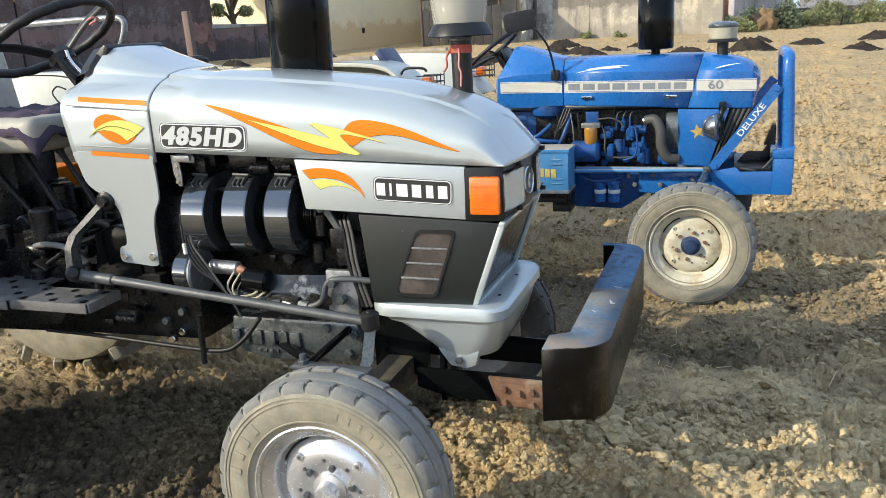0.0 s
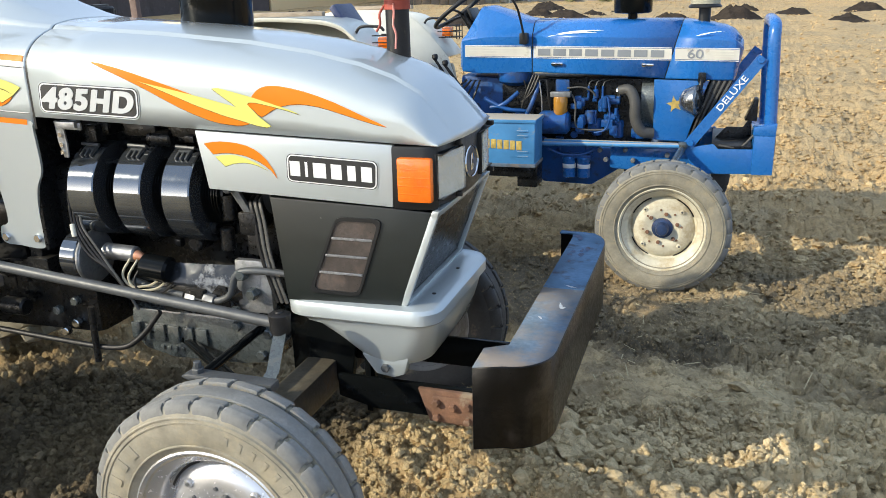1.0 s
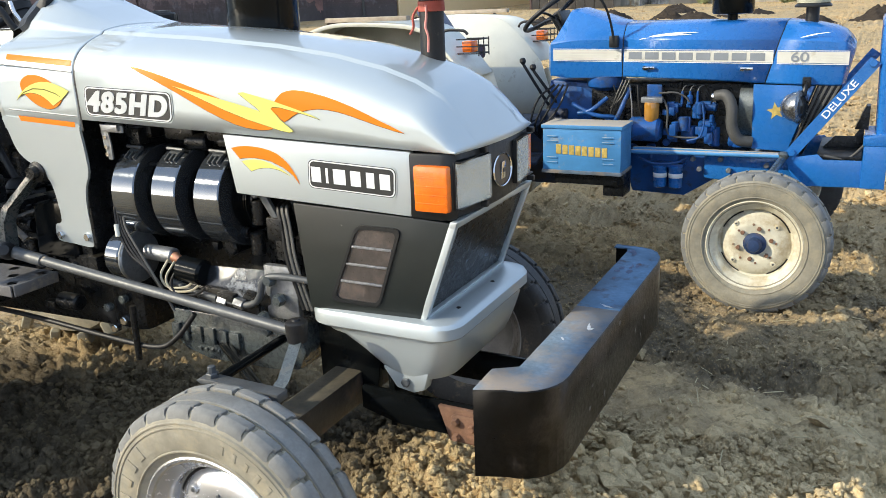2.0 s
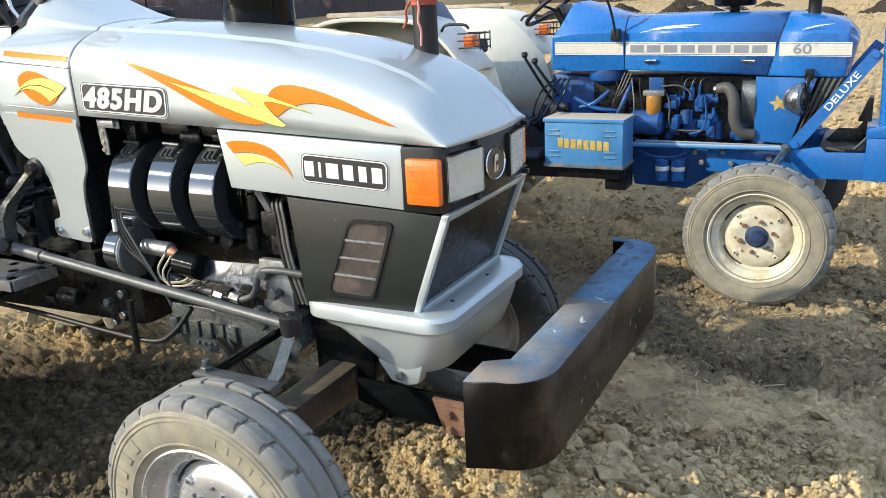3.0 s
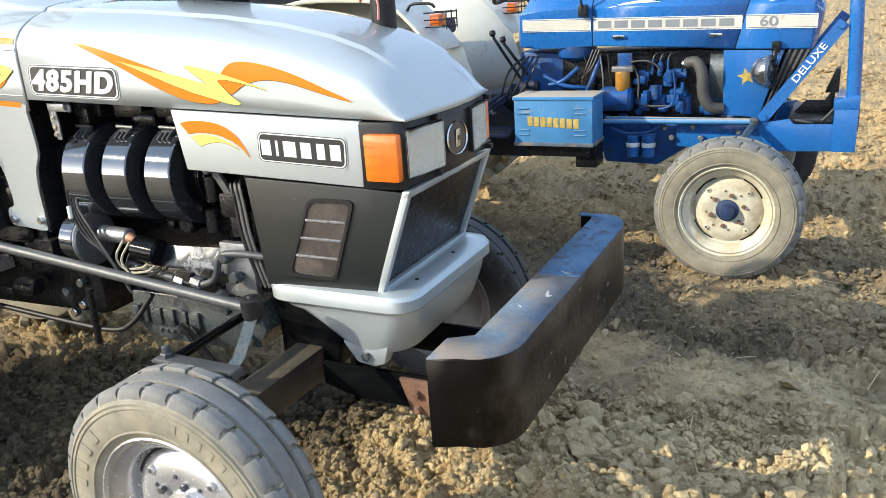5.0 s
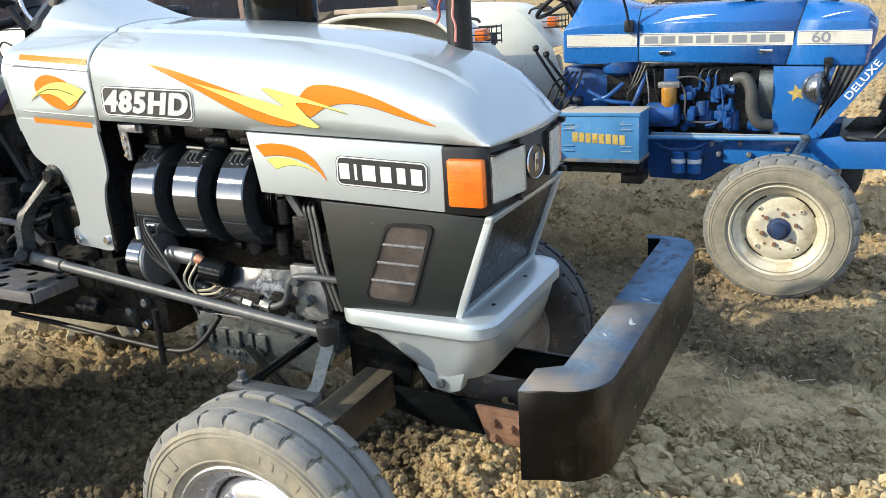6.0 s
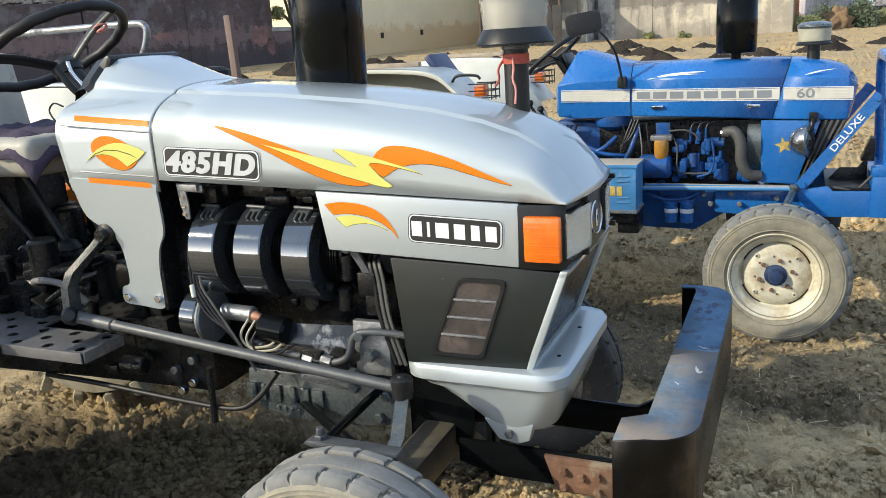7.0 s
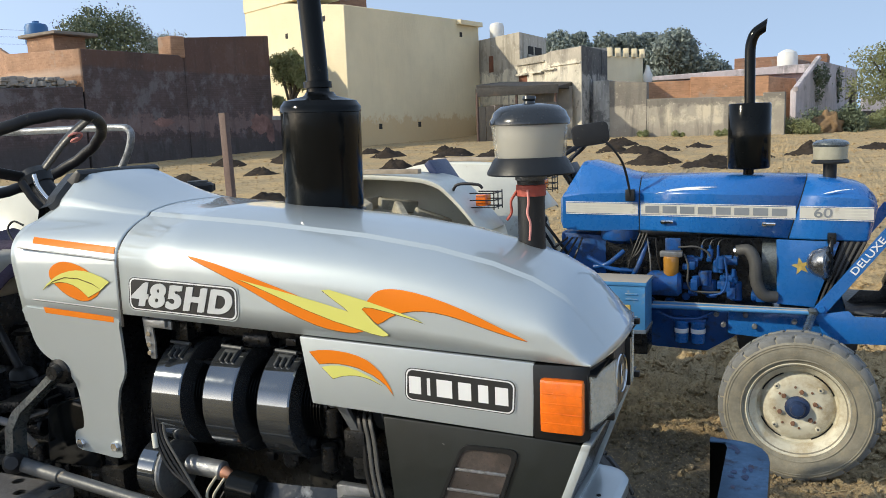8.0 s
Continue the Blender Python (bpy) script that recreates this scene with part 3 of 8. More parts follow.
    # A darker soil band paints the shade before and under the blue tractor.
    band_shade = nt.nodes.new("ShaderNodeMath")
    band_shade.operation = "MULTIPLY"
    nt.links.new(rng_(sep.outputs[1], 3.3, 3.9, 0.0, 1.0), band_shade.inputs[0])
    nt.links.new(rng_(sep.outputs[1], 6.2, 5.4, 0.0, 1.0), band_shade.inputs[1])
    band_shade2 = nt.nodes.new("ShaderNodeMath")
    band_shade2.operation = "MULTIPLY"
    nt.links.new(band_shade.outputs[0], band_shade2.inputs[0])
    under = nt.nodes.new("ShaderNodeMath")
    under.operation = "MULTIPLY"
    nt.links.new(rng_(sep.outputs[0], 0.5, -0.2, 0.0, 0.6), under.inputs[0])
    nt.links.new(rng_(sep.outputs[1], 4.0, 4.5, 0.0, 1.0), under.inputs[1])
    shade_depth = nt.nodes.new("ShaderNodeMath")
    shade_depth.use_clamp = True
    nt.links.new(rng_(nz(1.1, 7, 0.65), 0.42, 0.56, 0.1, 0.75), shade_depth.inputs[0])
    nt.links.new(under.outputs[0], shade_depth.inputs[1])
    nt.links.new(shade_depth.outputs[0], band_shade2.inputs[1])
    col = mx(band_shade2.outputs[0], col, (0.15, 0.122, 0.085))
    mp = nt.nodes.new("ShaderNodeMapping")
    mp.inputs["Rotation"].default_value = (0, 0, radians(20))
    mp.inputs["Scale"].default_value = (3.2, 8.5, 6.0)
    nt.links.new(geo.outputs["Position"], mp.inputs[0])
    st_ = nt.nodes.new("ShaderNodeTexNoise")
    st_.inputs["Scale"].default_value, st_.inputs["Detail"].default_value, st_.inputs["Roughness"].default_value = 1.0, 7.0, 0.68
    nt.links.new(mp.outputs[0], st_.inputs["Vector"])
    col = mx(rng_(st_.outputs["Fac"], 0.52, 0.62, 0.0, 0.5), col, tuple(0.38 * (a + b) / 2 for a, b in zip(tan, grey)))
    col = mx(rng_(nz(13, 5, 0.7), 0.54, 0.62, 0.0, 0.42), col, tuple(0.5 * (a + b) / 2 for a, b in zip(tan, grey)))
    col = mx(rng_(nz(30, 4, 0.7), 0.55, 0.66, 0.0, 0.5), col, tuple(0.4 * (a + b) / 2 for a, b in zip(tan, grey)))
    col = mx(rng_(nz(70, 3), 0.55, 0.72, 0.0, 0.5), col, tuple(min(1, 1.25 * a) for a in tan))
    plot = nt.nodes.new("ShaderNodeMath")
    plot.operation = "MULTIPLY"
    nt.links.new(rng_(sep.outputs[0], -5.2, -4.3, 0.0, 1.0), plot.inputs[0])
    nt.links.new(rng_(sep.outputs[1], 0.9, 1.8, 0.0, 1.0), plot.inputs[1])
    shade_plot = nt.nodes.new("ShaderNodeMath")
    shade_plot.operation = "MULTIPLY"
    nt.links.new(tractor_shade2.outputs[0], shade_plot.inputs[0])
    nt.links.new(plot.outputs[0], shade_plot.inputs[1])
    # Near-black soil colour paints that shade under and beside the tractor.
    col = mx(shade_plot.outputs[0], col, mx(rng_(nz(16, 6, 0.7), 0.35, 0.65, 0.0, 1.0), (0.04, 0.034, 0.026), (0.115, 0.095, 0.068)))
    if lumpy:
        col = mx(rng_(geo.outputs["Random Per Island"], 0.2, 1.0, 0.0, 0.5), col, tuple(0.33 * (a + b) / 2 for a, b in zip(tan, grey)))
    nt.links.new(col, bs.inputs["Base Color"])
    bs.inputs["Roughness"].default_value = 0.95
    bs.inputs["Specular IOR Level"].default_value = 0.15
    bp = nt.nodes.new("ShaderNodeBump")
    bp.inputs["Strength"].default_value, bp.inputs["Distance"].default_value = 0.75, 0.03
    nt.links.new(nz(55, 8, 0.7), bp.inputs["Height"])
    bp2 = nt.nodes.new("ShaderNodeBump")
    bp2.inputs["Strength"].default_value, bp2.inputs["Distance"].default_value = 0.45, 0.05
    nt.links.new(nz(9, 6, 0.65), bp2.inputs["Height"])
    nt.links.new(bp.outputs[0], bp2.inputs["Normal"])
    nt.links.new(bp2.outputs[0], bs.inputs["Normal"])
    return m


TAN, GREY = (0.57, 0.4, 0.208), (0.44, 0.34, 0.205)
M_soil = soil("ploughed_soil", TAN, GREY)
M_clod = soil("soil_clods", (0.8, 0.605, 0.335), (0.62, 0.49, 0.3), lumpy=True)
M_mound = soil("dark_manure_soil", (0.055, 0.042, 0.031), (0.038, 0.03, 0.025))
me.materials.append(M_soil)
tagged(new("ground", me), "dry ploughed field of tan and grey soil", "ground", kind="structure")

# loose clods, too many to count
rg = np.random.default_rng(11)
t_ = (1 + 5 ** 0.5) / 2
ICO_V = np.array([(-1, t_, 0), (1, t_, 0), (-1, -t_, 0), (1, -t_, 0), (0, -1, t_), (0, 1, t_), (0, -1, -t_), (0, 1, -t_), (t_, 0, -1), (t_, 0, 1), (-t_, 0, -1), (-t_, 0, 1)]) / 1.9
ICO_F = np.array([(0, 11, 5), (0, 5, 1), (0, 1, 7), (0, 7, 10), (0, 10, 11), (1, 5, 9), (5, 11, 4), (11, 10, 2), (10, 7, 6), (7, 1, 8), (3, 9, 4), (3, 4, 2), (3, 2, 6), (3, 6, 8), (3, 8, 9), (4, 9, 5), (2, 4, 11), (6, 2, 10), (8, 6, 7), (9, 8, 1)])


def clod_field(name, label, cx, cy, size, flat=0.7, material=None):
    n = len(cx)
    rot = rg.normal(size=(n, 3, 3))
    q, _ = np.linalg.qr(rot)
    v = ICO_V[None] * (1 + rg.uniform(-0.32, 0.32, (n, 12, 1))) * np.stack([rg.uniform(0.7, 1.25, n), rg.uniform(0.7, 1.2, n), rg.uniform(0.5, 1.0, n)], -1)[:, None]
    v = np.einsum("nij,nkj->nki", q, v) * size[:, None, None]
    v[:, :, 2] *= flat + 0.2
    v += np.stack([cx, cy, ground_z(cx, cy) + size * 0.25], -1)[:, None]
    f = (ICO_F[None] + (np.arange(n) * 12)[:, None, None]).reshape(-1, 3)
    m_ = bpy.data.meshes.new(name)
    m_.from_pydata(v.reshape(-1, 3).tolist(), [], f.tolist())
    m_.materials.append(material or M_clod)
    return tagged(new(name, m_), label, "soil clods", kind="stuff")


def clumpy(n, x0, x1, y0, y1, lo, hi, seed):
    x, y = rg.uniform(x0, x1, n * 3), rg.uniform(y0, y1, n * 3)
    keep = vnoise(x * 1.7, y * 1.7, seed) * 0.6 + vnoise(x * 6, y * 6, seed + 1) * 0.4 > rg.uniform(0.25, 0.75, n * 3)
    x, y = x[keep][:n], y[keep][:n]
    return x, y, lo + (hi - lo) * rg.power(0.35, len(x))


clod_field("small_clods", "fine crumbled dry soil", *clumpy(12000, -4.2, 1.6, 1.7, 6.5, 0.005, 0.02, 21))
clod_field("loose_clods", "loose dry soil clods", *clumpy(2600, -4.5, 2.5, 1.7, 9.0, 0.012, 0.035, 31))
clod_field("heap_crumbs", "crumbled tan soil under the tractor", *clumpy(14000, -1.5, 0.3, 2.4, 3.6, 0.004, 0.017, 41))
clod_field("side_crumbs", "crumbled soil beside the tractor", *clumpy(12000, -2.9, -1.0, 1.7, 3.3, 0.005, 0.022, 51))
clod_field("big_clods", "large lumps of dry soil", rg.uniform(-0.75, 1.4, 22), rg.uniform(2.3, 4.6, 22), rg.uniform(0.02, 0.045, 22))
clod_field("bumper_clods", "angular grey lumps of soil below the bumper", rg.normal(-0.33, 0.16, 130), rg.normal(3.12, 0.17, 130), rg.uniform(0.012, 0.05, 130))
def rough_rows(n, x0, x1, y0, y1, lo, hi):
    """Places in the broken strips between the wheel tracks."""
    x, y = rg.uniform(x0, x1, n * 4), rg.uniform(y0, y1, n * 4)
    u, v = 0.94 * x - 0.34 * y, 0.34 * x + 0.94 * y
    keep = np.clip((vnoise(u * 1.1, v * 2.6, 12) - 0.4) * 3, 0.02, 1) * (0.3 + vnoise(x * 5, y * 5, 33)) > rg.uniform(0.1, 1.0, n * 4)
    x, y = x[keep][:n], y[keep][:n]
    return x, y, lo + (hi - lo) * rg.power(0.3, len(x))


clod_field("crust_flakes", "small angular flakes of trampled crust", *rough_rows(15000, -0.6, 2.0, 2.4, 5.9, 0.004, 0.02), 0.5)
clod_field("row_clods", "broken lumps in strips between the wheel tracks", *rough_rows(900, -0.6, 2.2, 2.4, 6.2, 0.01, 0.038), 0.5)
clod_field("field_clods", "clods over the ploughed field", *clumpy(9000, -11, 8, 6.8, 20, 0.015, 0.045, 61), 0.5, M_soil)
clod_field("furrow_clods", "small clods on the lit ploughed strip", *clumpy(22000, -1.5, 6.0, 5.2, 13.0, 0.008, 0.034, 81), 0.5, M_soil)
clod_field("far_clods", "clods over the far field", *clumpy(9000, -26, 9, 18, 46, 0.02, 0.05, 71), 0.5, M_soil)

# dry stalks lying on the soil
M_straw = mat("dry_straw", (0.6, 0.5, 0.3), 0.8, 0, 0.15, 20)
stalks = bmesh.new()
for k in range(70):
    x, y, a = rg.uniform(-0.5, 1.3), rg.uniform(2.7, 5.2), rg.uniform(0, 6.28)
    l_ = rg.uniform(0.02, 0.07)
    p, q = np.array((x - l_ * math.cos(a), x + l_ * math.cos(a))), np.array((y - l_ * math.sin(a), y + l_ * math.sin(a)))
    zz = ground_z(p, q) + 0.008
    merge(stalks, tube([(p[0], q[0], zz[0]), (p[1], q[1], zz[1])], 0.0022, 4, soft=False))
tagged(part("dry_stalks", stalks, M_straw), "short dry straw stalks on the soil", "straw", kind="stuff")

# ---- wheels ----
def front_wheel(parent, c, r, w, rim_r, out, m_rim, m_hub, lettered=False, m_side=None, m_tread=None):
    """A ribbed front wheel on a cross axle; out: -1 when its outer face looks to -y."""
    c = Vector(c)
    m_side, m_tread = m_side or M_sidewall, m_tread or M_rubber
    ax = Vector((0, out, 0))
    h = w / 2
    disc = lathe([(0, h * 0.3), (rim_r * 0.4, h * 0.34), (rim_r * 0.70, h * 0.16), (rim_r * 0.79, 0), (rim_r * 0.80, -h * 0.3), (rim_r * 0.88, -h * 0.6), (rim_r * 0.99, -h * 0.84), (rim_r * 1.04, -h * 0.94), (rim_r * 1.06, -h * 0.9), (rim_r * 1.04, -h * 0.78), (rim_r, -h * 0.5), (rim_r * 0.9, -h * 0.35), (rim_r * 0.84, -h * 0.1), (rim_r * 0.84, h * 0.3), (rim_r * 0.9, h * 0.5), (rim_r * 1.0, h * 0.62), (rim_r * 1.055, h * 0.8), (rim_r * 1.06, h * 0.9), (rim_r * 1.035, h * 0.93),
                  (rim_r * 1.0, h * 0.84), (rim_r * 0.95, h * 0.66), (rim_r * 0.87, h * 0.56), (rim_r * 0.83, h * 0.42), (rim_r * 0.82, h * 0.12), (rim_r * 0.77, h * 0.08), (rim_r * 0.74, h * 0.16), (rim_r * 0.70, h * 0.26),
                  (rim_r * 0.52, h * 0.40), (rim_r * 0.40, h * 0.42), (rim_r * 0.34, h * 0.36), (0, h * 0.36)], c, ax, 56)
    wheel = part("front_wheel", disc, m_rim, parent)
    tread = r * 0.965
    prof = [(rim_r * 0.97, -h * 0.8), (rim_r * 1.12, -h * 0.98), (rim_r + (r - rim_r) * 0.55, -h * 1.06), (r * 0.93, -h * 0.96), (tread, -h * 0.8), (tread * 1.003, -h * 0.5), (tread * 0.97, -h * 0.46), (tread * 0.97, -h * 0.38),
            (tread * 1.012, -h * 0.33), (tread * 1.012, -h * 0.08), (tread * 0.97, -h * 0.04), (tread * 0.97, h * 0.04), (tread * 1.012, h * 0.08), (tread * 1.012, h * 0.33), (tread * 0.97, h * 0.38), (tread * 0.97, h * 0.46),
            (tread * 1.003, h * 0.5), (tread, h * 0.8), (r * 0.93, h * 0.96), (rim_r + (r - rim_r) * 0.72, h * 1.05), (rim_r + (r - rim_r) * 0.5, h * 1.07), (rim_r + (r - rim_r) * 0.28, h * 1.04), (rim_r * 1.12, h * 0.98), (rim_r * 0.97, h * 0.8)]
    tyre = part("tyre", lathe(prof, c, ax, 72, caps=False), m_side, wheel)
    n = 27
    rot0 = Matrix.Translation(c) @ frame_of(ax)
    half = math.pi * r / n * 0.84
    rows_ = []
    for z, dy, lo, hi in ((-0.27, -0.005, 0.93, 0.984), (-0.25, -0.005, 0.93, 0.993), (-0.02, -0.003, 0.93, 0.994), (0.02, 0.004, 0.93, 0.992), (0.14, 0.004, 0.92, 0.98), (0.2, 0.004, 0.90, 0.962), (0.245, 0.0, 0.88, 0.94), (0.29, 0.0, 0.86, 0.90)):
        rows_.append([(r * lo, dy - half, z * h), (r * lo, dy + half, z * h), (r * (hi - 0.008), dy + half, z * h), (r * hi, dy + half - 0.006, z * h), (r * hi, dy - half + 0.006, z * h), (r * (hi - 0.008), dy - half, z * h)])
    b = loft(rows_)
    first = None
    for side in (-1, 1):
        for i in range(n):
            a = 2 * math.pi * (i + (0.5 if side > 0 else 0)) / n
            if first is None:
                first = ob = part("tread_block", b, m_tread, wheel)
            else:
                ob = new("tread_block", first.data)
                ob.parent = wheel
            ob.matrix_basis = rot0 @ Matrix.Rotation(a, 4, "Z") @ Matrix.Translation((0, 0, side * h * 0.71)) @ Matrix.Rotation(0 if side > 0 else math.pi, 4, "X")
    part("tread_rib", lathe([(tread * 0.97, -h * 0.33), (tread * 1.012, -h * 0.32), (tread * 1.022, -h * 0.29), (tread * 1.03, 0.0), (tread * 1.022, h * 0.29), (tread * 1.012, h * 0.32), (tread * 0.97, h * 0.33)], c, ax, 72, caps=False), m_tread, wheel, "worn smooth centre rib")
    if lettered:
        soil_r = random.Random(3)
        for i in range(60):
            a = radians(20 + 70 * soil_r.random() ** 1.2)
            p = rot0 @ Vector((tread * 0.985 * math.cos(a), tread * 0.985 * math.sin(a), h * soil_r.uniform(0.35, 0.43)))
            part("caked_soil", box(p, [soil_r.uniform(0.006, 0.016) for _ in range(3)], 0.002, Matrix.Rotation(soil_r.uniform(0, 3), 4, "X"), 1), M_dusty_lug, wheel)
    for rr_, zz_ in ((0.22, 1.035), (0.66, 1.062), (0.74, 1.05)):
        q_ = rim_r + (r - rim_r) * rr_
        part("sidewall_ring", lathe([(q_ - 0.004, h * (zz_ - 0.03)), (q_ - 0.0015, h * zz_ + 0.002), (q_ + 0.0015, h * zz_ + 0.002), (q_ + 0.004, h * (zz_ - 0.03))], c, ax, 64, caps=False), m_side, wheel)
    for i in range(4):
        arc = [radians(90 * i + 22 + 5.5 * k) for k in range(9)]
        slot = loft([[rot0 @ Vector((rim_r * rr * math.cos(a), rim_r * rr * math.sin(a), h * zz)) for a in arc] for rr, zz in ((0.765, 0.15), (0.78, 0.135), (0.797, 0.125))], caps=False, closed=False)
        part("rim_slot", slot, M_gap, wheel)
    part("hub", lathe([(rim_r * 0.26, h * 0.3), (rim_r * 0.25, h * 0.44), (rim_r * 0.17, h * 0.5), (rim_r * 0.16, h * 0.8), (rim_r * 0.13, h * 0.95), (rim_r * 0.05, h * 0.98), (0, h * 0.98)], c, ax, 28), m_hub, wheel)
    for i in range(6):
        a = 2 * math.pi * i / 6 + 0.3
        p = rot0 @ Vector((rim_r * 0.37 * math.cos(a), rim_r * 0.37 * math.sin(a), h * 0.36))
        part("wheel_nut", cyl(p, p + ax * h * 0.2, rim_r * 0.05, seg=6, bevel=0.002), M_rust if m_rim is M_rim_cream else M_rod, wheel)
    for i in range(4):
        a = 2 * math.pi * i / 4 + 0.75
        p = rot0 @ Vector((rim_r * 0.62 * math.cos(a), rim_r * 0.62 * math.sin(a), h * 0.30))
        part("rim_bolt", cyl(p, p + ax * h * 0.14, rim_r * 0.06, rim_r * 0.055, seg=12, bevel=0.002), m_rim, wheel)
        part("bolt_eye", cyl(p + ax * h * 0.13, p + ax * h * 0.155, rim_r * 0.025, seg=8), M_rod, wheel)
    for i in range(8):
        a = 2 * math.pi * i / 8 + 0.1
        p = rot0 @ Vector((rim_r * 0.46 * math.cos(a), rim_r * 0.46 * math.sin(a), h * 0.40))
        part("hub_stud", cyl(p, p + ax * h * 0.06, rim_r * 0.028, seg=8, bevel=0.001), M_rust if m_rim is M_rim_cream else M_rod, wheel)
    if lettered:
        for k, span_ in enumerate((4, 7)):
            for i in range(span_):
                a = radians((168 if k == 0 else 75) - (11 if k == 0 else 7.5) * i)
                b = box((0, 0, 0), (0.036, 0.022, 0.003) if k == 0 else (0.024, 0.012, 0.0022), 0.0012)
                rr = rim_r + (r - rim_r) * 0.48
                b.transform(rot0 @ Matrix.Rotation(a, 4, "Z") @ Matrix.Translation((rr, 0, h * 1.072)))
                part("moulded_mark", b, m_side, wheel)
    return wheel


def rear_wheel(parent, c, r, w, rim_r, out, m_rim):
    c = Vector(c)
    ax = Vector((0, out, 0))
    h = w / 2
    wheel = part("rear_wheel", lathe([(rim_r, -h * 0.7), (rim_r * 0.92, -h * 0.3), (rim_r * 0.92, h * 0.3), (rim_r, h * 0.7), (rim_r * 1.04, h * 0.76), (rim_r * 0.96, h * 0.66), (rim_r * 0.85, h * 0.3),
                                      (rim_r * 0.6, h * 0.15), (rim_r * 0.35, h * 0.3), (0, h * 0.3)], c, ax, 40), m_rim, parent)
    part("tyre", lathe([(rim_r, -h * 0.75), (rim_r * 1.15, -h), (r * 0.78, -h * 1.03), (r * 0.865, -h * 0.9), (r * 0.90, -h * 0.5), (r * 0.91, 0), (r * 0.90, h * 0.5), (r * 0.865, h * 0.9),
                        (r * 0.8, h * 1.05), (rim_r * 1.15, h), (rim_r, h * 0.75)], c, ax, 56, caps=False), M_sidewall, wheel)
    lugs = bmesh.new()
    rot0 = Matrix.Translation(c) @ frame_of(ax)
    n = 18
    for side in (-1, 1):
        for i in range(n):
            a = 2 * math.pi * (i + (0.5 if side > 0 else 0)) / n
            b = box((0, 0, 0), (r * 0.11, 0.05, h * 1.3), 0.008, Matrix.Rotation(radians(38 * side), 4, "X"), seg=1)
            for v in b.verts:
                v.co.x -= 0.9 * v.co.z ** 2 / r * (1 if v.co.z * side > 0 else 0.1)
            b.transform(rot0 @ Matrix.Rotation(a, 4, "Z") @ Matrix.Translation((r * 0.945, 0, side * h * 0.52)))
            merge(lugs, b)
    part("tread_lug", lugs, M_dusty_lug, wheel)
    return wheel


# ---- silver tractor ----
CY = 2.735


def side_y(x):
    return 2.39 + (x + 1.92) * 0.0624


HOOD_X = (-1.92, -1.74, -1.55, -1.4, -1.26, -1.15, -1.07, -1.0, -0.93, -0.88, -0.84, -0.8, -0.77, -0.74, -0.715, -0.70, -0.69, -0.681, -0.672)
HOOD_TOP_X = (-1.92, -1.55, -1.26, -1.07, -0.93, -0.84, -0.77, -0.72, -0.69, -0.672)
HOOD_TOP_Z = (1.603, 1.578, 1.55, 1.52, 1.485, 1.45, 1.404, 1.343, 1.299, 1.271)
HOOD_N = 2.6


def hood_dims(x):
    zt = float(np.interp(x, HOOD_TOP_X, HOOD_TOP_Z))
    zb = 1.334 + (x + 1.92) * (1.268 - 1.334) / 1.23
    zs = max(zb + 0.004, zt - float(np.interp(x, (-1.92, -1.2, -0.85, -0.69), (0.155, 0.15, 0.13, 0.03))))
    return CY - side_y(x), zb, zs, zt


def hood_y(x, z):
    w, zb, zs, zt = hood_dims(x)
    if z <= zs:
        return CY - w
    u = min(0.999, (z - zs) / (zt - zs))
    return CY - w * (1 - u ** HOOD_N) ** (1 / HOOD_N)


def hood_ring(x, bulge):
    w, zb, zs, zt = hood_dims(x)
    half = [(w, zb), (w, zb + (zs - zb) * 0.5), (w, zs)]
    for a in sorted([math.pi / 2 * k / 28 for k in range(1, 29)] + [math.acos(f ** (HOOD_N / 2)) for f in (0.645, 0.622, 0.588, 0.565)]):
        y, z = w * math.cos(a) ** (2 / HOOD_N), zs + (zt - zs) * math.sin(a) ** (2 / HOOD_N)
        ridge = 0.0075 * max(0.0, min(1.0, (0.622 - y / w) / 0.034)) * (1 if x < -0.76 else max(0, (-0.672 - x) / 0.088))
        half.append((y, z + ridge))
    pts = [(-y, z) for y, z in half] + [(y, z) for y, z in reversed(half[:-1])]
    return [(x + bulge * (1 - (y / w) ** 2), CY + y, z) for y, z in pts]


tr = thing("silver_tractor", (-2.1, CY, 0.0), "silver farm tractor with orange and yellow decals on bare soil", "tractor")
hood = part("hood", loft([hood_ring(x, 0.03 * max(0, (x + 1.0) / 0.328)) for x in HOOD_X], caps=False, closed=False), M_silver, tr, "silver pressed bonnet with raised centre", sharp=24)
shell(hood, 0.004)
# nose lip that closes the bonnet
nose_ring = hood_ring(-0.672, 0.03)
part("hood_lip", loft([nose_ring, [(x - 0.002, y, min(z, 1.266)) for x, y, z in nose_ring]], caps=False, closed=False), M_silver, hood, sharp=20)


def cowl_ring(x, rise):
    """The bonnet's rear section, lifted in the middle to the dash hump."""
    out = []
    for _, y, z in hood_ring(-1.92, 0.0):
        if z < 1.44:
            z = 1.30 + (z - 1.334) * (1.44 - 1.30) / (1.44 - 1.334)
        y -= CY
        z += rise * min(1, max(0, (0.25 - abs(y)) / 0.12))
        reach = 0.324 + 0.055 * min(1, max(0, (z - 1.25) / 0.3)) - 0.05 * min(1, max(0, (z - 1.56) / 0.05))
        k = (CY - side_y(x)) / (CY - side_y(-1.92))
        out.append((-1.926 + (x + 1.926) * reach / 0.334, CY + y * k, z))
    return out


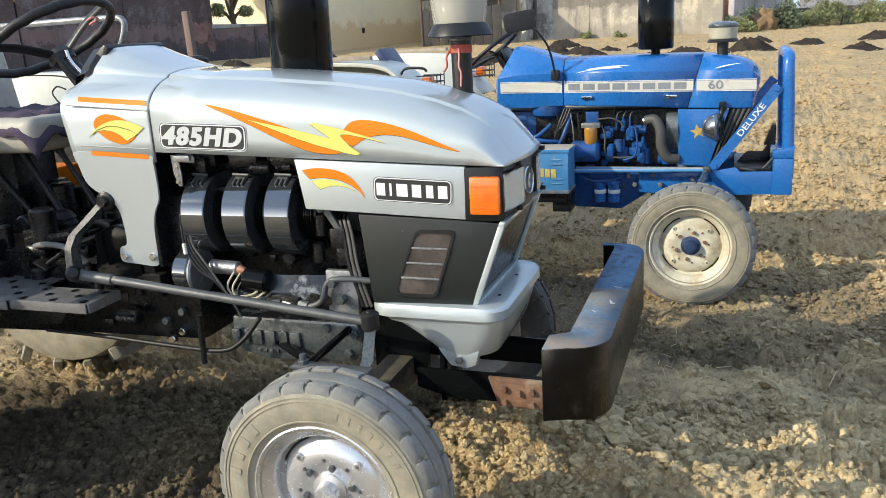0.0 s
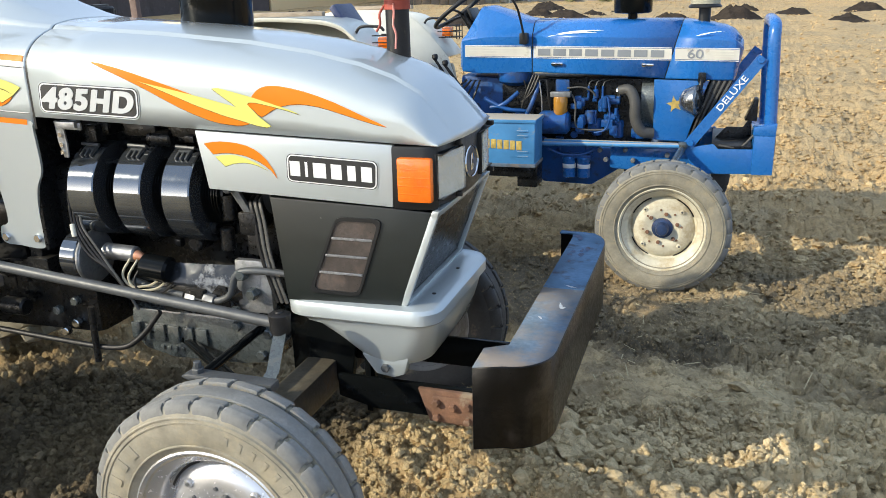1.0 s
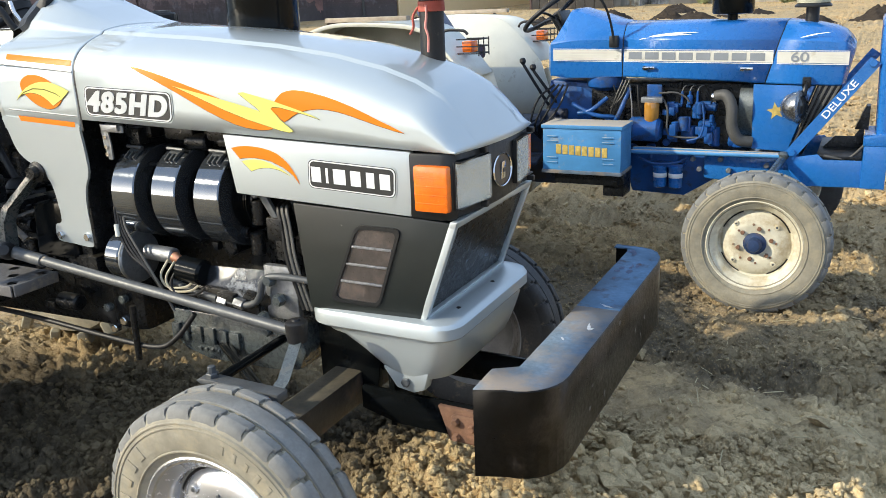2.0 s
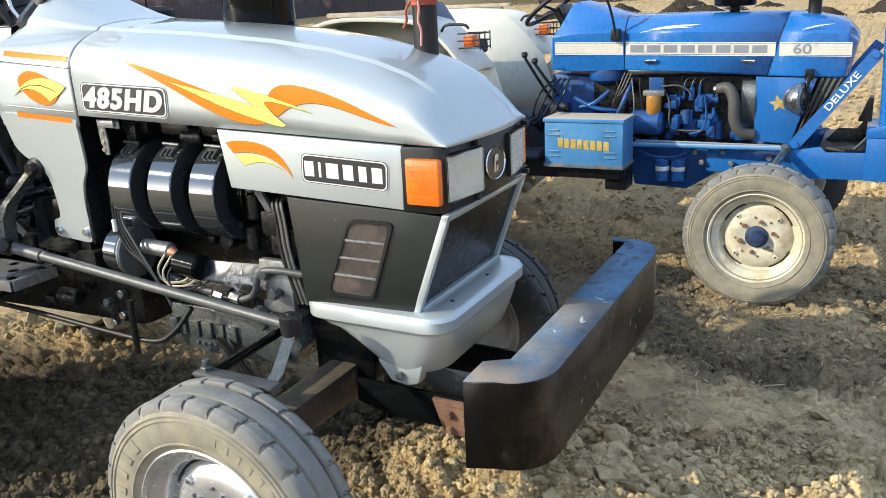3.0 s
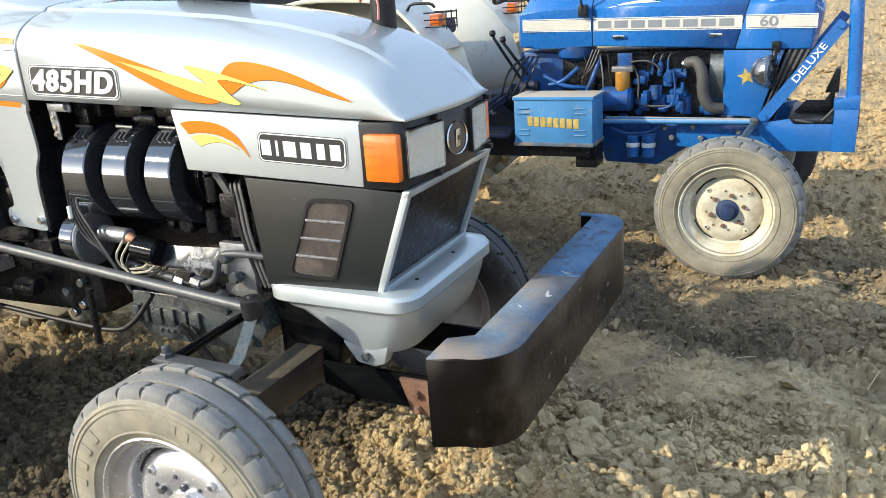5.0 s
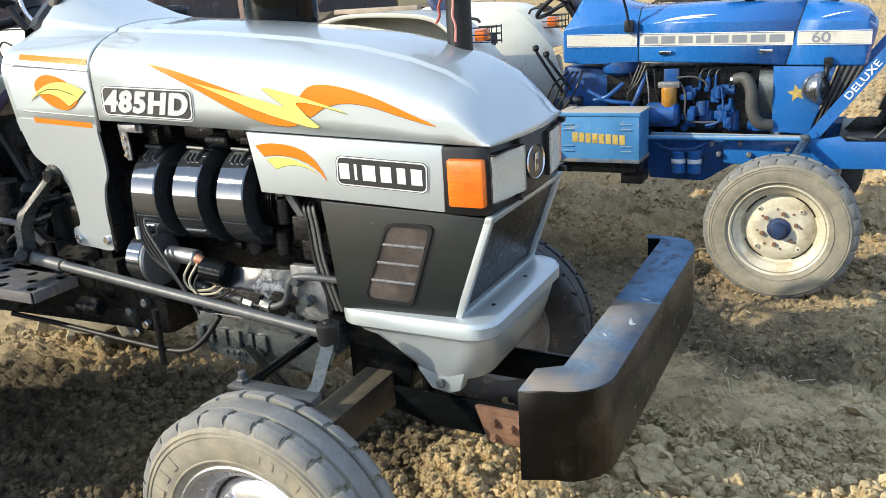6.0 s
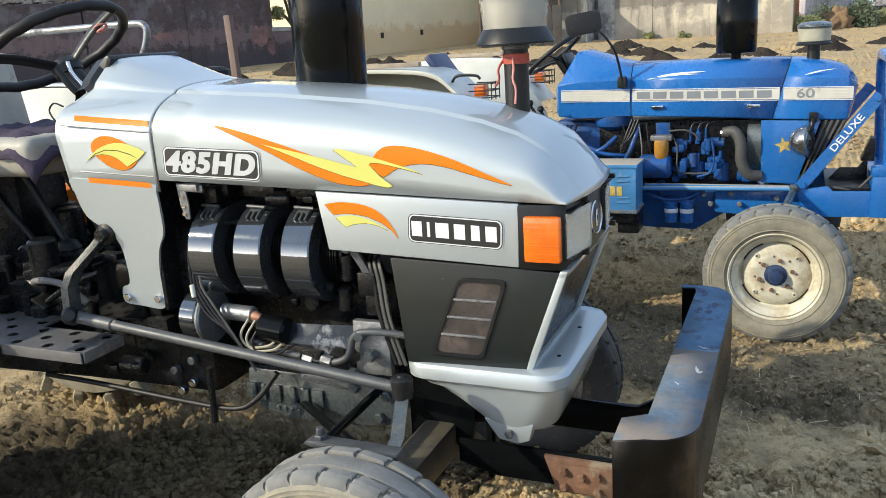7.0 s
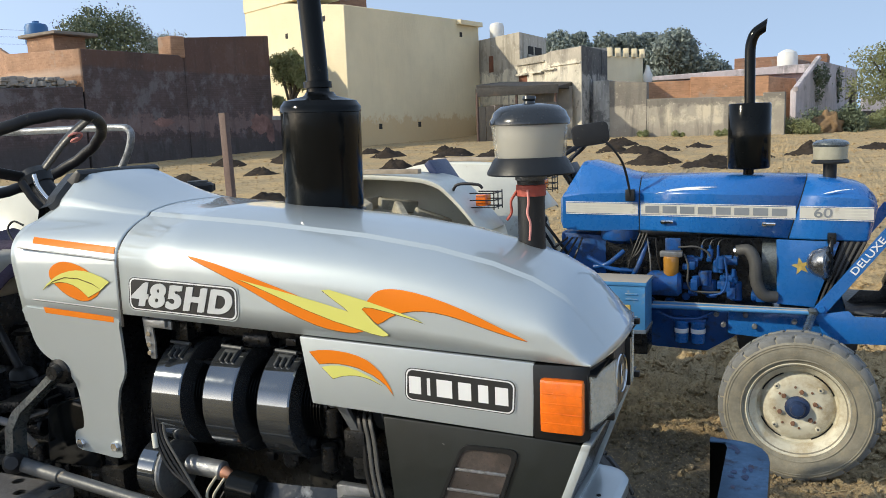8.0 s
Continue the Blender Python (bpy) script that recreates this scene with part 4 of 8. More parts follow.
cowl = part("cowl", loft([cowl_ring(-1.926, 0.0), cowl_ring(-1.935, 0.002), cowl_ring(-2.0, 0.018), cowl_ring(-2.1, 0.052), cowl_ring(-2.2, 0.09), cowl_ring(-2.24, 0.096), cowl_ring(-2.26, 0.075)], caps=False, closed=False),
            M_silver, tr, "silver rear cowl with raised dash hump", sharp=28)
shell(cowl, 0.004)
# lower leg of the cowl, near and far side
for s in (-1, 1):
    def leg_put(v, s=s):
        lean = 0.13 * max(0.0, 1.30 - v.z)
        out = side_y(v.x) + v.y + lean
        return (v.x, out if s < 0 else 2 * CY - out, v.z - 0.37 * lean)
    leg = part("leg_panel", prism(curve_poly([(-2.262, 1.338), (-2.25, 1.30), (-2.236, 1.235), (-2.205, 1.2), (-2.16, 1.175), (-2.125, 1.13), (-2.12, 1.06), (-2.128, 1.0), (-2.16, 0.985), (-2.165, 0.935), (-2.10, 0.925), (-2.02, 0.918), (-2.005, 0.95), (-1.995, 1.05), (-1.975, 1.12), (-1.945, 1.17), (-1.936, 1.25), (-1.934, 1.3), (-1.934, 1.32), (-2.0, 1.326), (-2.2, 1.338)], 3), -0.003, 0.006, 0.0, put=leg_put), M_silver, tr)
    for x in (-2.145, -2.025):
        p = Vector((x, side_y(x) + 0.045 if s < 0 else 2 * CY - side_y(x) - 0.045, 0.936))
        part("bolt", cyl(p, p + Vector((0, s * 0.014, 0)), 0.014, seg=6, bevel=0.002), M_chrome, leg)
# pressed creases between the cowl bands, their shade drawn as thin grey lines
for p, q in (((-2.262, 1.509), (-1.929, 1.479)), ((-2.225, 1.363), (-1.937, 1.344))):
    line = [Vector((p[0] + (q[0] - p[0]) * k / 12, 0, p[1] + (q[1] - p[1]) * k / 12)) for k in range(13)]
    part("crease", tube([(v.x, side_y(v.x) + 0.0012, v.z) for v in line], 0.0026, 8, soft=False), M_crease, cowl)
part("seam_strip", loft([[(xx, y, z - 0.002) for x, y, z in cowl_ring(-1.926, 0.0)] for xx in (-1.9275, -1.9185)], caps=False, closed=False), M_plastic, cowl)
cap_ = part("filler_cap", lathe([(0.036, 0.0), (0.038, 0.05), (0.05, 0.055), (0.053, 0.062), (0.053, 0.078), (0.046, 0.086), (0.03, 0.088), (0.0, 0.088)], (-2.14, 3.0, 1.555), (0, 0, 1), 28), M_wire, tr, "black fuel filler cap with a dusty grey top")
part("cap_top", lathe([(0.034, 0.0), (0.034, 0.006), (0.0, 0.008)], (-2.14, 3.0, 1.642), (0, 0, 1), 20), M_hose, cap_)
for k in range(6):
    a = k * math.pi / 3
    part("cap_lug", cyl((-2.14 + 0.05 * math.cos(a), 3.0 + 0.05 * math.sin(a), 1.612), (-2.14 + 0.05 * math.cos(a), 3.0 + 0.05 * math.sin(a), 1.634), 0.011, seg=8), M_wire, cap_)
# dash and steering
dash = part("dashboard", prism([(-2.25, 1.19), (-2.25, 1.62), (-2.205, 1.70), (-2.225, 1.715), (-2.30, 1.66), (-2.36, 1.56), (-2.31, 1.3)], CY - 0.17, CY + 0.17, 0.012), M_plastic, tr, "black dashboard housing")
SW = Vector((-2.63, CY, 1.75))
sw_m = Matrix.Translation(SW) @ Matrix.Rotation(radians(-30), 4, "Y")
steer = part("steering_wheel", tube([sw_m @ Vector((0.265 * math.cos(a), 0.265 * math.sin(a), 0.012 * math.sin(9 * a) ** 2 * 0.3)) for a in np.linspace(0, 2 * math.pi, 64, endpoint=False)], 0.019, 12, closed=True), M_wire, tr, "black steering wheel with grip rim")
for a in (20, 140, 260):
    a = radians(a)
    part("spoke", tube([sw_m @ Vector((0.27 * math.cos(a), 0.27 * math.sin(a), 0.0)), sw_m @ Vector((0.16 * math.cos(a), 0.16 * math.sin(a), -0.02)), sw_m @ Vector((0.03 * math.cos(a), 0.03 * math.sin(a), -0.075))], 0.022, 10, flat=0.45), M_plastic, steer)
part("hub", lathe([(0.05, -0.11), (0.055, -0.08), (0.04, -0.055), (0.0, -0.05)], SW, sw_m.to_3x3() @ Vector((0, 0, 1)), 24), M_plastic, steer)
part("thread_wrap", tube([sw_m @ Vector((0.19 * math.cos(radians(20)) + 0.02 * math.cos(t), 0.19 * math.sin(radians(20)) + 0.02 * math.sin(t), -0.012 - 0.003 * t)) for t in np.linspace(0, 12, 30)], 0.004, 6, soft=False), M_pink, steer)
part("steering_column", cyl(sw_m @ Vector((0, 0, -0.07)), (-2.36, CY, 1.42), 0.035, 0.05), M_plastic, tr)
part("hand_throttle", tube([(-2.36, CY - 0.12, 1.50), (-2.37, CY - 0.13, 1.60), (-2.42, CY - 0.14, 1.66), (-2.43, CY - 0.14, 1.70)], 0.007), M_chrome, tr)
part("switch_lever", tube([(-2.33, CY - 0.10, 1.52), (-2.40, CY - 0.16, 1.6), (-2.44, CY - 0.18, 1.68)], 0.012), M_wire, tr)
part("wire_loop", tube([(-2.30, CY - 0.3, 1.47), (-2.36, CY - 0.3, 1.52), (-2.40, CY - 0.28, 1.55), (-2.37, CY - 0.28, 1.575), (-2.33, CY - 0.28, 1.56)], 0.003, 6), M_wire, tr)

rear = [p for p in cowl_ring(-2.26, 0.085) if p[2] > 1.595]
part("dash_rim", loft([[(x + 0.012, y, z + 0.002) for x, y, z in rear], [(x - 0.004, y, z + 0.014) for x, y, z in rear], [(x - 0.05, CY + (y - CY) * 0.96, z + 0.006) for x, y, z in rear], [(x - 0.075, CY + (y - CY) * 0.93, z - 0.05) for x, y, z in rear]], caps=False, closed=False), M_plastic, dash, sharp=30)

# decals on the bonnet and cowl


def flat_side(x, z):
    return side_y(x)


def sticker(name, poly, surface, material, parent, lift=0.0018):
    """A printed sticker with a thin dark line along its lower edge."""
    part("decal_edge", decal([(x - 0.0004, z - 0.0013) for x, z in poly], surface, lift), M_dec_edge, parent)
    part(name, decal(poly, surface, lift + 0.0006), material, parent)


sticker("decal_flame", curve_poly([(-1.704, 1.494), (-1.622, 1.477), (-1.506, 1.443), (-1.397, 1.407), (-1.327, 1.382), (-1.268, 1.366), (-1.229, 1.349), (-1.204, 1.328), (-1.234, 1.317), (-1.279, 1.319), (-1.339, 1.331), (-1.431, 1.367), (-1.524, 1.414), (-1.604, 1.451), (-1.673, 1.479)], 2), hood_y, M_dec_orange, hood)
sticker("decal_flame", curve_poly([(-1.216, 1.377), (-1.2, 1.396), (-1.182, 1.415), (-1.157, 1.425), (-1.114, 1.425), (-1.044, 1.411), (-0.962, 1.384), (-0.882, 1.349), (-0.81, 1.317), (-0.882, 1.335), (-0.948, 1.355), (-1.002, 1.37), (-1.058, 1.377), (-1.107, 1.372), (-1.144, 1.358), (-1.174, 1.341), (-1.195, 1.359)], 2), hood_y, M_dec_orange, hood)
sticker("decal_bolt", [(-1.551, 1.439), (-1.428, 1.412), (-1.336, 1.391), (-1.258, 1.371), (-1.249, 1.368), (-1.263, 1.38), (-1.286, 1.395), (-1.319, 1.419), (-1.3, 1.421), (-1.259, 1.411), (-1.2, 1.396), (-1.143, 1.379), (-1.086, 1.361), (-1.056, 1.348), (-1.094, 1.359), (-1.143, 1.371), (-1.186, 1.380), (-1.208, 1.381), (-1.214, 1.376), (-1.181, 1.342), (-1.146, 1.316), (-1.16, 1.312), (-1.19, 1.317), (-1.233, 1.329), (-1.293, 1.345), (-1.368, 1.370), (-1.46, 1.406), (-1.523, 1.43)], hood_y, M_dec_yellow, hood, 0.003)
cowl_tree = BVHTree.FromPolygons([v.co.copy() for v in cowl.data.vertices], [tuple(f.vertices) for f in cowl.data.polygons])


def cowl_side(x, z):
    p = cowl_tree.ray_cast(Vector((x, 1.5, z)), Vector((0, 1, 0)))[0]
    return p.y if p else side_y(x)


part("decal_stripe", decal([(-2.233, 1.535), (-1.936, 1.513), (-1.935, 1.496), (-2.225, 1.519)], cowl_side, 0.002), M_dec_orange, cowl)
part("decal_stripe", decal([(-2.185, 1.344), (-1.947, 1.326), (-1.948, 1.31), (-2.179, 1.327)], flat_side, 0.0042), M_dec_orange, cowl)
sticker("decal_sun", curve_poly([(-2.155, 1.429), (-2.148, 1.455), (-2.116, 1.471), (-2.078, 1.470), (-2.041, 1.459), (-2.012, 1.442), (-1.987, 1.418), (-1.986, 1.395), (-2.007, 1.376), (-2.043, 1.365), (-2.09, 1.376), (-2.126, 1.398)], 3), cowl_side, M_dec_orange, cowl)
sticker("decal_leaf", [(-2.183, 1.39), (-2.168, 1.407), (-2.153, 1.418), (-2.132, 1.431), (-2.111, 1.44), (-2.085, 1.447), (-2.061, 1.45), (-2.033, 1.449), (-2.004, 1.443), (-1.975, 1.433), (-1.951, 1.421), (-1.982, 1.398), (-2.026, 1.376), (-2.042, 1.39), (-2.058, 1.401), (-2.075, 1.409), (-2.095, 1.414), (-2.115, 1.416), (-2.134, 1.414), (-2.152, 1.410), (-2.168, 1.402)], cowl_side, M_dec_yellow, cowl, 0.003)
part("decal_vein", decal([(-2.176, 1.397), (-2.143, 1.418), (-2.102, 1.430), (-2.054, 1.428), (-2.008, 1.415), (-1.98, 1.399), (-2.008, 1.4125), (-2.054, 1.4255), (-2.102, 1.4275), (-2.143, 1.4155)], cowl_side, 0.0042), M_dec_edge, cowl)


def badge(parent, x0, x1, z0, z1, slope, label, proud=0.0):
    cx, cz, wd, ht = (x0 + x1) / 2, (z0 + z1) / 2, x1 - x0, z1 - z0
    lean = 0.055
    tilt = lambda pts, lift, put_y=side_y: decal([(cx + u + lean * v, cz + v + slope * u) for u, v in pts], lambda x, z: put_y(x) - proud, lift)
    plate = part("badge", tilt(rounded(wd, ht, ht * 0.22), 0.0018), M_silver, parent, label)
    part("badge_line", tilt(rounded(wd * 0.985, ht * 0.94, ht * 0.2), 0.0024), M_rod, plate)
    part("badge_edge", tilt(rounded(wd * 0.965, ht * 0.89, ht * 0.18), 0.003), M_dec_white, plate)
    part("badge_field", tilt(rounded(wd * 0.94, ht * 0.82, ht * 0.16), 0.0036), M_dec_black, plate)
    return plate, cx, cz, wd, ht


TILT_SIDE = -3.1
b1, cx, cz, wd, ht = badge(hood, -1.893, -1.555, 1.337, 1.431, -0.055, "black badge plate with pale rim and white number")
lettering("485HD", 0.06, facing_side(cx - 0.002, side_y(cx) - 0.0048, cz + 0.001, TILT_SIDE, 3.6), M_dec_silver, b1, "number", bold=0.0021, shear=0.2, space=1.17, extrude=0.001, fill=(0.311, 0.066), plump=0.0034)

# lower side panels with the maker's badge
for s in (-1, 1):
    def panel_put(v, s=s):
        return (v.x, (side_y(v.x) + v.y) if s < 0 else 2 * CY - side_y(v.x) - v.y, v.z)
    pan = part("side_panel", prism([(-1.388, 1.301), (-0.798, 1.269), (-0.803, 1.096), (-1.362, 1.131)], -0.003, 0.02, 0.004, put=panel_put), M_silver, tr, "silver lower side panel")
    if s < 0:
        near_panel = pan
flat3 = lambda x, z: side_y(x) - 0.003
sticker("decal_arc", [(-1.361, 1.264), (-1.336, 1.269), (-1.311, 1.271), (-1.285, 1.270), (-1.258, 1.267), (-1.231, 1.261), (-1.206, 1.251), (-1.188, 1.238), (-1.171, 1.222), (-1.16, 1.206), (-1.15, 1.19), (-1.141, 1.168), (-1.161, 1.193), (-1.177, 1.205), (-1.193, 1.215), (-1.23, 1.23), (-1.255, 1.235), (-1.282, 1.238), (-1.308, 1.2375), (-1.335, 1.234)], flat3, M_dec_orange, near_panel, 0.0008)
sticker("decal_arc", [(-1.330, 1.227), (-1.306, 1.232), (-1.282, 1.2335), (-1.258, 1.231), (-1.234, 1.2245), (-1.201, 1.2105), (-1.168, 1.190), (-1.201, 1.2045), (-1.22, 1.209), (-1.238, 1.211), (-1.257, 1.210), (-1.276, 1.207), (-1.3, 1.199)], flat3, M_dec_yellow, near_panel, 0.0008)
b2, cx, cz, wd, ht = badge(near_panel, -1.112, -0.84, 1.150, 1.236, -0.063, "black badge plate with white block marks", 0.003)
for x0, x1 in ((-1.102, -1.066), (-1.057, -1.043), (-1.033, -0.989), (-0.980, -0.943), (-0.932, -0.902), (-0.892, -0.855)):
    part("badge_block", decal([(x, cz - 0.058 * (x - cx) + b) for x, b in ((x0 + 0.003, -0.021), (x1 - 0.003, -0.021), (x1 - 0.003, 0.021), (x0 + 0.003, 0.021))], lambda x, z: side_y(x), 0.0072), M_dec_white, b2)

# front lamp housing
def front_x(y):
    return -0.664 - 0.035 * ((y - CY) / 0.268) ** 2


def wrap_ring(z, grow=0.0):
    pts = [(-0.80, 2.458 - grow)] + [(-0.715, 2.463 - grow), (-0.695, 2.468 - grow), (-0.682 + grow, 2.482)] + [(front_x(y) + grow, y) for y in np.linspace(2.50, 2.97, 10)] + [(-0.682 + grow, 2.988), (-0.695, 3.002 + grow), (-0.80, 3.012 + grow)]
    return [(x, y, z) for x, y in pts]


house = part("lamp_housing", loft([wrap_ring(1.092), wrap_ring(1.10, 0.004), wrap_ring(1.258, 0.004), wrap_ring(1.266)], caps=True, closed=True), M_plastic, tr, "black plastic lamp surround")
for s in (-1, 1):
    yo = lambda y, s=s: y if s < 0 else 2 * CY - y
    ind = part("indicator", span((-0.782, yo(2.437), 1.117), (-0.684, yo(2.465), 1.239), 0.008), M_orange, house, "ribbed orange indicator lens")
    for k in range(4):
        z = 1.14 + k * 0.0225
        part("lens_rib", span((-0.778, yo(2.4357), z), (-0.688, yo(2.4377), z + 0.002)), M_orange, ind)
    y0, y1 = (2.478, 2.634) if s < 0 else (2.830, 2.986)
    rim_ = bmesh.new()
    for a0, a1, b0, b1 in ((y0 - 0.004, y0, 1.117, 1.245), (y1, y1 + 0.004, 1.117, 1.245), (y0, y1, 1.117, 1.121), (y0, y1, 1.241, 1.245)):
        fx = front_x((a0 + a1) / 2)
        merge(rim_, span((fx - 0.02, a0, b0), (fx + 0.017, a1, b1), 0.001))
    hl = part("headlight", rim_, M_plastic, house, "rectangular headlight with a clear lens")
    dish = [[(front_x(y) + 0.004 + 0.013 * max(abs(2 * i / 12 - 1), abs(2 * j / 8 - 1)) ** 2, y, 1.121 + 0.12 * j / 8) for i in range(13) for y in [y0 + (y1 - y0) * i / 12]] for j in range(9)]
    part("reflector", loft(dish, caps=False, closed=False), M_reflector, hl, "dusty pale reflector")
    lens = part("lens", loft([[(front_x(y) + 0.019 + 0.0008 * math.cos((y - y0) * 320), y, z) for y in np.linspace(y0, y1, 33)] for z in (1.121, 1.15, 1.19, 1.22, 1.241)], caps=False, closed=False), M_lens, hl, "fluted clear lens")
    shell(lens, 0.003)
    lens.visible_shadow = False
    for zz in (1.106, 1.255):
        part("headlight_clip", span((-0.672, (y0 + y1) / 2 + 0.05, zz - 0.008), (-0.65, (y0 + y1) / 2 + 0.066, zz + 0.008), 0.003), M_plastic, hl)
em = part("emblem", lathe([(0.0465, 0.0), (0.05, 0.0), (0.0512, 0.004), (0.049, 0.007), (0.0468, 0.005)], (-0.661, CY + 0.0, 1.177), (1, 0, 0.05), 40, caps=False), [M_chrome], house, "oval chrome emblem on black")
em.data.transform(Matrix.Translation((0, CY, 1.177)) @ Matrix.Diagonal((1, 1.3, 0.93, 1)) @ Matrix.Translation((0, -CY, -1.177)))
ef = lathe([(0.0, 0.004), (0.046, 0.003), (0.046, 0.0)], (-0.661, CY, 1.177), (1, 0, 0.05), 40, caps=False)
ef.transform(Matrix.Translation((0, CY, 1.177)) @ Matrix.Diagonal((1, 1.3, 0.93, 1)) @ Matrix.Translation((0, -CY, -1.177)))
part("emblem_field", ef, M_dec_black, em)
part("emblem_mark", prism([(-0.018, -0.024), (0.010, -0.024), (0.018, 0.024), (-0.010, 0.024)], -0.0015, 0.0015, 0.001, put=lambda v: (-0.655 + v.y, CY + v.x, 1.177 + v.z)), M_chrome, em)
part("emblem_mark_slot", prism([(-0.006, -0.006), (0.016, -0.006), (0.018, 0.006), (-0.004, 0.006)], -0.0008, 0.0008, put=lambda v: (-0.6527 + v.y, CY + v.x, 1.177 + v.z)), M_dec_black, em)

# grille box
for s in (-1, 1):
    def grille_put(v, s=s):
        return (v.x, (side_y(v.x) + v.y) if s < 0 else 2 * CY - side_y(v.x) - v.y, v.z)
    gp = part("grille_side", prism([(-1.176, 1.112), (-0.80, 1.092), (-0.693, 1.084), (-0.786, 0.80), (-1.146, 0.80)], 0.002, 0.022, 0.005, put=grille_put), M_grill, tr, "black moulded grille side")
    inner = [(-0.972, 1.050), (-0.852, 1.048), (-0.922, 0.838), (-1.058, 0.843)]

    def soft_quad(q, grow, n=4):
        cxm, czm = sum(a for a, b in q) / 4, sum(b for a, b in q) / 4
        q = [(cxm + (a - cxm) * grow, czm + (b - czm) * (1 + (grow - 1) * 0.7)) for a, b in q]
        out = []
        for i in range(4):
            a, b, c = (Vector(q[(i + d) % 4]) for d in (-1, 0, 1))
            u, w = b + (a - b).normalized() * 0.024, b + (c - b).normalized() * 0.024
            for k in range(n + 1):
                t = k / n
                m_ = (1 - t) ** 2 * u + 2 * t * (1 - t) * b + t * t * w
                out.append((m_.x, m_.y))
        return out
    ro, ri = soft_quad(inner, 1.16), soft_quad(inner, 1.02)
    fr = bmesh.new()
    for i in range(len(ro)):
        j = (i + 1) % len(ro)
        merge(fr, prism([ro[i], ro[j], ri[j], ri[i]], -0.004, 0.004, put=grille_put))
    vent = part("vent_frame", fr, M_plastic, gp)
    part("vent_mesh", prism(soft_quad(inner, 1.05), 0.0005, 0.003, put=grille_put), M_vent, vent)
    for k in range(1, 4):
        t = k / 4
        a = [p + (q - p) * t for p, q in zip(inner[0], inner[3])]
        b = [p + (q - p) * t for p, q in zip(inner[1], inner[2])]
        part("vent_bar", prism([(a[0], a[1] + 0.004), (b[0], b[1] + 0.004), (b[0], b[1] - 0.003), (a[0], a[1] - 0.003)], -0.004, 0.002, 0.0015, put=grille_put), M_alu, vent)
gx = lambda z: -0.683 + (z - 1.085) * 0.105 / 0.285
fr = bmesh.new()
for y0, y1, z0, z1 in ((2.462, 2.484, 0.80, 1.088), (2.986, 3.008, 0.80, 1.088), (2.462, 3.008, 1.068, 1.090), (2.462, 3.008, 0.80, 0.815)):
    b = span((-0.012, y0, z0), (0.01, y1, z1), 0.005)
    for v in b.verts:
        v.co.x += gx(v.co.z)
    merge(fr, b)
gf = part("grille_frame", fr, M_silver, tr, "silver grille surround")
b = span((-0.02, 2.48, 0.81), (-0.006, 2.99, 1.072))
for v in b.verts:
    v.co.x += gx(v.co.z)
part("grille_mesh", b, M_mesh, gf, "black grille mesh")
part("radiator", span((-1.14, CY - 0.23, 0.82), (-0.86, CY + 0.23, 1.26)), M_engine, tr)

# silver apron below the grille
def apron_ring(z, x0, x1, hw, r):
    out = []
    for px, py in rounded(x1 - x0, 2 * hw, r, 6):
        out.append(((x0 + x1) / 2 + px, CY + py, z))
    return out


ap = part("front_apron", loft([apron_ring(0.806, -1.13, -0.75, 0.262, 0.05), apron_ring(0.804, -1.158, -0.70, 0.288, 0.065), apron_ring(0.799, -1.164, -0.69, 0.298, 0.07), apron_ring(0.788, -1.168, -0.682, 0.304, 0.075), apron_ring(0.757, -1.166, -0.682, 0.304, 0.075),
                               apron_ring(0.752, -1.147, -0.686, 0.301, 0.075), apron_ring(0.749, -1.135, -0.698, 0.289, 0.075), apron_ring(0.735, -1.125, -0.700, 0.287, 0.075), apron_ring(0.729, -1.09, -0.700, 0.286, 0.075), apron_ring(0.69, -1.03, -0.71, 0.282, 0.08), apron_ring(0.64, -0.97, -0.725, 0.276, 0.09), apron_ring(0.617, -0.94, -0.735, 0.27, 0.1)]),
          M_silver, tr, "silver moulded front apron", sharp=30)
for y in (2.577, 2.817):
    part("apron_hole", cyl((-0.734, y, 0.8), (-0.734, y, 0.8072), 0.0065, seg=14), M_gap, ap)
for s in (-1, 1):
    part("apron_lug", prism([(-0.93, 0.64), (-0.78, 0.64), (-0.795, 0.585), (-0.83, 0.572), (-0.885, 0.58)], CY + s * 0.272, CY + s * 0.225, 0.008), M_silver, ap)
    p = Vector((-0.852, CY + s * 0.272, 0.604))
    part("bolt", cyl(p, p + Vector((0, s * 0.012, 0)), 0.014, seg=6, bevel=0.002), M_rod, ap)
    for xx, yy in ((-0.72, 0.1), (-0.72, 0.2)):
        part("drain_hole", cyl((xx, CY + s * yy, 0.8), (xx, CY + s * yy, 0.8035), 0.007, seg=12), M_plastic, ap)

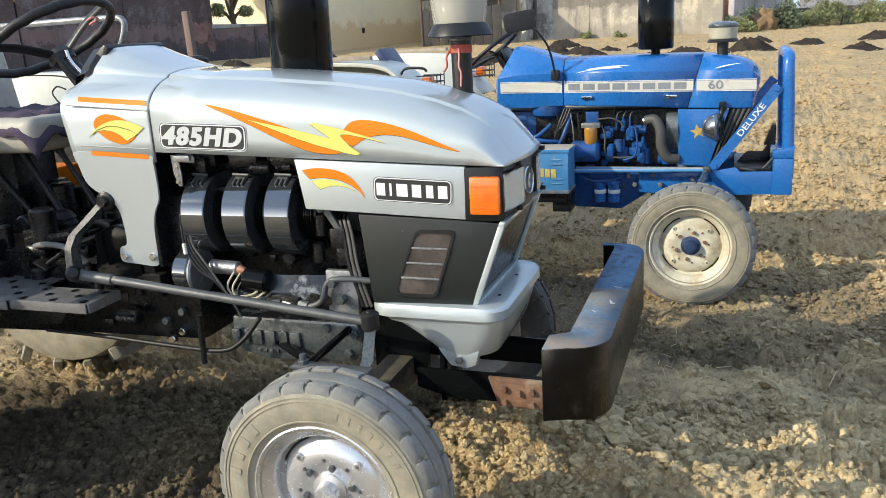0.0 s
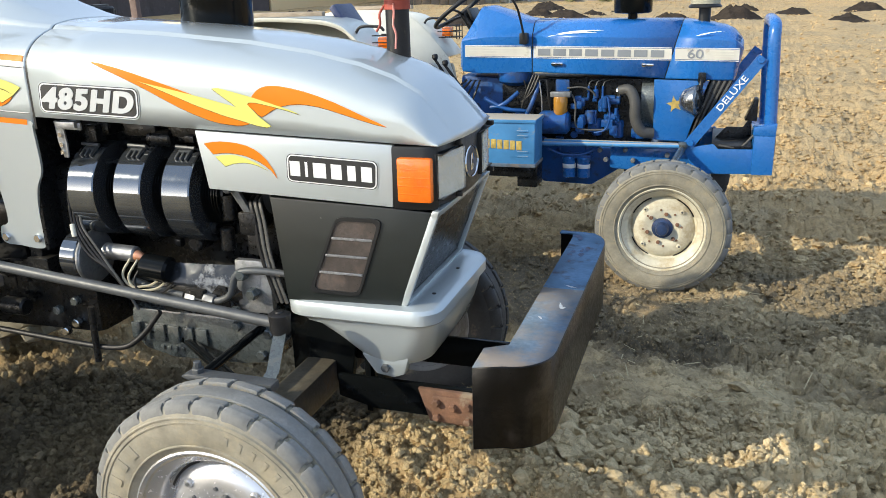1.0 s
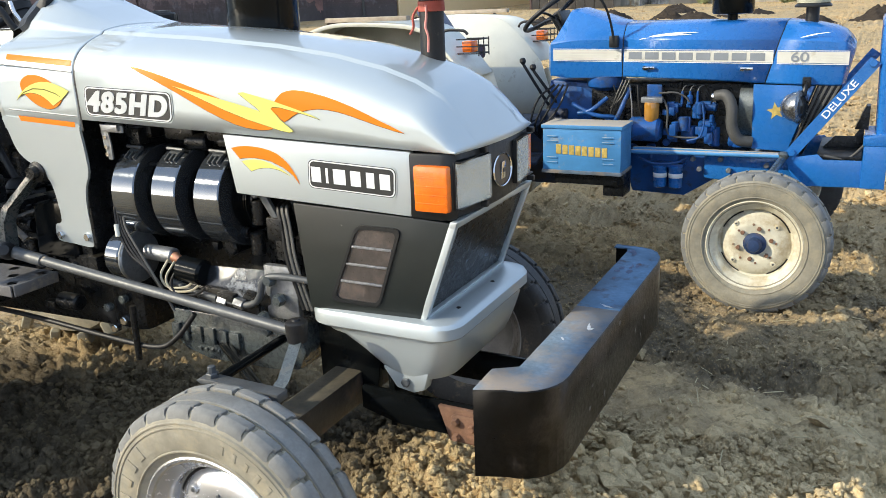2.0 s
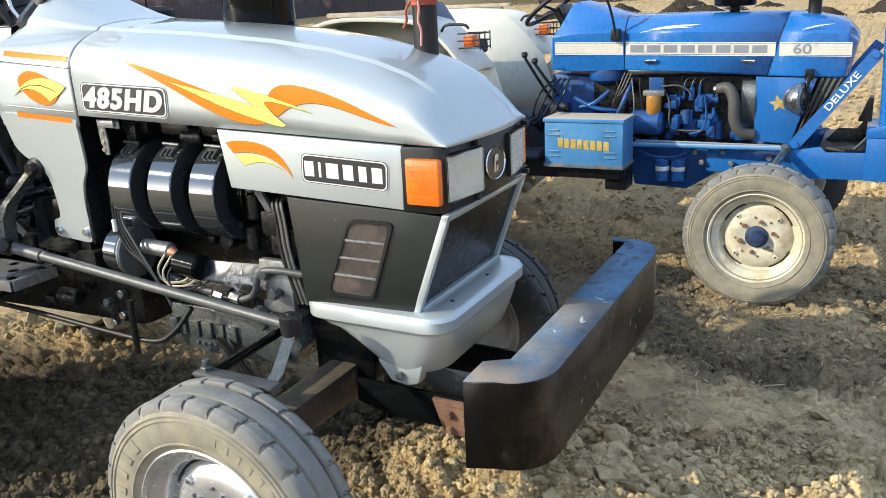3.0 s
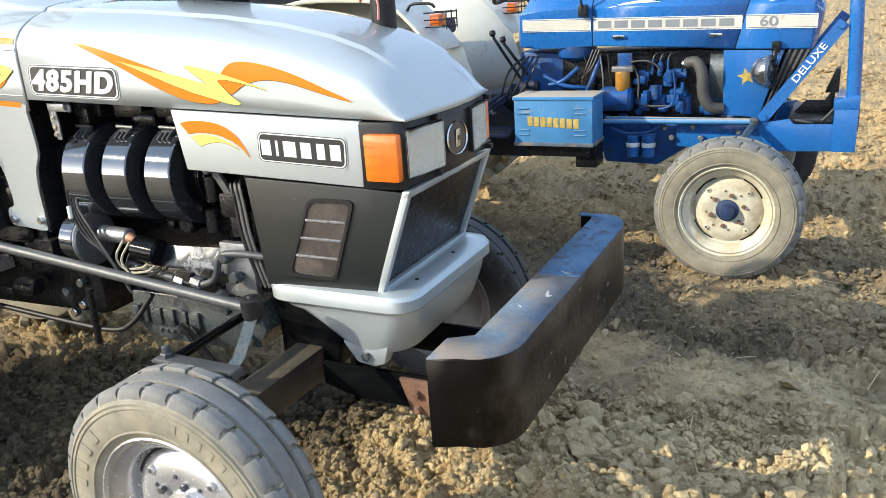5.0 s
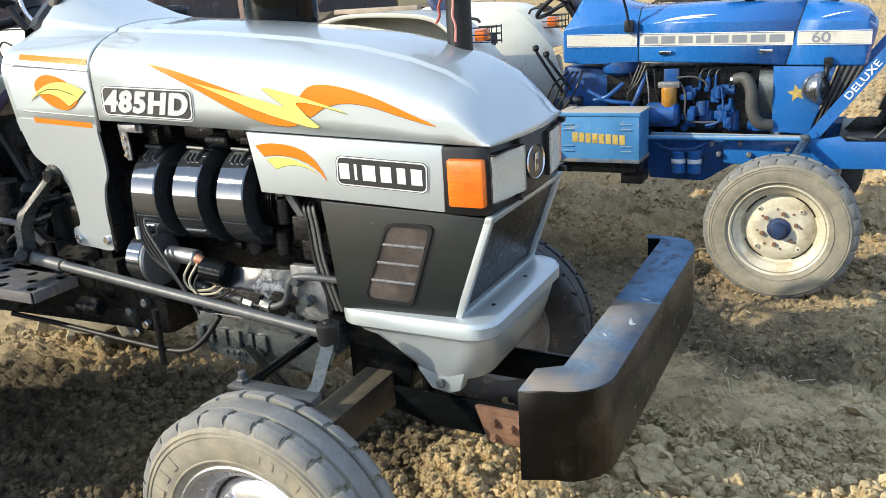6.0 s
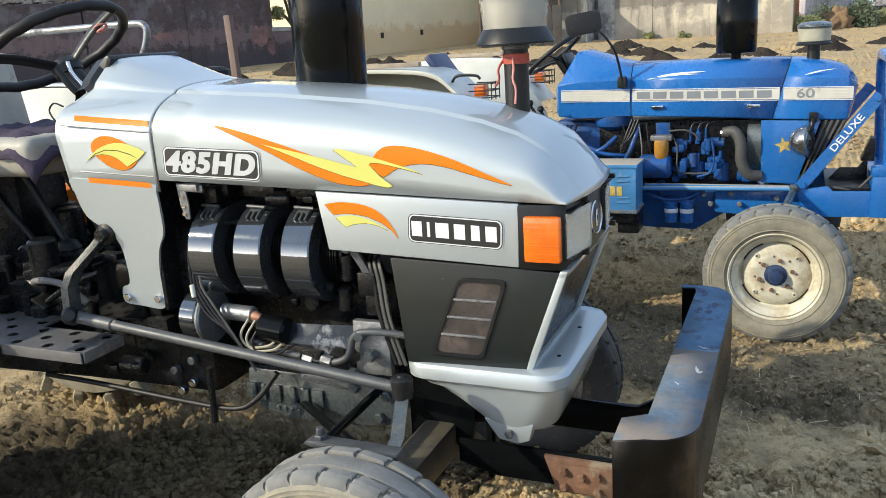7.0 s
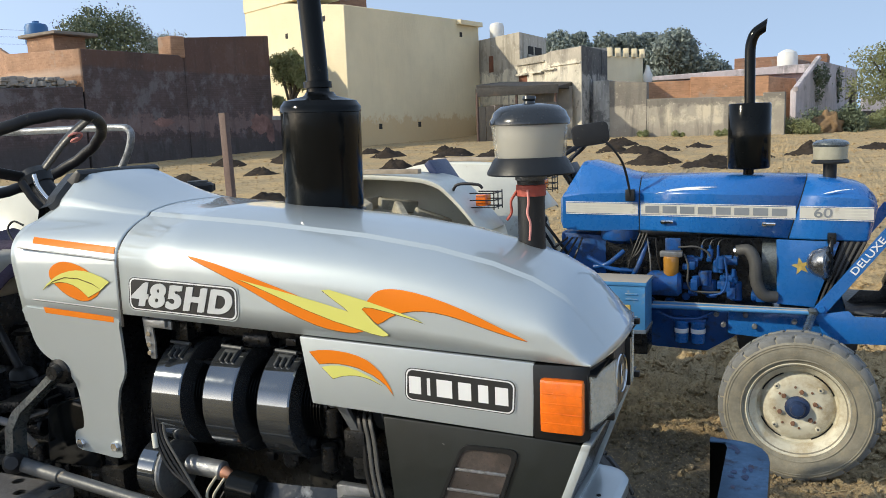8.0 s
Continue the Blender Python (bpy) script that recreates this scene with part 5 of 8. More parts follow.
# engine
rng = random.Random(4)
eng = part("engine_block", span((-2.0, 2.64, 0.62), (-1.22, 3.03, 1.345), 0.02), M_engine, tr, "black air-cooled engine")
for k in range(3):
    x0 = -1.872 + 0.172 * k
    c0, c1 = (x0, 2.565, 1.085), (x0 + 0.098, 2.565, 1.085)
    band = part("cylinder_cowl", lathe([(0.08, -0.004), (0.15, 0.0), (0.153, 0.004), (0.153, 0.094), (0.15, 0.098), (0.08, 0.1)], c0, (1, 0, 0), 48), M_steel, eng, "glossy dark steel cooling band", sharp=12)
    part("cylinder_barrel", lathe([(0.085, 0.09)] + [(r, 0.1 + 0.009 * i + d) for i in range(7) for r, d in ((0.098, 0.0), (0.098, 0.003), (0.086, 0.0035), (0.086, 0.0085))] + [(0.085, 0.17)], c0, (1, 0, 0), 36), M_black_paint, eng)
    cl = part("band_clamp", box((x0 + 0.05, 2.495, 1.222), (0.045, 0.02, 0.016), 0.003, Matrix.Rotation(radians(28), 4, "X")), M_rod, band)
    part("clamp_screw", cyl((x0 + 0.02, 2.49, 1.238), (x0 + 0.085, 2.49, 1.235), 0.0055, seg=8), M_rod, band)
    for dx in (-0.018, 0.0, 0.018):
        part("clamp_tooth", box((x0 + 0.05 + dx, 2.475, 1.212), (0.007, 0.03, 0.012), 0.002, Matrix.Rotation(radians(35), 4, "X")), M_rod, band)
    part("rocker_cover", box((x0 + 0.05, 2.60, 1.285), (0.12, 0.18, 0.05), 0.015), M_engine, eng)
lumps("fitting", rng, 34, (-1.9, 2.50, 0.9), (-1.25, 2.62, 1.30), (0.02, 0.06), M_engine, eng)
hang = part("hanger_bracket", prism([(-1.888, 1.318), (-1.79, 1.312), (-1.79, 1.29), (-1.855, 1.292), (-1.85, 1.25), (-1.852, 1.205), (-1.868, 1.205), (-1.882, 1.25)], 2.425, 2.432, 0.002), M_alu, tr, "bare steel hood catch")
part("catch_plate", span((-1.87, 2.412, 1.297), (-1.80, 2.44, 1.318), 0.004), M_alu, hang)
for z in (1.275, 1.245, 1.222):
    part("bolt", cyl((-1.868, 2.426, z), (-1.868, 2.42, z), 0.007, seg=8), M_chrome, hang)
# crankcase with cast relief
cc = part("crankcase", prism([(-1.76, 0.70), (-1.24, 0.70), (-1.22, 0.62), (-1.25, 0.555), (-1.36, 0.54), (-1.62, 0.532), (-1.72, 0.555), (-1.77, 0.6)], 2.49, 2.98, 0.015), M_cast, tr, "grey-green painted cast sump")
for k, ww in enumerate((0.035, 0.018, 0.042, 0.042, 0.036, 0.042)):
    x = -1.745 + (0.0, 0.045, 0.09, 0.145, 0.2, 0.25)[k]
    part("cast_block", span((x - ww / 2, 2.478, 0.592), (x + ww / 2, 2.492, 0.65), 0.005), M_cast, cc)
for k in range(4):
    part("cast_block", span((-1.66 + 0.026 * k, 2.484, 0.562), (-1.647 + 0.026 * k, 2.492, 0.576), 0.003), M_cast, cc)
for x, z in ((-1.28, 0.585), (-1.25, 0.66), (-1.36, 0.675)):
    part("bolt", cyl((x, 2.492, z), (x, 2.472, z), 0.017, seg=6, bevel=0.003), M_cast, cc)
part("side_cover", loft([[(x, 2.50 - 0.035 * math.sin(math.pi * t) + 0.015 * math.sin(9 * x), 0.70 + 0.17 * t) for t in np.linspace(0, 1, 8)] for x in np.linspace(-1.62, -1.28, 12)], caps=False, closed=False), M_cover, eng, "dull aluminium side cover")
for p in ((-1.305, 2.47, 0.86), (-1.275, 2.47, 0.80), (-1.34, 2.465, 0.735)):
    part("bolt", cyl(p, (p[0], p[1] - 0.03, p[2]), 0.02, 0.018, seg=6, bevel=0.003), M_cast, eng)
part("mount_plate", span((-1.34, 2.475, 0.73), (-1.22, 2.50, 0.90), 0.006), M_alu, eng)
# flywheel housing, starter, gearbox
part("starter_motor", cyl((-1.945, 2.475, 0.875), (-1.865, 2.475, 0.872), 0.078, seg=36, bevel=0.014), M_steel, tr, "polished starter motor")
part("solenoid", cyl((-1.80, 2.46, 0.90), (-1.68, 2.46, 0.895), 0.026, seg=20, bevel=0.005), M_alu, tr)
part("terminal", cyl((-1.68, 2.455, 0.895), (-1.65, 2.45, 0.89), 0.018, 0.013, seg=12, bevel=0.004), M_copper, tr)
part("starter_end", cyl((-1.66, 2.46, 0.86), (-1.56, 2.46, 0.85), 0.042, seg=20, bevel=0.008), M_black_paint, tr)
for k in range(4):
    o = 0.012 * k
    part("cable", tube([(-1.89 + o, 2.44, 1.10 - o), (-1.885 + o, 2.425, 0.99), (-1.83 + o, 2.41, 0.90 + o), (-1.74 + 1.5 * o, 2.40, 0.86 - 2 * o), (-1.70 + o, 2.41, 0.80 - 2 * o)], 0.0045, 7), M_hose if k == 3 else M_wire, tr)
for k, (dx, dz, m_) in enumerate(((0.0, 0.0, M_cream_wire), (0.02, -0.01, M_wire), (-0.02, 0.01, M_cream_wire))):
    part("starter_wire", tube([(-1.665 + dx, 2.44, 0.885 + dz), (-1.70 + dx, 2.42, 0.83 + dz), (-1.67 + dx, 2.415, 0.79 + dz), (-1.60 + dx, 2.43, 0.795 + dz), (-1.57 + dx, 2.44, 0.82 + dz)], 0.004, 6), m_, tr)
part("wire_sleeve", cyl((-1.876, 2.418, 0.995), (-1.868, 2.412, 0.955), 0.008, seg=10, bevel=0.002), M_cream, tr)
part("gear_flange", lathe([(0.06, 0.0), (0.085, 0.002), (0.087, 0.01), (0.082, 0.016), (0.06, 0.016)], (-1.865, 2.475, 0.872), (1, 0, 0), 32), M_alu, tr)
part("pipe_bracket", prism([(-1.47, 0.735), (-1.40, 0.815), (-1.37, 0.81), (-1.36, 0.735)], 2.462, 2.468, 0.002), M_engine, tr)
for x in (-1.49, -1.425):
    part("pipe_nut", cyl((x - 0.018, 2.45, 0.775), (x + 0.018, 2.45, 0.768), 0.0175, seg=6, bevel=0.002), M_alu, tr)
part("flywheel_housing", span((-2.06, 2.50, 0.58), (-1.90, 2.97, 1.16), 0.03), M_engine, tr)
gear = part("gearbox", prism([(-2.0, 0.57), (-2.0, 0.98), (-2.3, 0.98), (-2.5, 0.9), (-3.2, 0.92), (-3.6, 0.9), (-3.6, 0.57), (-3.2, 0.535), (-2.5, 0.56)], 2.52, 2.95, 0.03), M_engine, tr, "black cast gearbox and rear axle housing")
lumps("casting", rng, 46, (-3.2, 2.44, 0.64), (-2.0, 2.56, 0.95), (0.025, 0.085), M_engine, gear)
lumps("casting", rng, 50, (-3.2, 2.45, 0.92), (-2.35, 2.95, 1.02), (0.03, 0.11), M_engine, gear)
part("axle_tube", cyl((-3.45, 2.1, 0.64), (-3.45, 3.37, 0.64), 0.11, seg=24), M_engine, gear)
for x, z in ((-2.06, 0.66), (-1.99, 0.62), (-2.04, 0.585), (-1.98, 0.70)):
    part("bolt", cyl((x, 2.50, z), (x, 2.475, z), 0.016, seg=8, bevel=0.003), M_chrome if z < 0.64 else M_cast, gear)
# pipes and belts
part("pressure_pipe", tube([(-1.12, 2.47, 0.868), (-1.26, 2.455, 0.878), (-1.325, 2.45, 0.868), (-1.345, 2.45, 0.79), (-1.40, 2.45, 0.765), (-1.50, 2.45, 0.775)], 0.011), M_rod, tr)
part("hydraulic_pipe", tube([(-1.52, 2.455, 0.775), (-1.62, 2.45, 0.79), (-1.70, 2.45, 0.81)], 0.012), M_rod, tr)
part("pipe_union", span((-1.51, 2.44, 0.745), (-1.44, 2.475, 0.80), 0.008), M_engine, tr)
part("breather_pipe", tube([(-1.60, 2.43, 0.72), (-1.66, 2.41, 0.64), (-1.74, 2.40, 0.585), (-2.0, 2.40, 0.595), (-2.35, 2.41, 0.61), (-2.6, 2.42, 0.61)], 0.009), M_wire, tr)
part("drain_pipe", tube([(-1.83, 2.39, 0.73), (-1.835, 2.39, 0.54)], 0.011, soft=False), M_engine, tr)
for k in range(3):
    part("fan_belt", tube([(-1.30 + 0.016 * k, 2.55, 1.08), (-1.268 + 0.016 * k, 2.48, 1.085), (-1.252 + 0.016 * k, 2.472, 1.03), (-1.245 + 0.016 * k, 2.472, 0.92), (-1.205 + 0.016 * k, 2.48, 0.77)], 0.0065, 8, flat=0.6), M_hose if k else M_wire, tr)
part("belt_pulley", lathe([(0.03, 0), (0.085, 0.0), (0.07, 0.014), (0.085, 0.028), (0.03, 0.028)], (-1.245, 2.6, 1.10), (1, 0, 0), 30), M_rod, tr)
part("tension_arm", prism([(-1.345, 1.135), (-1.315, 1.14), (-1.235, 1.0), (-1.25, 0.99)], 2.475, 2.49, 0.004), M_rod, tr)
part("tension_bolt", cyl((-1.328, 2.475, 1.125), (-1.328, 2.455, 1.125), 0.016, seg=10, bevel=0.003), M_rod, tr)
part("alternator", cyl((-1.38, 2.60, 1.02), (-1.29, 2.60, 1.02), 0.06, seg=24, bevel=0.01), M_engine, tr)

# steering linkage and front axle
rod = part("drag_rod", cyl((-2.30, 2.335, 0.883), (-1.12, 2.302, 0.785), 0.0165, seg=16), M_rod, tr, "grey steel steering rod")
part("rod_sleeve", cyl((-2.30, 2.335, 0.883), (-2.14, 2.33, 0.869), 0.021, seg=16, bevel=0.003), M_rod, rod)
part("ball_joint", lathe([(0.018, -0.034), (0.027, -0.03), (0.031, -0.012), (0.029, 0.0), (0.031, 0.006), (0.031, 0.026), (0.024, 0.031), (0.012, 0.031), (0.01, 0.036), (0.0, 0.036)], (-1.10, 2.305, 0.785), (0, 0, 1), 20), M_wire, rod)
part("ball_joint", lathe([(0.02, -0.05), (0.03, -0.02), (0.03, 0.02), (0.018, 0.045), (0.0, 0.047)], (-2.32, 2.33, 0.885), (0.5, -0.6, 0.3), 18), M_wire, rod)
part("pitman_arm", loft([[(x + a * 0.016, y + b * 0.024, z) for a, b in ((-1, -1), (1, -1), (1, 1), (-1, 1))] for x, y, z in ((-2.335, 2.35, 0.885), (-2.338, 2.36, 0.98), (-2.315, 2.37, 1.03), (-2.21, 2.385, 1.12), (-2.165, 2.39, 1.16))]), M_cast, tr)
part("pitman_boss", lathe([(0.045, 0.06), (0.045, 0.02), (0.036, 0.0), (0.022, -0.005), (0.02, -0.025), (0.0, -0.025)], (-2.172, 2.385, 1.156), (0, 1, 0), 24), M_engine, tr)
part("axle_beam", box((-1.10, CY, 0.52), (0.10, 1.10, 0.105), 0.012), M_axle, tr, "dusty square front axle beam")
for s in (-1, 1):
    part("axle_slide", box((-1.10, CY + s * 0.50, 0.512), (0.082, 0.34, 0.09), 0.008), M_axle, tr)
    ky = CY + s * 0.60
    kp = part("kingpin", cyl((-1.11, ky, 0.36), (-1.11, ky, 0.675), 0.035, 0.03, seg=20, bevel=0.006), M_rod, tr)
    part("steering_arm", loft([[(x + a * 0.019, y + b * 0.006, z + b * 0.008) for a, b in ((-1, -1), (1, -1), (1, 1), (-1, 1))] for x, y, z in ((-1.06, ky, 0.675), (-1.062, ky + s * -0.04, 0.69), (-1.10, CY + s * 0.432, 0.765))]), M_cast, kp)
    part("track_arm", prism([(-1.03, 0.665), (-1.29, 0.675), (-1.31, 0.683), (-1.29, 0.694), (-1.03, 0.692)], ky - 0.022, ky + 0.022, 0.006), M_rod, kp)
    part("track_bolt", cyl((-1.265, ky, 0.69), (-1.265, ky, 0.725), 0.011, seg=8, bevel=0.002), M_rod, kp)
    part("track_nut", cyl((-1.265, ky, 0.69), (-1.265, ky, 0.706), 0.018, seg=6, bevel=0.002), M_rod, kp)
    part("stub_axle", cyl((-1.12, ky, 0.39), (-1.12, ky + s * 0.16, 0.385), 0.045, 0.035, seg=18), M_rod, kp)
    front_wheel(tr, (-1.12 + (0.013 if s > 0 else 0), CY + s * 0.735, 0.358), 0.37, 0.17, 0.222, s, M_rim_silver if s < 0 else M_rim_shaded, M_rim_silver if s < 0 else M_rod, lettered=s < 0, m_side=M_tyre_shaded if s > 0 else None, m_tread=M_tyre_shaded if s > 0 else None)
    rear_wheel(tr, (-3.45, CY + s * 0.72, 0.64), 0.68, 0.36, 0.36, s, M_rim_silver)
part("track_rod", cyl((-1.265, CY - 0.58, 0.675), (-1.30, CY + 0.58, 0.675), 0.014, seg=12), M_black_paint, tr)
part("radius_rod", cyl((-1.13, CY - 0.5, 0.55), (-1.75, CY - 0.12, 0.62), 0.018, seg=12), M_black_paint, tr)
part("front_support", span((-1.2, CY - 0.16, 0.56), (-0.82, CY + 0.16, 0.76), 0.02), M_engine, tr)
part("pivot_plate", prism([(-1.20, 0.78), (-1.02, 0.78), (-0.98, 0.64), (-1.0, 0.5), (-1.2, 0.5)], CY - 0.2, CY - 0.17, 0.006), M_black_paint, tr)
part("hanger_strap", span((-0.945, CY - 0.22, 0.42), (-0.925, CY - 0.15, 0.72), 0.004), M_black_paint, tr)
part("hanger_strap", span((-0.905, CY - 0.22, 0.44), (-0.885, CY - 0.15, 0.72), 0.004), M_black_paint, tr)

# bumper: a bent steel channel on rusty arms
def bumper_path(inset, z):
    x1 = -0.315 - inset
    near, far = 2.145 + inset * 0.2, 3.372 - inset * 0.2
    pts = [(-0.495, near + 0.008 + inset * 0.9)]
    for k in range(8):
        a = radians(90 * k / 7)
        pts.append((x1 - 0.11 + 0.11 * math.sin(a), near + 0.034 + inset * 0.9 + 0.12 - 0.12 * math.cos(a)))
    pts += [(x1, y) for y in np.linspace(2.40, 3.2, 8)]
    for k in range(5):
        a = radians(90 * k / 4)
        pts.append((x1 - 0.085 + 0.085 * math.cos(a), 3.22 + (far - 3.232 - inset * 0.6) * math.sin(a)))
    pts.append((-0.495, far - inset * 0.6))
    return [(x, y, z) for x, y in pts]


BT, BB = 0.792, 0.567
bump = part("front_bumper", loft([bumper_path(0, BB), bumper_path(0, BT - 0.004), bumper_path(0.004, BT)], caps=False, closed=False), M_bumper, tr, "bent black steel bumper with worn blue top", sharp=50)
shell(bump, 0.008)
outer = bumper_path(0.002, BT)
inner_edge = []
for k, (x, y, z) in enumerate(outer):
    if k <= 8:
        inner_edge.append((-0.497 + 0.057 * max(0, k - 2) / 6, 2.268 + 0.037 * max(0, k - 2) / 6, z))
    elif k <= 16:
        inner_edge.append((-0.44, y if k < 16 else 3.30, z))
    else:
        inner_edge.append((-0.44 - 0.055 * (k - 16) / 6, 3.335, z))
# One worn blue paint: near half coloured as sunlit, far half as shaded.
for lo_, hi_, m_, lab in ((0, 12, M_scuffed, "scuffed blue top flange, greyed as if in sun"), (12, len(outer) - 1, M_blue_worn, "stained blue-painted top flange, deepened as if in shade")):
    oo, ii = outer[lo_:hi_ + 1], inner_edge[lo_:hi_ + 1]
    shell(part("bumper_flange", loft([[(x, y, BT + 0.0008) for x, y, z in oo], [((x + u) / 2, (y + v) / 2, BT + 0.0008) for (x, y, z), (u, v, t) in zip(oo, ii)], [(x, y, BT + 0.0008) for x, y, z in ii]], caps=False, closed=False), m_, bump, lab), 0.005)
for x, y, w_, l_, a in ((-0.36, 2.60, 0.012, 0.05, 12), (-0.35, 2.585, 0.01, 0.03, -20), (-0.40, 2.50, 0.008, 0.03, 40), (-0.355, 2.76, 0.012, 0.045, 75), (-0.37, 2.77, 0.006, 0.03, 60)):
    sc = bmesh.new()
    turn_ = Matrix.Rotation(radians(a), 4, "Z")
    sc.faces.new([sc.verts.new(Vector((x, y, BT + 0.0022)) + turn_ @ Vector((w_ * 0.6 * math.cos(q) * rng.uniform(0.35, 1), l_ * 0.5 * math.sin(q) * rng.uniform(0.4, 1), 0))) for q in np.linspace(0, 2 * math.pi, 14, endpoint=False)])
    part("paint_scuff", sc, M_scuff_pale, bump)
for k in range(8):
    y, x = rng.uniform(2.86, 3.3), -0.38 + rng.uniform(-0.05, 0.045)
    l_, w_ = rng.uniform(0.008, 0.03), rng.uniform(0.006, 0.016)
    sc = bmesh.new()
    sc.faces.new([sc.verts.new((x + w_ * math.cos(q) * rng.uniform(0.5, 1.2), y + l_ * math.sin(q) * rng.uniform(0.5, 1.2), BT + 0.0024)) for q in np.linspace(0, 2 * math.pi, 14, endpoint=False)])
    part("dark_blotch", sc, M_hub_blue, bump)
for k in range(8):
    y, z = rng.uniform(2.32, 3.2), rng.uniform(BB + 0.03, BT - 0.015)
    l_, h_ = rng.uniform(0.006, 0.02), rng.uniform(0.005, 0.016)
    sc = bmesh.new()
    sc.faces.new([sc.verts.new((-0.3135, y + l_ * math.cos(q) * rng.uniform(0.2, 1), z + h_ * math.sin(q) * rng.uniform(0.2, 1))) for q in np.linspace(0, 2 * math.pi, 12, endpoint=False)])
    part("scrape", sc, M_scrape, bump)
for s in (-1, 1):
    lo, hi = 0.452, 0.553
    ya = CY - 0.255 if s < 0 else CY + 0.095
    arm = part("bumper_arm", prism([(-1.02, lo + 0.03), (-1.02, hi), (-0.56, hi), (-0.335, 0.69), (-0.335, 0.60), (-0.50, lo), (-0.9, lo)], ya, ya + 0.018, 0.004), M_black_paint, tr)
    if s < 0:
        part("arm_plate", prism([(-0.72, lo - 0.006), (-0.755, hi - 0.004), (-0.47, hi - 0.006), (-0.47, lo - 0.012)], CY + s * 0.272, CY + s * 0.256, 0.003), M_rust, arm, "rusty bolted plate")
        part("arm_boss", prism([(-0.712, 0.458), (-0.712, 0.525), (-0.70, 0.535), (-0.48, 0.535), (-0.48, 0.455), (-0.70, 0.45)], CY + s * 0.279, CY + s * 0.272, 0.003), M_rust, arm)
        for x, z in ((-0.695, 0.515), (-0.645, 0.505), (-0.60, 0.512), (-0.695, 0.468), (-0.60, 0.465)):
            p = Vector((x, CY + s * 0.279, z))
            part("bolt", cyl(p, p + Vector((0, s * 0.015, 0)), 0.0125, 0.011, seg=6, bevel=0.002), M_rust, arm)
for y in (2.655, 2.77):
    part("bumper_tab", span((-0.335, y - 0.012, BB - 0.022), (-0.324, y + 0.012, BB + 0.03), 0.002), M_black_paint, bump)

# exhaust and air cleaner
ex = part("silencer", lathe([(0.06, -0.03), (0.108, 0.0), (0.115, 0.012), (0.119, 0.03), (0.119, 0.30), (0.121, 0.302), (0.121, 0.318), (0.118, 0.322), (0.108, 0.336), (0.05, 0.35), (0.04, 0.362), (0.0, 0.362)], (-1.583, 2.9, 1.553), (0.012, 0.0, 1), 40), M_black_paint, tr, "tall black exhaust silencer")
part("exhaust_pipe", tube([(-1.583, 2.9, 1.90), (-1.586, 2.9, 1.98), (-1.60, 2.9, 2.2), (-1.615, 2.9, 2.50), (-1.60, 2.9, 2.62), (-1.54, 2.88, 2.70)], 0.034, 16), M_black_paint, ex)
part("pipe_clamp", lathe([(0.036, 0), (0.043, 0.002), (0.043, 0.02), (0.036, 0.022)], (-1.585, 2.9, 1.925), (0, 0, 1), 20), M_black_paint, ex)
part("hood_cutout", lathe([(0.0, 0), (0.125, 0.0), (0.125, 0.008), (0.0, 0.008)], (-1.583, 2.9, 1.556), (0, 0, 1), 32), M_plastic, tr)
ac = part("air_cleaner_stem", cyl((-0.907, 2.82, 1.42), (-0.907, 2.82, 1.675), 0.036, seg=24), M_wire, tr)
part("skirt", lathe([(0.036, 0.012), (0.06, 0.01), (0.112, -0.008), (0.115, -0.004), (0.112, 0.004), (0.098, 0.03), (0.09, 0.04), (0.0, 0.04)], (-0.907, 2.82, 1.676), (0, 0, 1), 40), M_plastic, ac)
part("bowl", lathe([(0.084, 0.0), (0.092, 0.004), (0.1, 0.085), (0.098, 0.094), (0.0, 0.094)], (-0.907, 2.82, 1.708), (0, 0, 1), 40), M_bowl, ac, "dusty clear pre-cleaner bowl")
part("bowl_core", lathe([(0.0, 0.0), (0.07, 0.0), (0.086, 0.08), (0.0, 0.085)], (-0.907, 2.82, 1.71), (0, 0, 1), 30), M_bowl_inner, ac)
part("cap", lathe([(0.098, -0.006), (0.105, -0.002), (0.105, 0.008), (0.099, 0.016), (0.094, 0.03), (0.075, 0.044), (0.03, 0.05), (0.016, 0.05), (0.014, 0.056), (0.018, 0.062), (0.016, 0.07), (0.0, 0.071)], (-0.907, 2.82, 1.80), (0, 0, 1), 40), M_cap, ac, "glossy black domed cap")
part("tape_band", lathe([(0.0365, 0.0), (0.0395, 0.001), (0.039, 0.028), (0.0365, 0.03)], (-0.907, 2.82, 1.612), (0, 0, 1), 24), M_red, ac, "frayed red tape")
part("clamp_ring", lathe([(0.036, 0.0), (0.041, 0.002), (0.041, 0.014), (0.036, 0.016)], (-0.907, 2.82, 1.652), (0, 0, 1), 24), M_rod, ac)
part("thread", tube([(-0.905, 2.782, 1.63), (-0.90, 2.775, 1.60), (-0.905, 2.772, 1.57), (-0.895, 2.774, 1.545), (-0.90, 2.776, 1.50)], 0.0035, 6), M_pink, ac)
part("thread", tube([(-0.94, 2.80, 1.625), (-0.955, 2.79, 1.60), (-0.95, 2.79, 1.57), (-0.965, 2.79, 1.55)], 0.004, 6), M_red, ac)

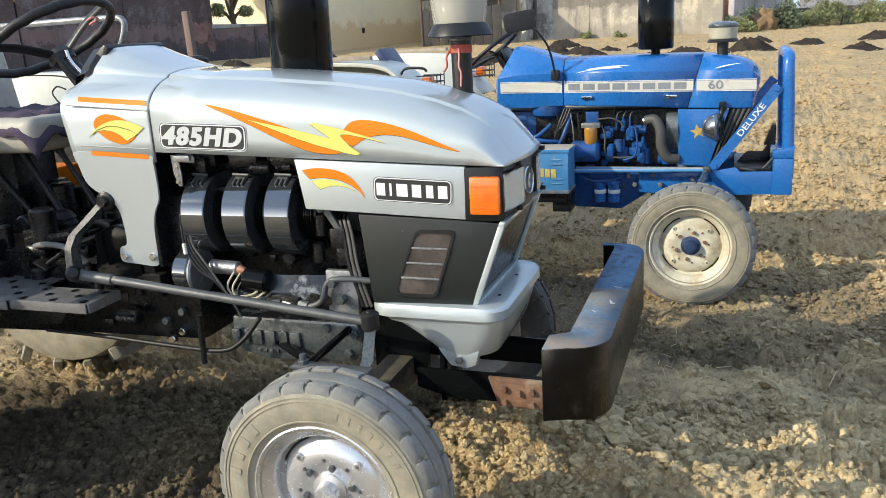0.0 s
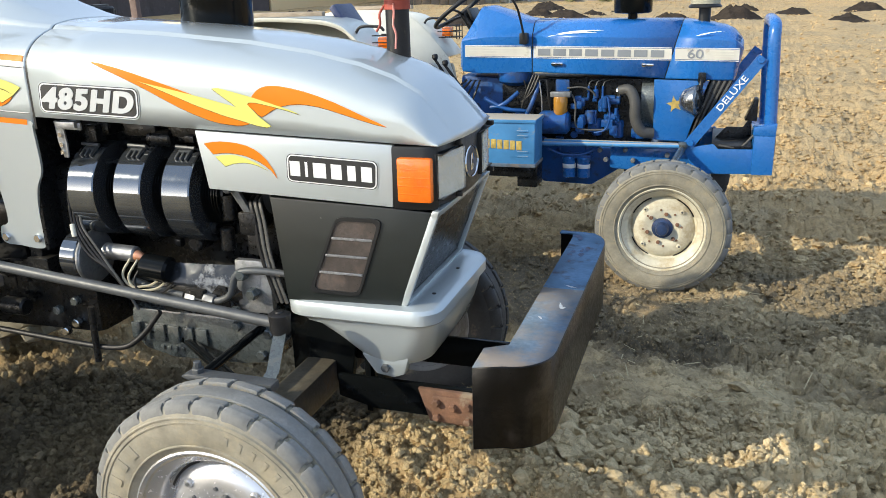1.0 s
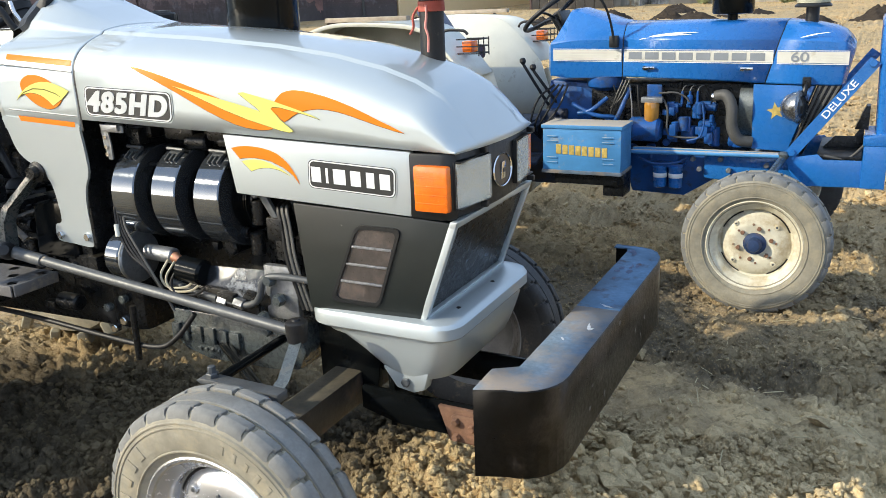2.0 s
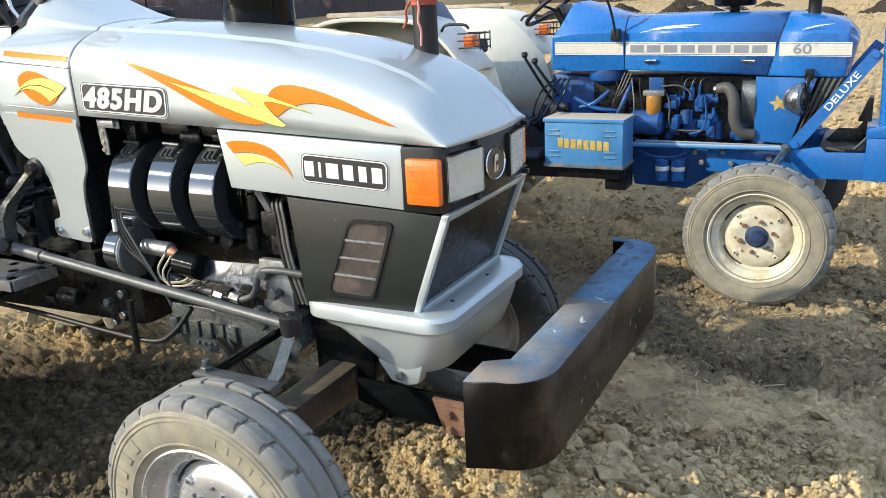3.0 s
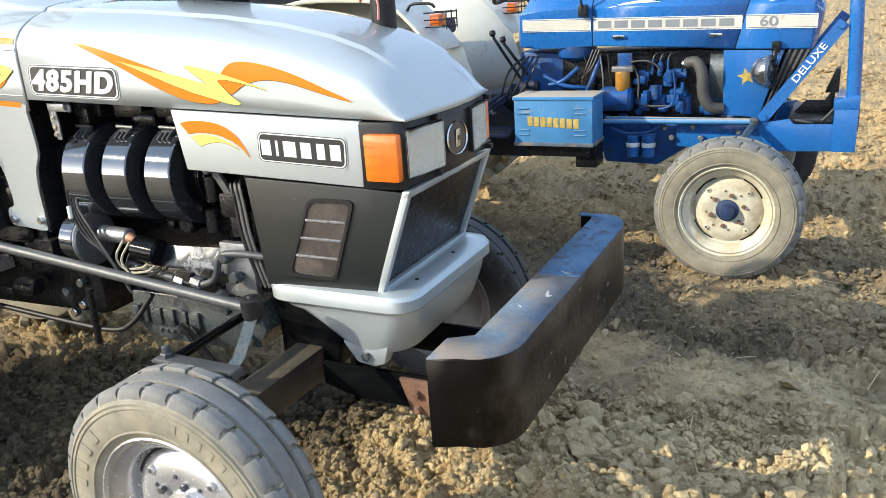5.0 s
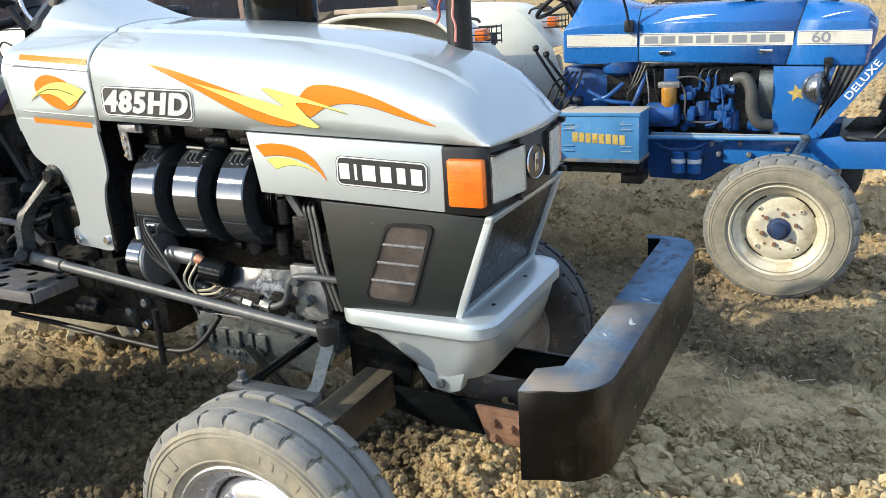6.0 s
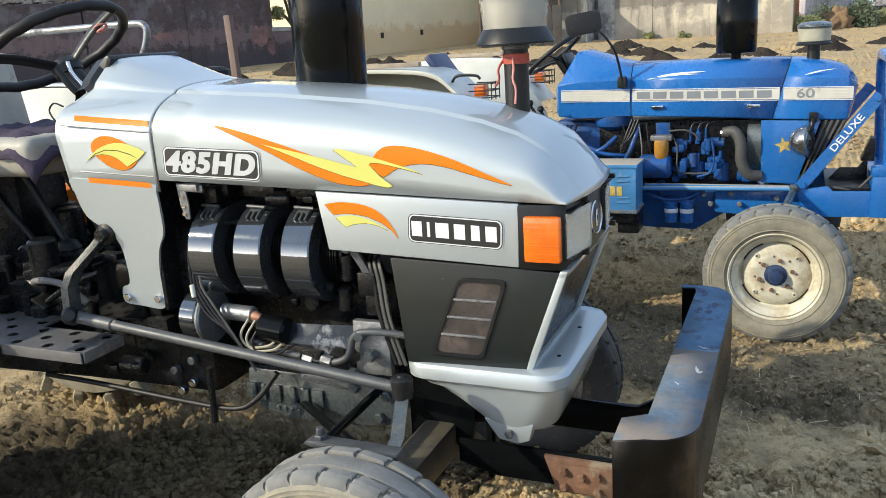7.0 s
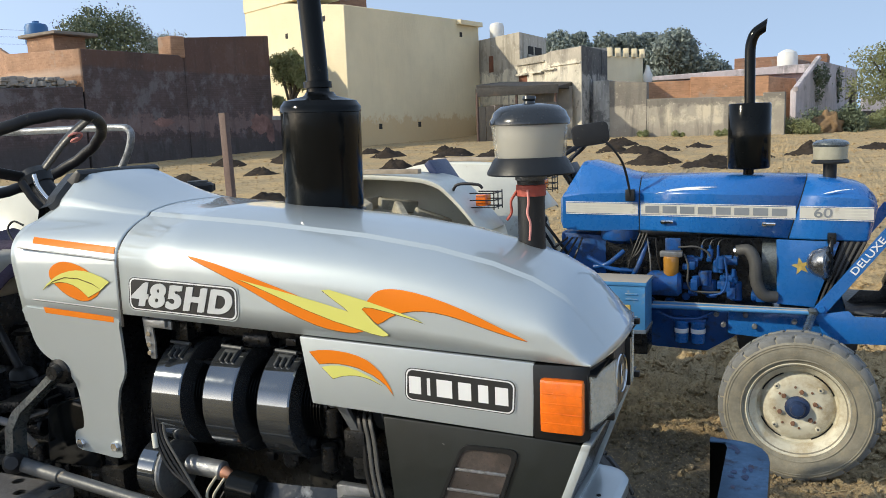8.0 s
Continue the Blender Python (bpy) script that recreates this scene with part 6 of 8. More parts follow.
# platform, seat and levers
def holed_plate(x0, x1, y0, y1, z, t, n, m, r):
    bm = bmesh.new()
    for i in range(n):
        for j in range(m):
            cx_, cy_ = x0 + (x1 - x0) * (i + 0.5) / n, y0 + (y1 - y0) * (j + 0.5) / m
            hx, hy = (x1 - x0) / n / 2, (y1 - y0) / m / 2
            has = (i + j) % 2 == 0
            o = [(hx, 0), (hx, hy), (0, hy), (-hx, hy), (-hx, 0), (-hx, -hy), (0, -hy), (hx, -hy)]
            for zz in (z, z - t):
                ov = [bm.verts.new((cx_ + a, cy_ + b, zz)) for a, b in o]
                if has:
                    iv = [bm.verts.new((cx_ + r * math.cos(k * math.pi / 4), cy_ + r * math.sin(k * math.pi / 4), zz)) for k in range(8)]
                    for k in range(8):
                        bm.faces.new((ov[k], ov[(k + 1) % 8], iv[(k + 1) % 8], iv[k]))
                else:
                    bm.faces.new(ov)
    bmesh.ops.remove_doubles(bm, verts=bm.verts, dist=1e-4)
    bmesh.ops.recalc_face_normals(bm, faces=bm.faces)
    return bm


plate = holed_plate(-3.04, -2.56, 2.225, 2.60, 0.80, 0.006, 6, 6, 0.019)
merge(plate, holed_plate(-2.56, -2.2, 2.24, 2.41, 0.80, 0.006, 5, 3, 0.019))
fp = part("footplate", plate, M_plate, tr, "worn perforated steel footplate")
part("footplate_edge", span((-3.04, 2.217, 0.765), (-2.56, 2.224, 0.803), 0.003), M_plate, fp)
part("footplate_edge", span((-2.56, 2.232, 0.765), (-2.2, 2.239, 0.803), 0.003), M_plate, fp)
part("footplate_edge", span((-2.199, 2.24, 0.765), (-2.191, 2.41, 0.803), 0.003), M_plate, fp)
part("plate_bracket", prism([(-2.75, 0.76), (-2.35, 0.76), (-2.42, 0.68), (-2.7, 0.66)], 2.32, 2.52, 0.01), M_engine, fp)
part("step_hoop", tube([(-2.62, 2.22, 0.77), (-2.66, 2.19, 0.66), (-2.72, 2.18, 0.62), (-2.88, 2.18, 0.66), (-2.92, 2.2, 0.77)], 0.013), M_engine, tr)
part("side_hoop", tube([(-2.86, 2.26, 0.80), (-2.86, 2.25, 0.92), (-2.84, 2.25, 0.965), (-2.78, 2.26, 0.985)], 0.012), M_engine, tr)
part("tap_lever", tube([(-2.34, 2.42, 0.90), (-2.40, 2.40, 0.97), (-2.52, 2.41, 0.975), (-2.60, 2.44, 0.955)], 0.012), M_plate, tr)
part("side_cover_plate", prism([(-2.32, 0.84), (-2.10, 0.85), (-2.12, 1.03), (-2.2, 1.05), (-2.30, 1.02)], 2.44, 2.50, 0.012), M_black_paint, tr)
part("control_box", box((-2.56, 2.56, 0.98), (0.24, 0.2, 0.035), 0.01, Matrix.Rotation(radians(-8), 4, "Y")), M_engine, tr)
for p, q, r_, k in (((-2.62, 2.62, 1.06), (-2.80, 2.62, 1.36), 0.014, 0), ((-2.47, 2.66, 1.08), (-2.60, 2.66, 1.29), 0.012, 1), ((-2.75, 2.62, 1.02), (-2.98, 2.6, 1.30), 0.012, 2)):
    lv = part("gear_lever", tube([p, [(a * 0.6 + b * 0.4) for a, b in zip(p, q)], q], r_), M_wire, tr)
    part("lever_knob", lathe([(0.012, 0.0), (0.018, 0.02), (0.028, 0.045), (0.024, 0.06), (0.0, 0.065)], q, Vector(q) - Vector(p), 16), M_wire, lv)
part("lever_boot", lathe([(0.055, 0.0), (0.05, 0.025), (0.055, 0.03), (0.045, 0.05), (0.05, 0.055), (0.035, 0.08), (0.015, 0.09), (0.0, 0.09)], (-2.61, 2.62, 0.975), (0, 0, 1), 20), M_wire, tr)
for k in range(3):
    y = 2.32 + 0.07 * k
    pd = part("pedal_arm", tube([(-2.30 - 0.06 * k, 2.48, 1.0 - 0.02 * k), (-2.42 - 0.04 * k, y + 0.12, 0.96), (-2.55 - 0.03 * k, y + 0.12, 0.885)], 0.011), M_engine, tr)
    part("pedal_pad", box((-2.57 - 0.03 * k, y + 0.12, 0.88), (0.07, 0.06, 0.012), 0.004, Matrix.Rotation(radians(28), 4, "Y")), M_engine, pd)
seat = part("seat_cushion", box((-2.80, CY - 0.02, 1.385), (0.50, 0.48, 0.14), 0.05, None, 4), M_seat, tr, "beige padded seat under a dark cloth")
cloth = bmesh.new()
N = 18
cv = [[cloth.verts.new((-3.08 + 0.56 * i / N, CY - 0.28 + 0.53 * j / N, 1.466 + 0.008 * math.sin(i * 1.3 + j) - (0.09 * max(0, (i - 14) / 4) ** 1.5 + 0.07 * max(0, (3 - j) / 3) ** 1.4) + 0.006 * math.sin(j * 1.9))) for j in range(N + 1)] for i in range(N + 1)]
for i in range(N):
    for j in range(N):
        cloth.faces.new((cv[i][j], cv[i + 1][j], cv[i + 1][j + 1], cv[i][j + 1]))
shell(part("seat_cloth", cloth, M_cloth, tr, "dark violet cloth"), 0.006)
part("seat_back", box((-3.12, CY - 0.02, 1.58), (0.1, 0.46, 0.34), 0.04, Matrix.Rotation(radians(-10), 4, "Y"), 3), M_seat, tr)
part("seat_base", box((-2.92, CY, 1.15), (0.2, 0.24, 0.4), 0.03), M_engine, tr)
for s in (-1, 1):
    arc = [(v.x, v.z) for v in smooth_path([(-2.80, 0, 1.16), (-2.86, 0, 1.48), (-3.02, 0, 1.592), (-3.5, 0, 1.60), (-3.95, 0, 1.592), (-4.12, 0, 1.46), (-4.18, 0, 1.2)], 5)]
    ys = (CY + s * 0.50, CY + s * 0.93)
    fen = part("rear_fender", loft([[(x, ys[0], z) for x, z in arc], [(x, ys[1], z) for x, z in arc]], caps=False, closed=False), M_cream, tr, "white rear mudguard")
    shell(fen, 0.006)
    fl = bmesh.new()
    vs = [fl.verts.new((x, ys[0], z)) for x, z in arc] + [fl.verts.new((-4.1, ys[0], 1.25)), fl.verts.new((-2.95, ys[0], 1.25))]
    fl.faces.new(vs)
    shell(part("fender_wall", fl, M_cream, fen), 0.006)
    if s > 0:
        part("grab_rail", tube([(-4.1, CY + 0.75, 1.5), (-4.1, CY + 0.75, 1.80), (-3.95, CY + 0.75, 1.845), (-3.0, CY + 0.75, 1.85), (-2.86, CY + 0.75, 1.845), (-2.90, CY + 0.75, 1.72), (-3.1, CY + 0.75, 1.5)], 0.016), M_alu, fen, "bare metal grab rail")
part("lever_console", box((-2.95, 3.16, 1.1), (0.8, 0.16, 0.5), 0.03), M_engine, tr)
# Added black plate that keeps the engine bay dark from behind.
part("firewall", span((-2.0, 2.42, 0.9), (-1.985, 3.05, 1.33), 0.003), M_engine, tr)
part("tool_tray", box((-3.02, 3.0, 1.10), (0.22, 0.16, 0.18), 0.02), M_dec_orange, tr, "faded orange box")

# ---- blue tractor ----
BY = 5.97
bt = thing("blue_tractor", (-1.3, BY, -0.06), "blue farm tractor with white side stripe and cream mudguards", "tractor")
BS = BY - 0.27


def blue_ring(x, zb, zside, zt, w=0.27, wt=0.17, sh=0.0):
    half = [(w - 0.004, zb), (w, zb + 0.01), (w, zside), (w - 0.006, zside + 0.012), (wt + 0.035, zt - 0.022), (wt, zt - 0.006), (wt * 0.5, zt), (0, zt + 0.002)]
    pts = [(-y, z) for y, z in half] + [(y, z) for y, z in reversed(half[:-1])]
    return [(x + sh * (z - 1.28), BY + y, z) for y, z in pts]


def blue_y(x, z):
    return BS


bh = part("hood", loft([blue_ring(-1.105, 1.148, 1.37, 1.468), blue_ring(-0.7, 1.132, 1.362, 1.466), blue_ring(-0.243, 1.112, 1.35, 1.458, sh=0.26)], caps=False, closed=False), M_blue, bt, "glossy blue bonnet", sharp=25)
shell(bh, 0.004)
nose = part("nose", loft([blue_ring(-0.236, 1.112, 1.35, 1.458, sh=0.26), blue_ring(-0.05, 1.104, 1.345, 1.44, 0.268), blue_ring(0.06, 1.10, 1.335, 1.415, 0.262, 0.16), blue_ring(0.11, 1.10, 1.325, 1.392, 0.255, 0.15), blue_ring(0.14, 1.102, 1.30, 1.35, 0.246, 0.14, sh=0.12)], caps=False, closed=False), M_blue, bt, "blue bonnet nose", sharp=25)
shell(nose, 0.004)
part("nose_cap", loft([blue_ring(0.14, 1.102, 1.30, 1.35, 0.246, 0.14, sh=0.12), blue_ring(0.158, 1.106, 1.285, 1.32, 0.225, 0.12, sh=0.2), blue_ring(0.165, 1.112, 1.27, 1.29, 0.2, 0.1, sh=0.2)], caps=True), M_blue, nose, sharp=25)
tank = part("tank_cowl", loft([blue_ring(-1.112, 1.148, 1.37, 1.468), blue_ring(-1.2, 1.147, 1.37, 1.485), blue_ring(-1.32, 1.14, 1.37, 1.53, 0.27, 0.13), blue_ring(-1.42, 1.14, 1.368, 1.56, 0.268, 0.12), blue_ring(-1.48, 1.14, 1.36, 1.555, 0.262, 0.12), blue_ring(-1.58, 1.15, 1.345, 1.40, 0.25, 0.12), blue_ring(-1.60, 1.18, 1.32, 1.36, 0.22, 0.12)], caps=True), M_blue, bt, "blue tank cowl", sharp=25)
for x0, x1, sh in ((-1.112, -1.105, 0.0), (-0.2445, -0.2345, 0.26)):
    part("seam", loft([[(x, BY + (y - BY) * 0.99, z - 0.003) for x, y, z in blue_ring(xx, 1.14 if x0 < -1 else 1.112, 1.37 if x0 < -1 else 1.35, 1.468 if x0 < -1 else 1.458, sh=sh)] for xx in (x0, x1)], caps=False, closed=False), M_plastic, bh)
part("dash_panel", box((-1.56, BY, 1.50), (0.02, 0.22, 0.1), 0.006, Matrix.Rotation(radians(-25), 4, "Y")), M_plastic, bt)
# stripe: white band with a block-marked field
zc = lambda x: 1.283 - 0.0185 * (x + 1.55)
for a, b, own in ((-1.555, -1.116, tank), (-1.10, -0.248, bh), (-0.228, 0.14, nose)):
    part("stripe", decal([(a, zc(a) + 0.031), (b, zc(b) + 0.031), (b, zc(b) - 0.031), (a, zc(a) - 0.031)], blue_y, 0.003, 0.2), M_stripe, own)
    for d in (0.036, -0.036):
        part("stripe_line", decal([(a, zc(a) + d + 0.002), (b, zc(b) + d + 0.002), (b, zc(b) + d - 0.002), (a, zc(a) + d - 0.002)], blue_y, 0.003, 0.2), M_dec_white, own)
for a, b in ((-1.53, -1.14), (0.0, 0.11)):
    for d in (-0.012, 0.004, 0.02):
        part("stripe_shade", decal([(a, zc(a) + d + 0.0025), (b, zc(b) + d + 0.0025), (b, zc(b) + d - 0.0025), (a, zc(a) + d - 0.0025)], blue_y, 0.0045, 0.2), M_cream, tank if a < -1 else nose)
for k in range(8):
    x = -1.072 + 0.1 * k
    part("mark_block", decal([(x, zc(x) + 0.021), (x + 0.08, zc(x) + 0.02), (x + 0.08, zc(x) - 0.022), (x, zc(x) - 0.021)], blue_y, 0.0048, 0.2), M_dec_grey, bh)
lettering("60", 0.075, facing_side(-0.11, BS - 0.005, zc(-0.11), -1.1), M_dec_grey, nose, "number", bold=0.0008, squeeze=1.3)
# white flashes on the slope of the bonnet


def slope_y(x, z):
    return BS + 0.006 + (z - 1.37) / 0.085 * 0.06


part("flash_decal", decal(curve_poly([(-1.02, 1.365), (-0.92, 1.392), (-0.78, 1.405), (-0.66, 1.402), (-0.78, 1.396), (-0.70, 1.39), (-0.85, 1.386), (-0.95, 1.377)], 2), slope_y, 0.006, 0.05), M_dec_white, bh)
part("flash_decal", decal(curve_poly([(-0.12, 1.362), (-0.05, 1.382), (0.05, 1.39), (-0.02, 1.381), (-0.06, 1.372)], 2), slope_y, 0.008, 0.05), M_dec_white, nose)
for x in (-0.98, -0.42):
    hd = part("catch", span((x, BS - 0.02, 1.192 - 0.01 * (x + 1)), (x + 0.07, BS - 0.006, 1.21 - 0.01 * (x + 1)), 0.005), M_chrome, bh)
    part("catch_boss", cyl((x + 0.01, BS, 1.2 - 0.01 * (x + 1)), (x + 0.01, BS - 0.018, 1.2 - 0.01 * (x + 1)), 0.013, seg=14), M_chrome, hd)
# front grille side plate, radiator, fins
sp = part("radiator_side", prism([(-0.345, 1.106), (-0.02, 1.098), (-0.14, 0.722), (-0.335, 0.732)], BS + 0.012, BS + 0.022, 0.004), M_blue, bt, "flat blue radiator side plate")
star = []
for k in range(10):
    a = radians(90 + 36 * k + 12)
    rr = 0.052 if k % 2 == 0 else 0.022
    star.append((-0.215 + rr * math.cos(a), 0.955 + rr * math.sin(a)))
part("star_decal", decal(star, lambda x, z: BS + 0.012, 0.002, 0.1), M_dec_star, sp)
part("radiator_side", prism([(-0.345, 1.106), (-0.02, 1.098), (-0.14, 0.722), (-0.335, 0.732)], 2 * BY - BS - 0.022, 2 * BY - BS - 0.012, 0.004), M_blue, bt)
part("radiator_core", span((-0.33, BS + 0.03, 0.74), (-0.16, 2 * BY - BS - 0.03, 1.10)), M_engine, bt)
gr = part("front_grille", prism([(-0.01, 1.10), (0.12, 1.10), (-0.06, 0.70), (-0.13, 0.72)], BS + 0.03, 2 * BY - BS - 0.03, 0.01), M_mesh, bt, "dark slatted nose grille")
for k in range(4):
    part("grille_bar", prism([(0.0 + 0.032 * k, 1.10), (0.016 + 0.032 * k, 1.10), (-0.115 + 0.018 * k, 0.73), (-0.125 + 0.018 * k, 0.73)], BS + 0.008, BS + 0.03, 0.003), M_hose, gr)
LC = Vector((-0.098, BS - 0.05, 0.988))
hlamp = part("headlight", lathe([(0.0, -0.09), (0.035, -0.083), (0.063, -0.062), (0.08, -0.03), (0.086, 0.0), (0.086, 0.014)], LC, (1, -0.35, 0.05), 32, caps=False), M_lamp_shell, bt, "round tarnished chrome headlight with dark glass")
part("lamp_rim", lathe([(0.084, 0.004), (0.092, 0.006), (0.092, 0.022), (0.082, 0.028)], LC, (1, -0.35, 0.05), 32), M_lamp_shell, hlamp)
part("lamp_glass", lathe([(0.085, 0.016), (0.06, 0.03), (0.03, 0.038), (0.0, 0.04)], LC, (1, -0.35, 0.05), 32, caps=False), M_lamp_glass, hlamp)
part("lamp_stalk", tube([(-0.07, BS - 0.045, 1.05), (-0.065, BS - 0.03, 1.10), (-0.06, BS, 1.12)], 0.014), M_engine, hlamp)
part("lamp_bracket", span((-0.085, BS - 0.03, 1.09), (-0.04, BS + 0.005, 1.15), 0.008), M_engine, hlamp)
# engine side
rng = random.Random(9)
# Block and backing sheet are blackened to give the shade between blue castings.
be = part("engine_block", span((-1.35, BS + 0.1, 0.58), (-0.36, 2 * BY - BS - 0.1, 1.10), 0.02), M_engine, bt, "dark diesel engine with blue-painted castings")
part("engine_shadow_gap", span((-1.02, BS + 0.085, 0.74), (-0.38, BS + 0.1, 1.1)), M_engine, be)
lumps("pump_piece", rng, 26, (-0.83, BS + 0.0, 0.79), (-0.62, BS + 0.08, 1.0), (0.025, 0.06), M_blue_dusty, be)
for k in range(3):
    x = -0.75 + 0.045 * k
    ij = part("injector", cyl((x, BS + 0.04, 0.98), (x, BS + 0.04, 1.06), 0.009, 0.007, seg=10, bevel=0.002), M_blue_dusty, be)
    part("injector_pipe", tube([(x, BS + 0.04, 1.06), (x + 0.01, BS + 0.05, 1.09), (x + 0.06, BS + 0.08, 1.10)], 0.004, 6), M_rod, be)
lumps("casting", rng, 26, (-1.3, BS + 0.07, 0.60), (-0.4, BS + 0.11, 0.8), (0.03, 0.08), M_blue_dusty, be)
lumps("fitting", rng, 22, (-1.15, BS + 0.05, 0.82), (-0.45, BS + 0.1, 1.08), (0.02, 0.05), M_engine, be)
lumps("pump_piece", rng, 20, (-0.66, BS + 0.02, 0.78), (-0.56, BS + 0.08, 0.98), (0.02, 0.05), M_blue_dusty, be)
for k in range(4):
    part("harness_wire", tube([(-1.16 + 0.05 * k, BS - 0.01, 1.10), (-1.12 + 0.04 * k, BS - 0.02, 0.98), (-1.16 + 0.06 * k, BS - 0.01, 0.9)], 0.005, 6), M_alu if k == 2 else M_wire, be)
fl = part("fuel_filter", lathe([(0.03, -0.02), (0.044, 0.0), (0.046, 0.1), (0.042, 0.112), (0.0, 0.112)], (-0.92, BS - 0.01, 0.885), (0, 0, 1), 24), M_amber, bt, "amber glass fuel filter bowl")
part("filter_head", box((-0.92, BS, 1.01), (0.13, 0.06, 0.035), 0.008), M_alu, fl)
part("filter_bracket", span((-0.96, BS + 0.02, 1.02), (-0.87, BS + 0.04, 1.1), 0.006), M_blue_dusty, fl)
part("filter_drain", cyl((-0.92, BS - 0.01, 0.84), (-0.92, BS - 0.01, 0.87), 0.018, 0.028, seg=14), M_rod, fl)
part("starter_motor", cyl((-1.06, BS, 0.83), (-0.86, BS, 0.83), 0.075, seg=28, bevel=0.02), M_blue_dusty, bt)
part("feed_pipe", tube([(-0.85, BS, 1.01), (-0.82, BS - 0.01, 0.95), (-0.83, BS - 0.01, 0.80), (-0.74, BS - 0.01, 0.785), (-0.64, BS - 0.01, 0.79)], 0.006, 8), M_hose, bt)
part("feed_pipe", tube([(-0.88, BS - 0.01, 1.05), (-0.78, BS - 0.01, 1.06), (-0.72, BS, 1.03), (-0.70, BS, 1.0)], 0.006, 8), M_hose, bt)
part("feed_pipe", tube([(-0.62, BS - 0.02, 1.0), (-0.60, BS - 0.03, 0.88), (-0.62, BS - 0.03, 0.79), (-0.70, BS - 0.02, 0.77)], 0.006, 8), M_blue_dusty, bt)
part("radiator_hose", tube([(-0.56, BS + 0.02, 1.03), (-0.49, BS - 0.0, 1.05), (-0.45, BS - 0.02, 0.98), (-0.45, BS - 0.02, 0.86), (-0.41, BS - 0.01, 0.78), (-0.34, BS + 0.02, 0.77)], 0.034, 14), M_hose, bt, "grey bent radiator hose")
part("hose_clamp", lathe([(0.034, 0.0), (0.038, 0.002), (0.038, 0.014), (0.034, 0.016)], (-0.56, BS + 0.018, 1.025), (0.8, -0.2, 0.3), 18), M_chrome, bt)
part("fan_cowl", lathe([(0.1, 0.0), (0.2, 0.01), (0.21, 0.09), (0.1, 0.1)], (-0.43, BY - 0.06, 0.95), (1, 0, 0), 32), M_cast, bt)
part("fuel_pot", lathe([(0.0, -0.06), (0.07, -0.055), (0.115, -0.03), (0.125, 0.0), (0.115, 0.05), (0.0, 0.06)], (-1.24, BS + 0.12, 1.11), (0, 0, 1), 24), M_blue_dusty, bt)
part("clutch_housing", prism([(-1.62, 0.60), (-1.62, 1.12), (-1.30, 1.10), (-1.26, 0.95), (-1.30, 0.6)], BS + 0.1, 2 * BY - BS - 0.1, 0.03), M_blue_dusty, bt)
for p, q in (((-1.42, 0.98), (-1.12, 0.90)), ((-1.38, 0.92), (-1.2, 1.02)), ((-1.15, 0.86), (-1.06, 1.08))):
    part("linkage", tube([(p[0], BS - 0.02, p[1]), ((p[0] + q[0]) / 2, BS - 0.05, (p[1] + q[1]) / 2 - 0.03), (q[0], BS, q[1])], 0.014), M_blue_dusty, bt)
for k in range(3):
    part("cable", tube([(-1.10 + 0.02 * k, BS - 0.01, 1.13), (-1.14 + 0.02 * k, BS - 0.04, 1.02), (-1.17, BS - 0.03, 0.92 + 0.02 * k)], 0.006, 6), M_wire, bt)
part("gearbox", prism([(-1.55, 0.42), (-1.55, 0.86), (-2.2, 0.84), (-2.9, 0.9), (-2.9, 0.40), (-2.2, 0.42)], BY - 0.17, BY + 0.17, 0.04), M_drive, bt, "dark blue gearbox and rear axle")
part("axle_tube", cyl((-2.62, BY - 0.8, 0.62), (-2.62, BY + 0.8, 0.62), 0.12, seg=24), M_blue_dusty, bt)
fb = part("footboard", span((-2.1, BY - 0.52, 0.62), (-1.58, BY - 0.2, 0.64), 0.004), M_drive, bt, "dark steel footboard")
part("footboard_lip", prism([(-1.60, 0.62), (-1.585, 0.62), (-1.50, 0.74), (-1.515, 0.74)], BY - 0.52, BY - 0.2, 0.002), M_drive, fb)
for k in range(3):
    pd = part("pedal_arm", tube([(-1.60 - 0.05 * k, BY - 0.18, 0.86), (-1.66 - 0.04 * k, BY - 0.3 - 0.05 * k, 0.84), (-1.76 - 0.03 * k, BY - 0.32 - 0.05 * k, 0.76)], 0.012, 8), M_drive, bt)
    part("pedal_pad", box((-1.78 - 0.03 * k, BY - 0.32 - 0.05 * k, 0.755), (0.07, 0.06, 0.012), 0.003, Matrix.Rotation(radians(30), 4, "Y")), M_plate, pd)
lumps("drive_fitting", rng, 18, (-1.62, BS + 0.02, 0.5), (-1.40, BS + 0.1, 0.95), (0.03, 0.08), M_drive, be)
for k in range(4):
    part("cable", tube([(-1.45 - 0.03 * k, BS - 0.02, 1.10), (-1.50 - 0.05 * k, BS - 0.06, 0.95 + 0.02 * k), (-1.62 - 0.03 * k, BS - 0.04, 0.82), (-1.66, BS + 0.04, 0.74)], 0.007, 6), M_wire, bt)
# chassis rails, filters, front weight frame
rail = part("side_rail", prism([(-1.02, 0.728), (-0.12, 0.722), (-0.12, 0.69), (-1.02, 0.698)], BS - 0.05, BS - 0.02, 0.006), M_blue_box, bt)
part("sump", prism([(-1.12, 0.70), (-0.5, 0.70), (-0.3, 0.66), (-0.32, 0.56), (-0.55, 0.52), (-0.72, 0.41), (-1.05, 0.42)], BS + 0.06, 2 * BY - BS - 0.06, 0.02), M_blue_dusty, bt)
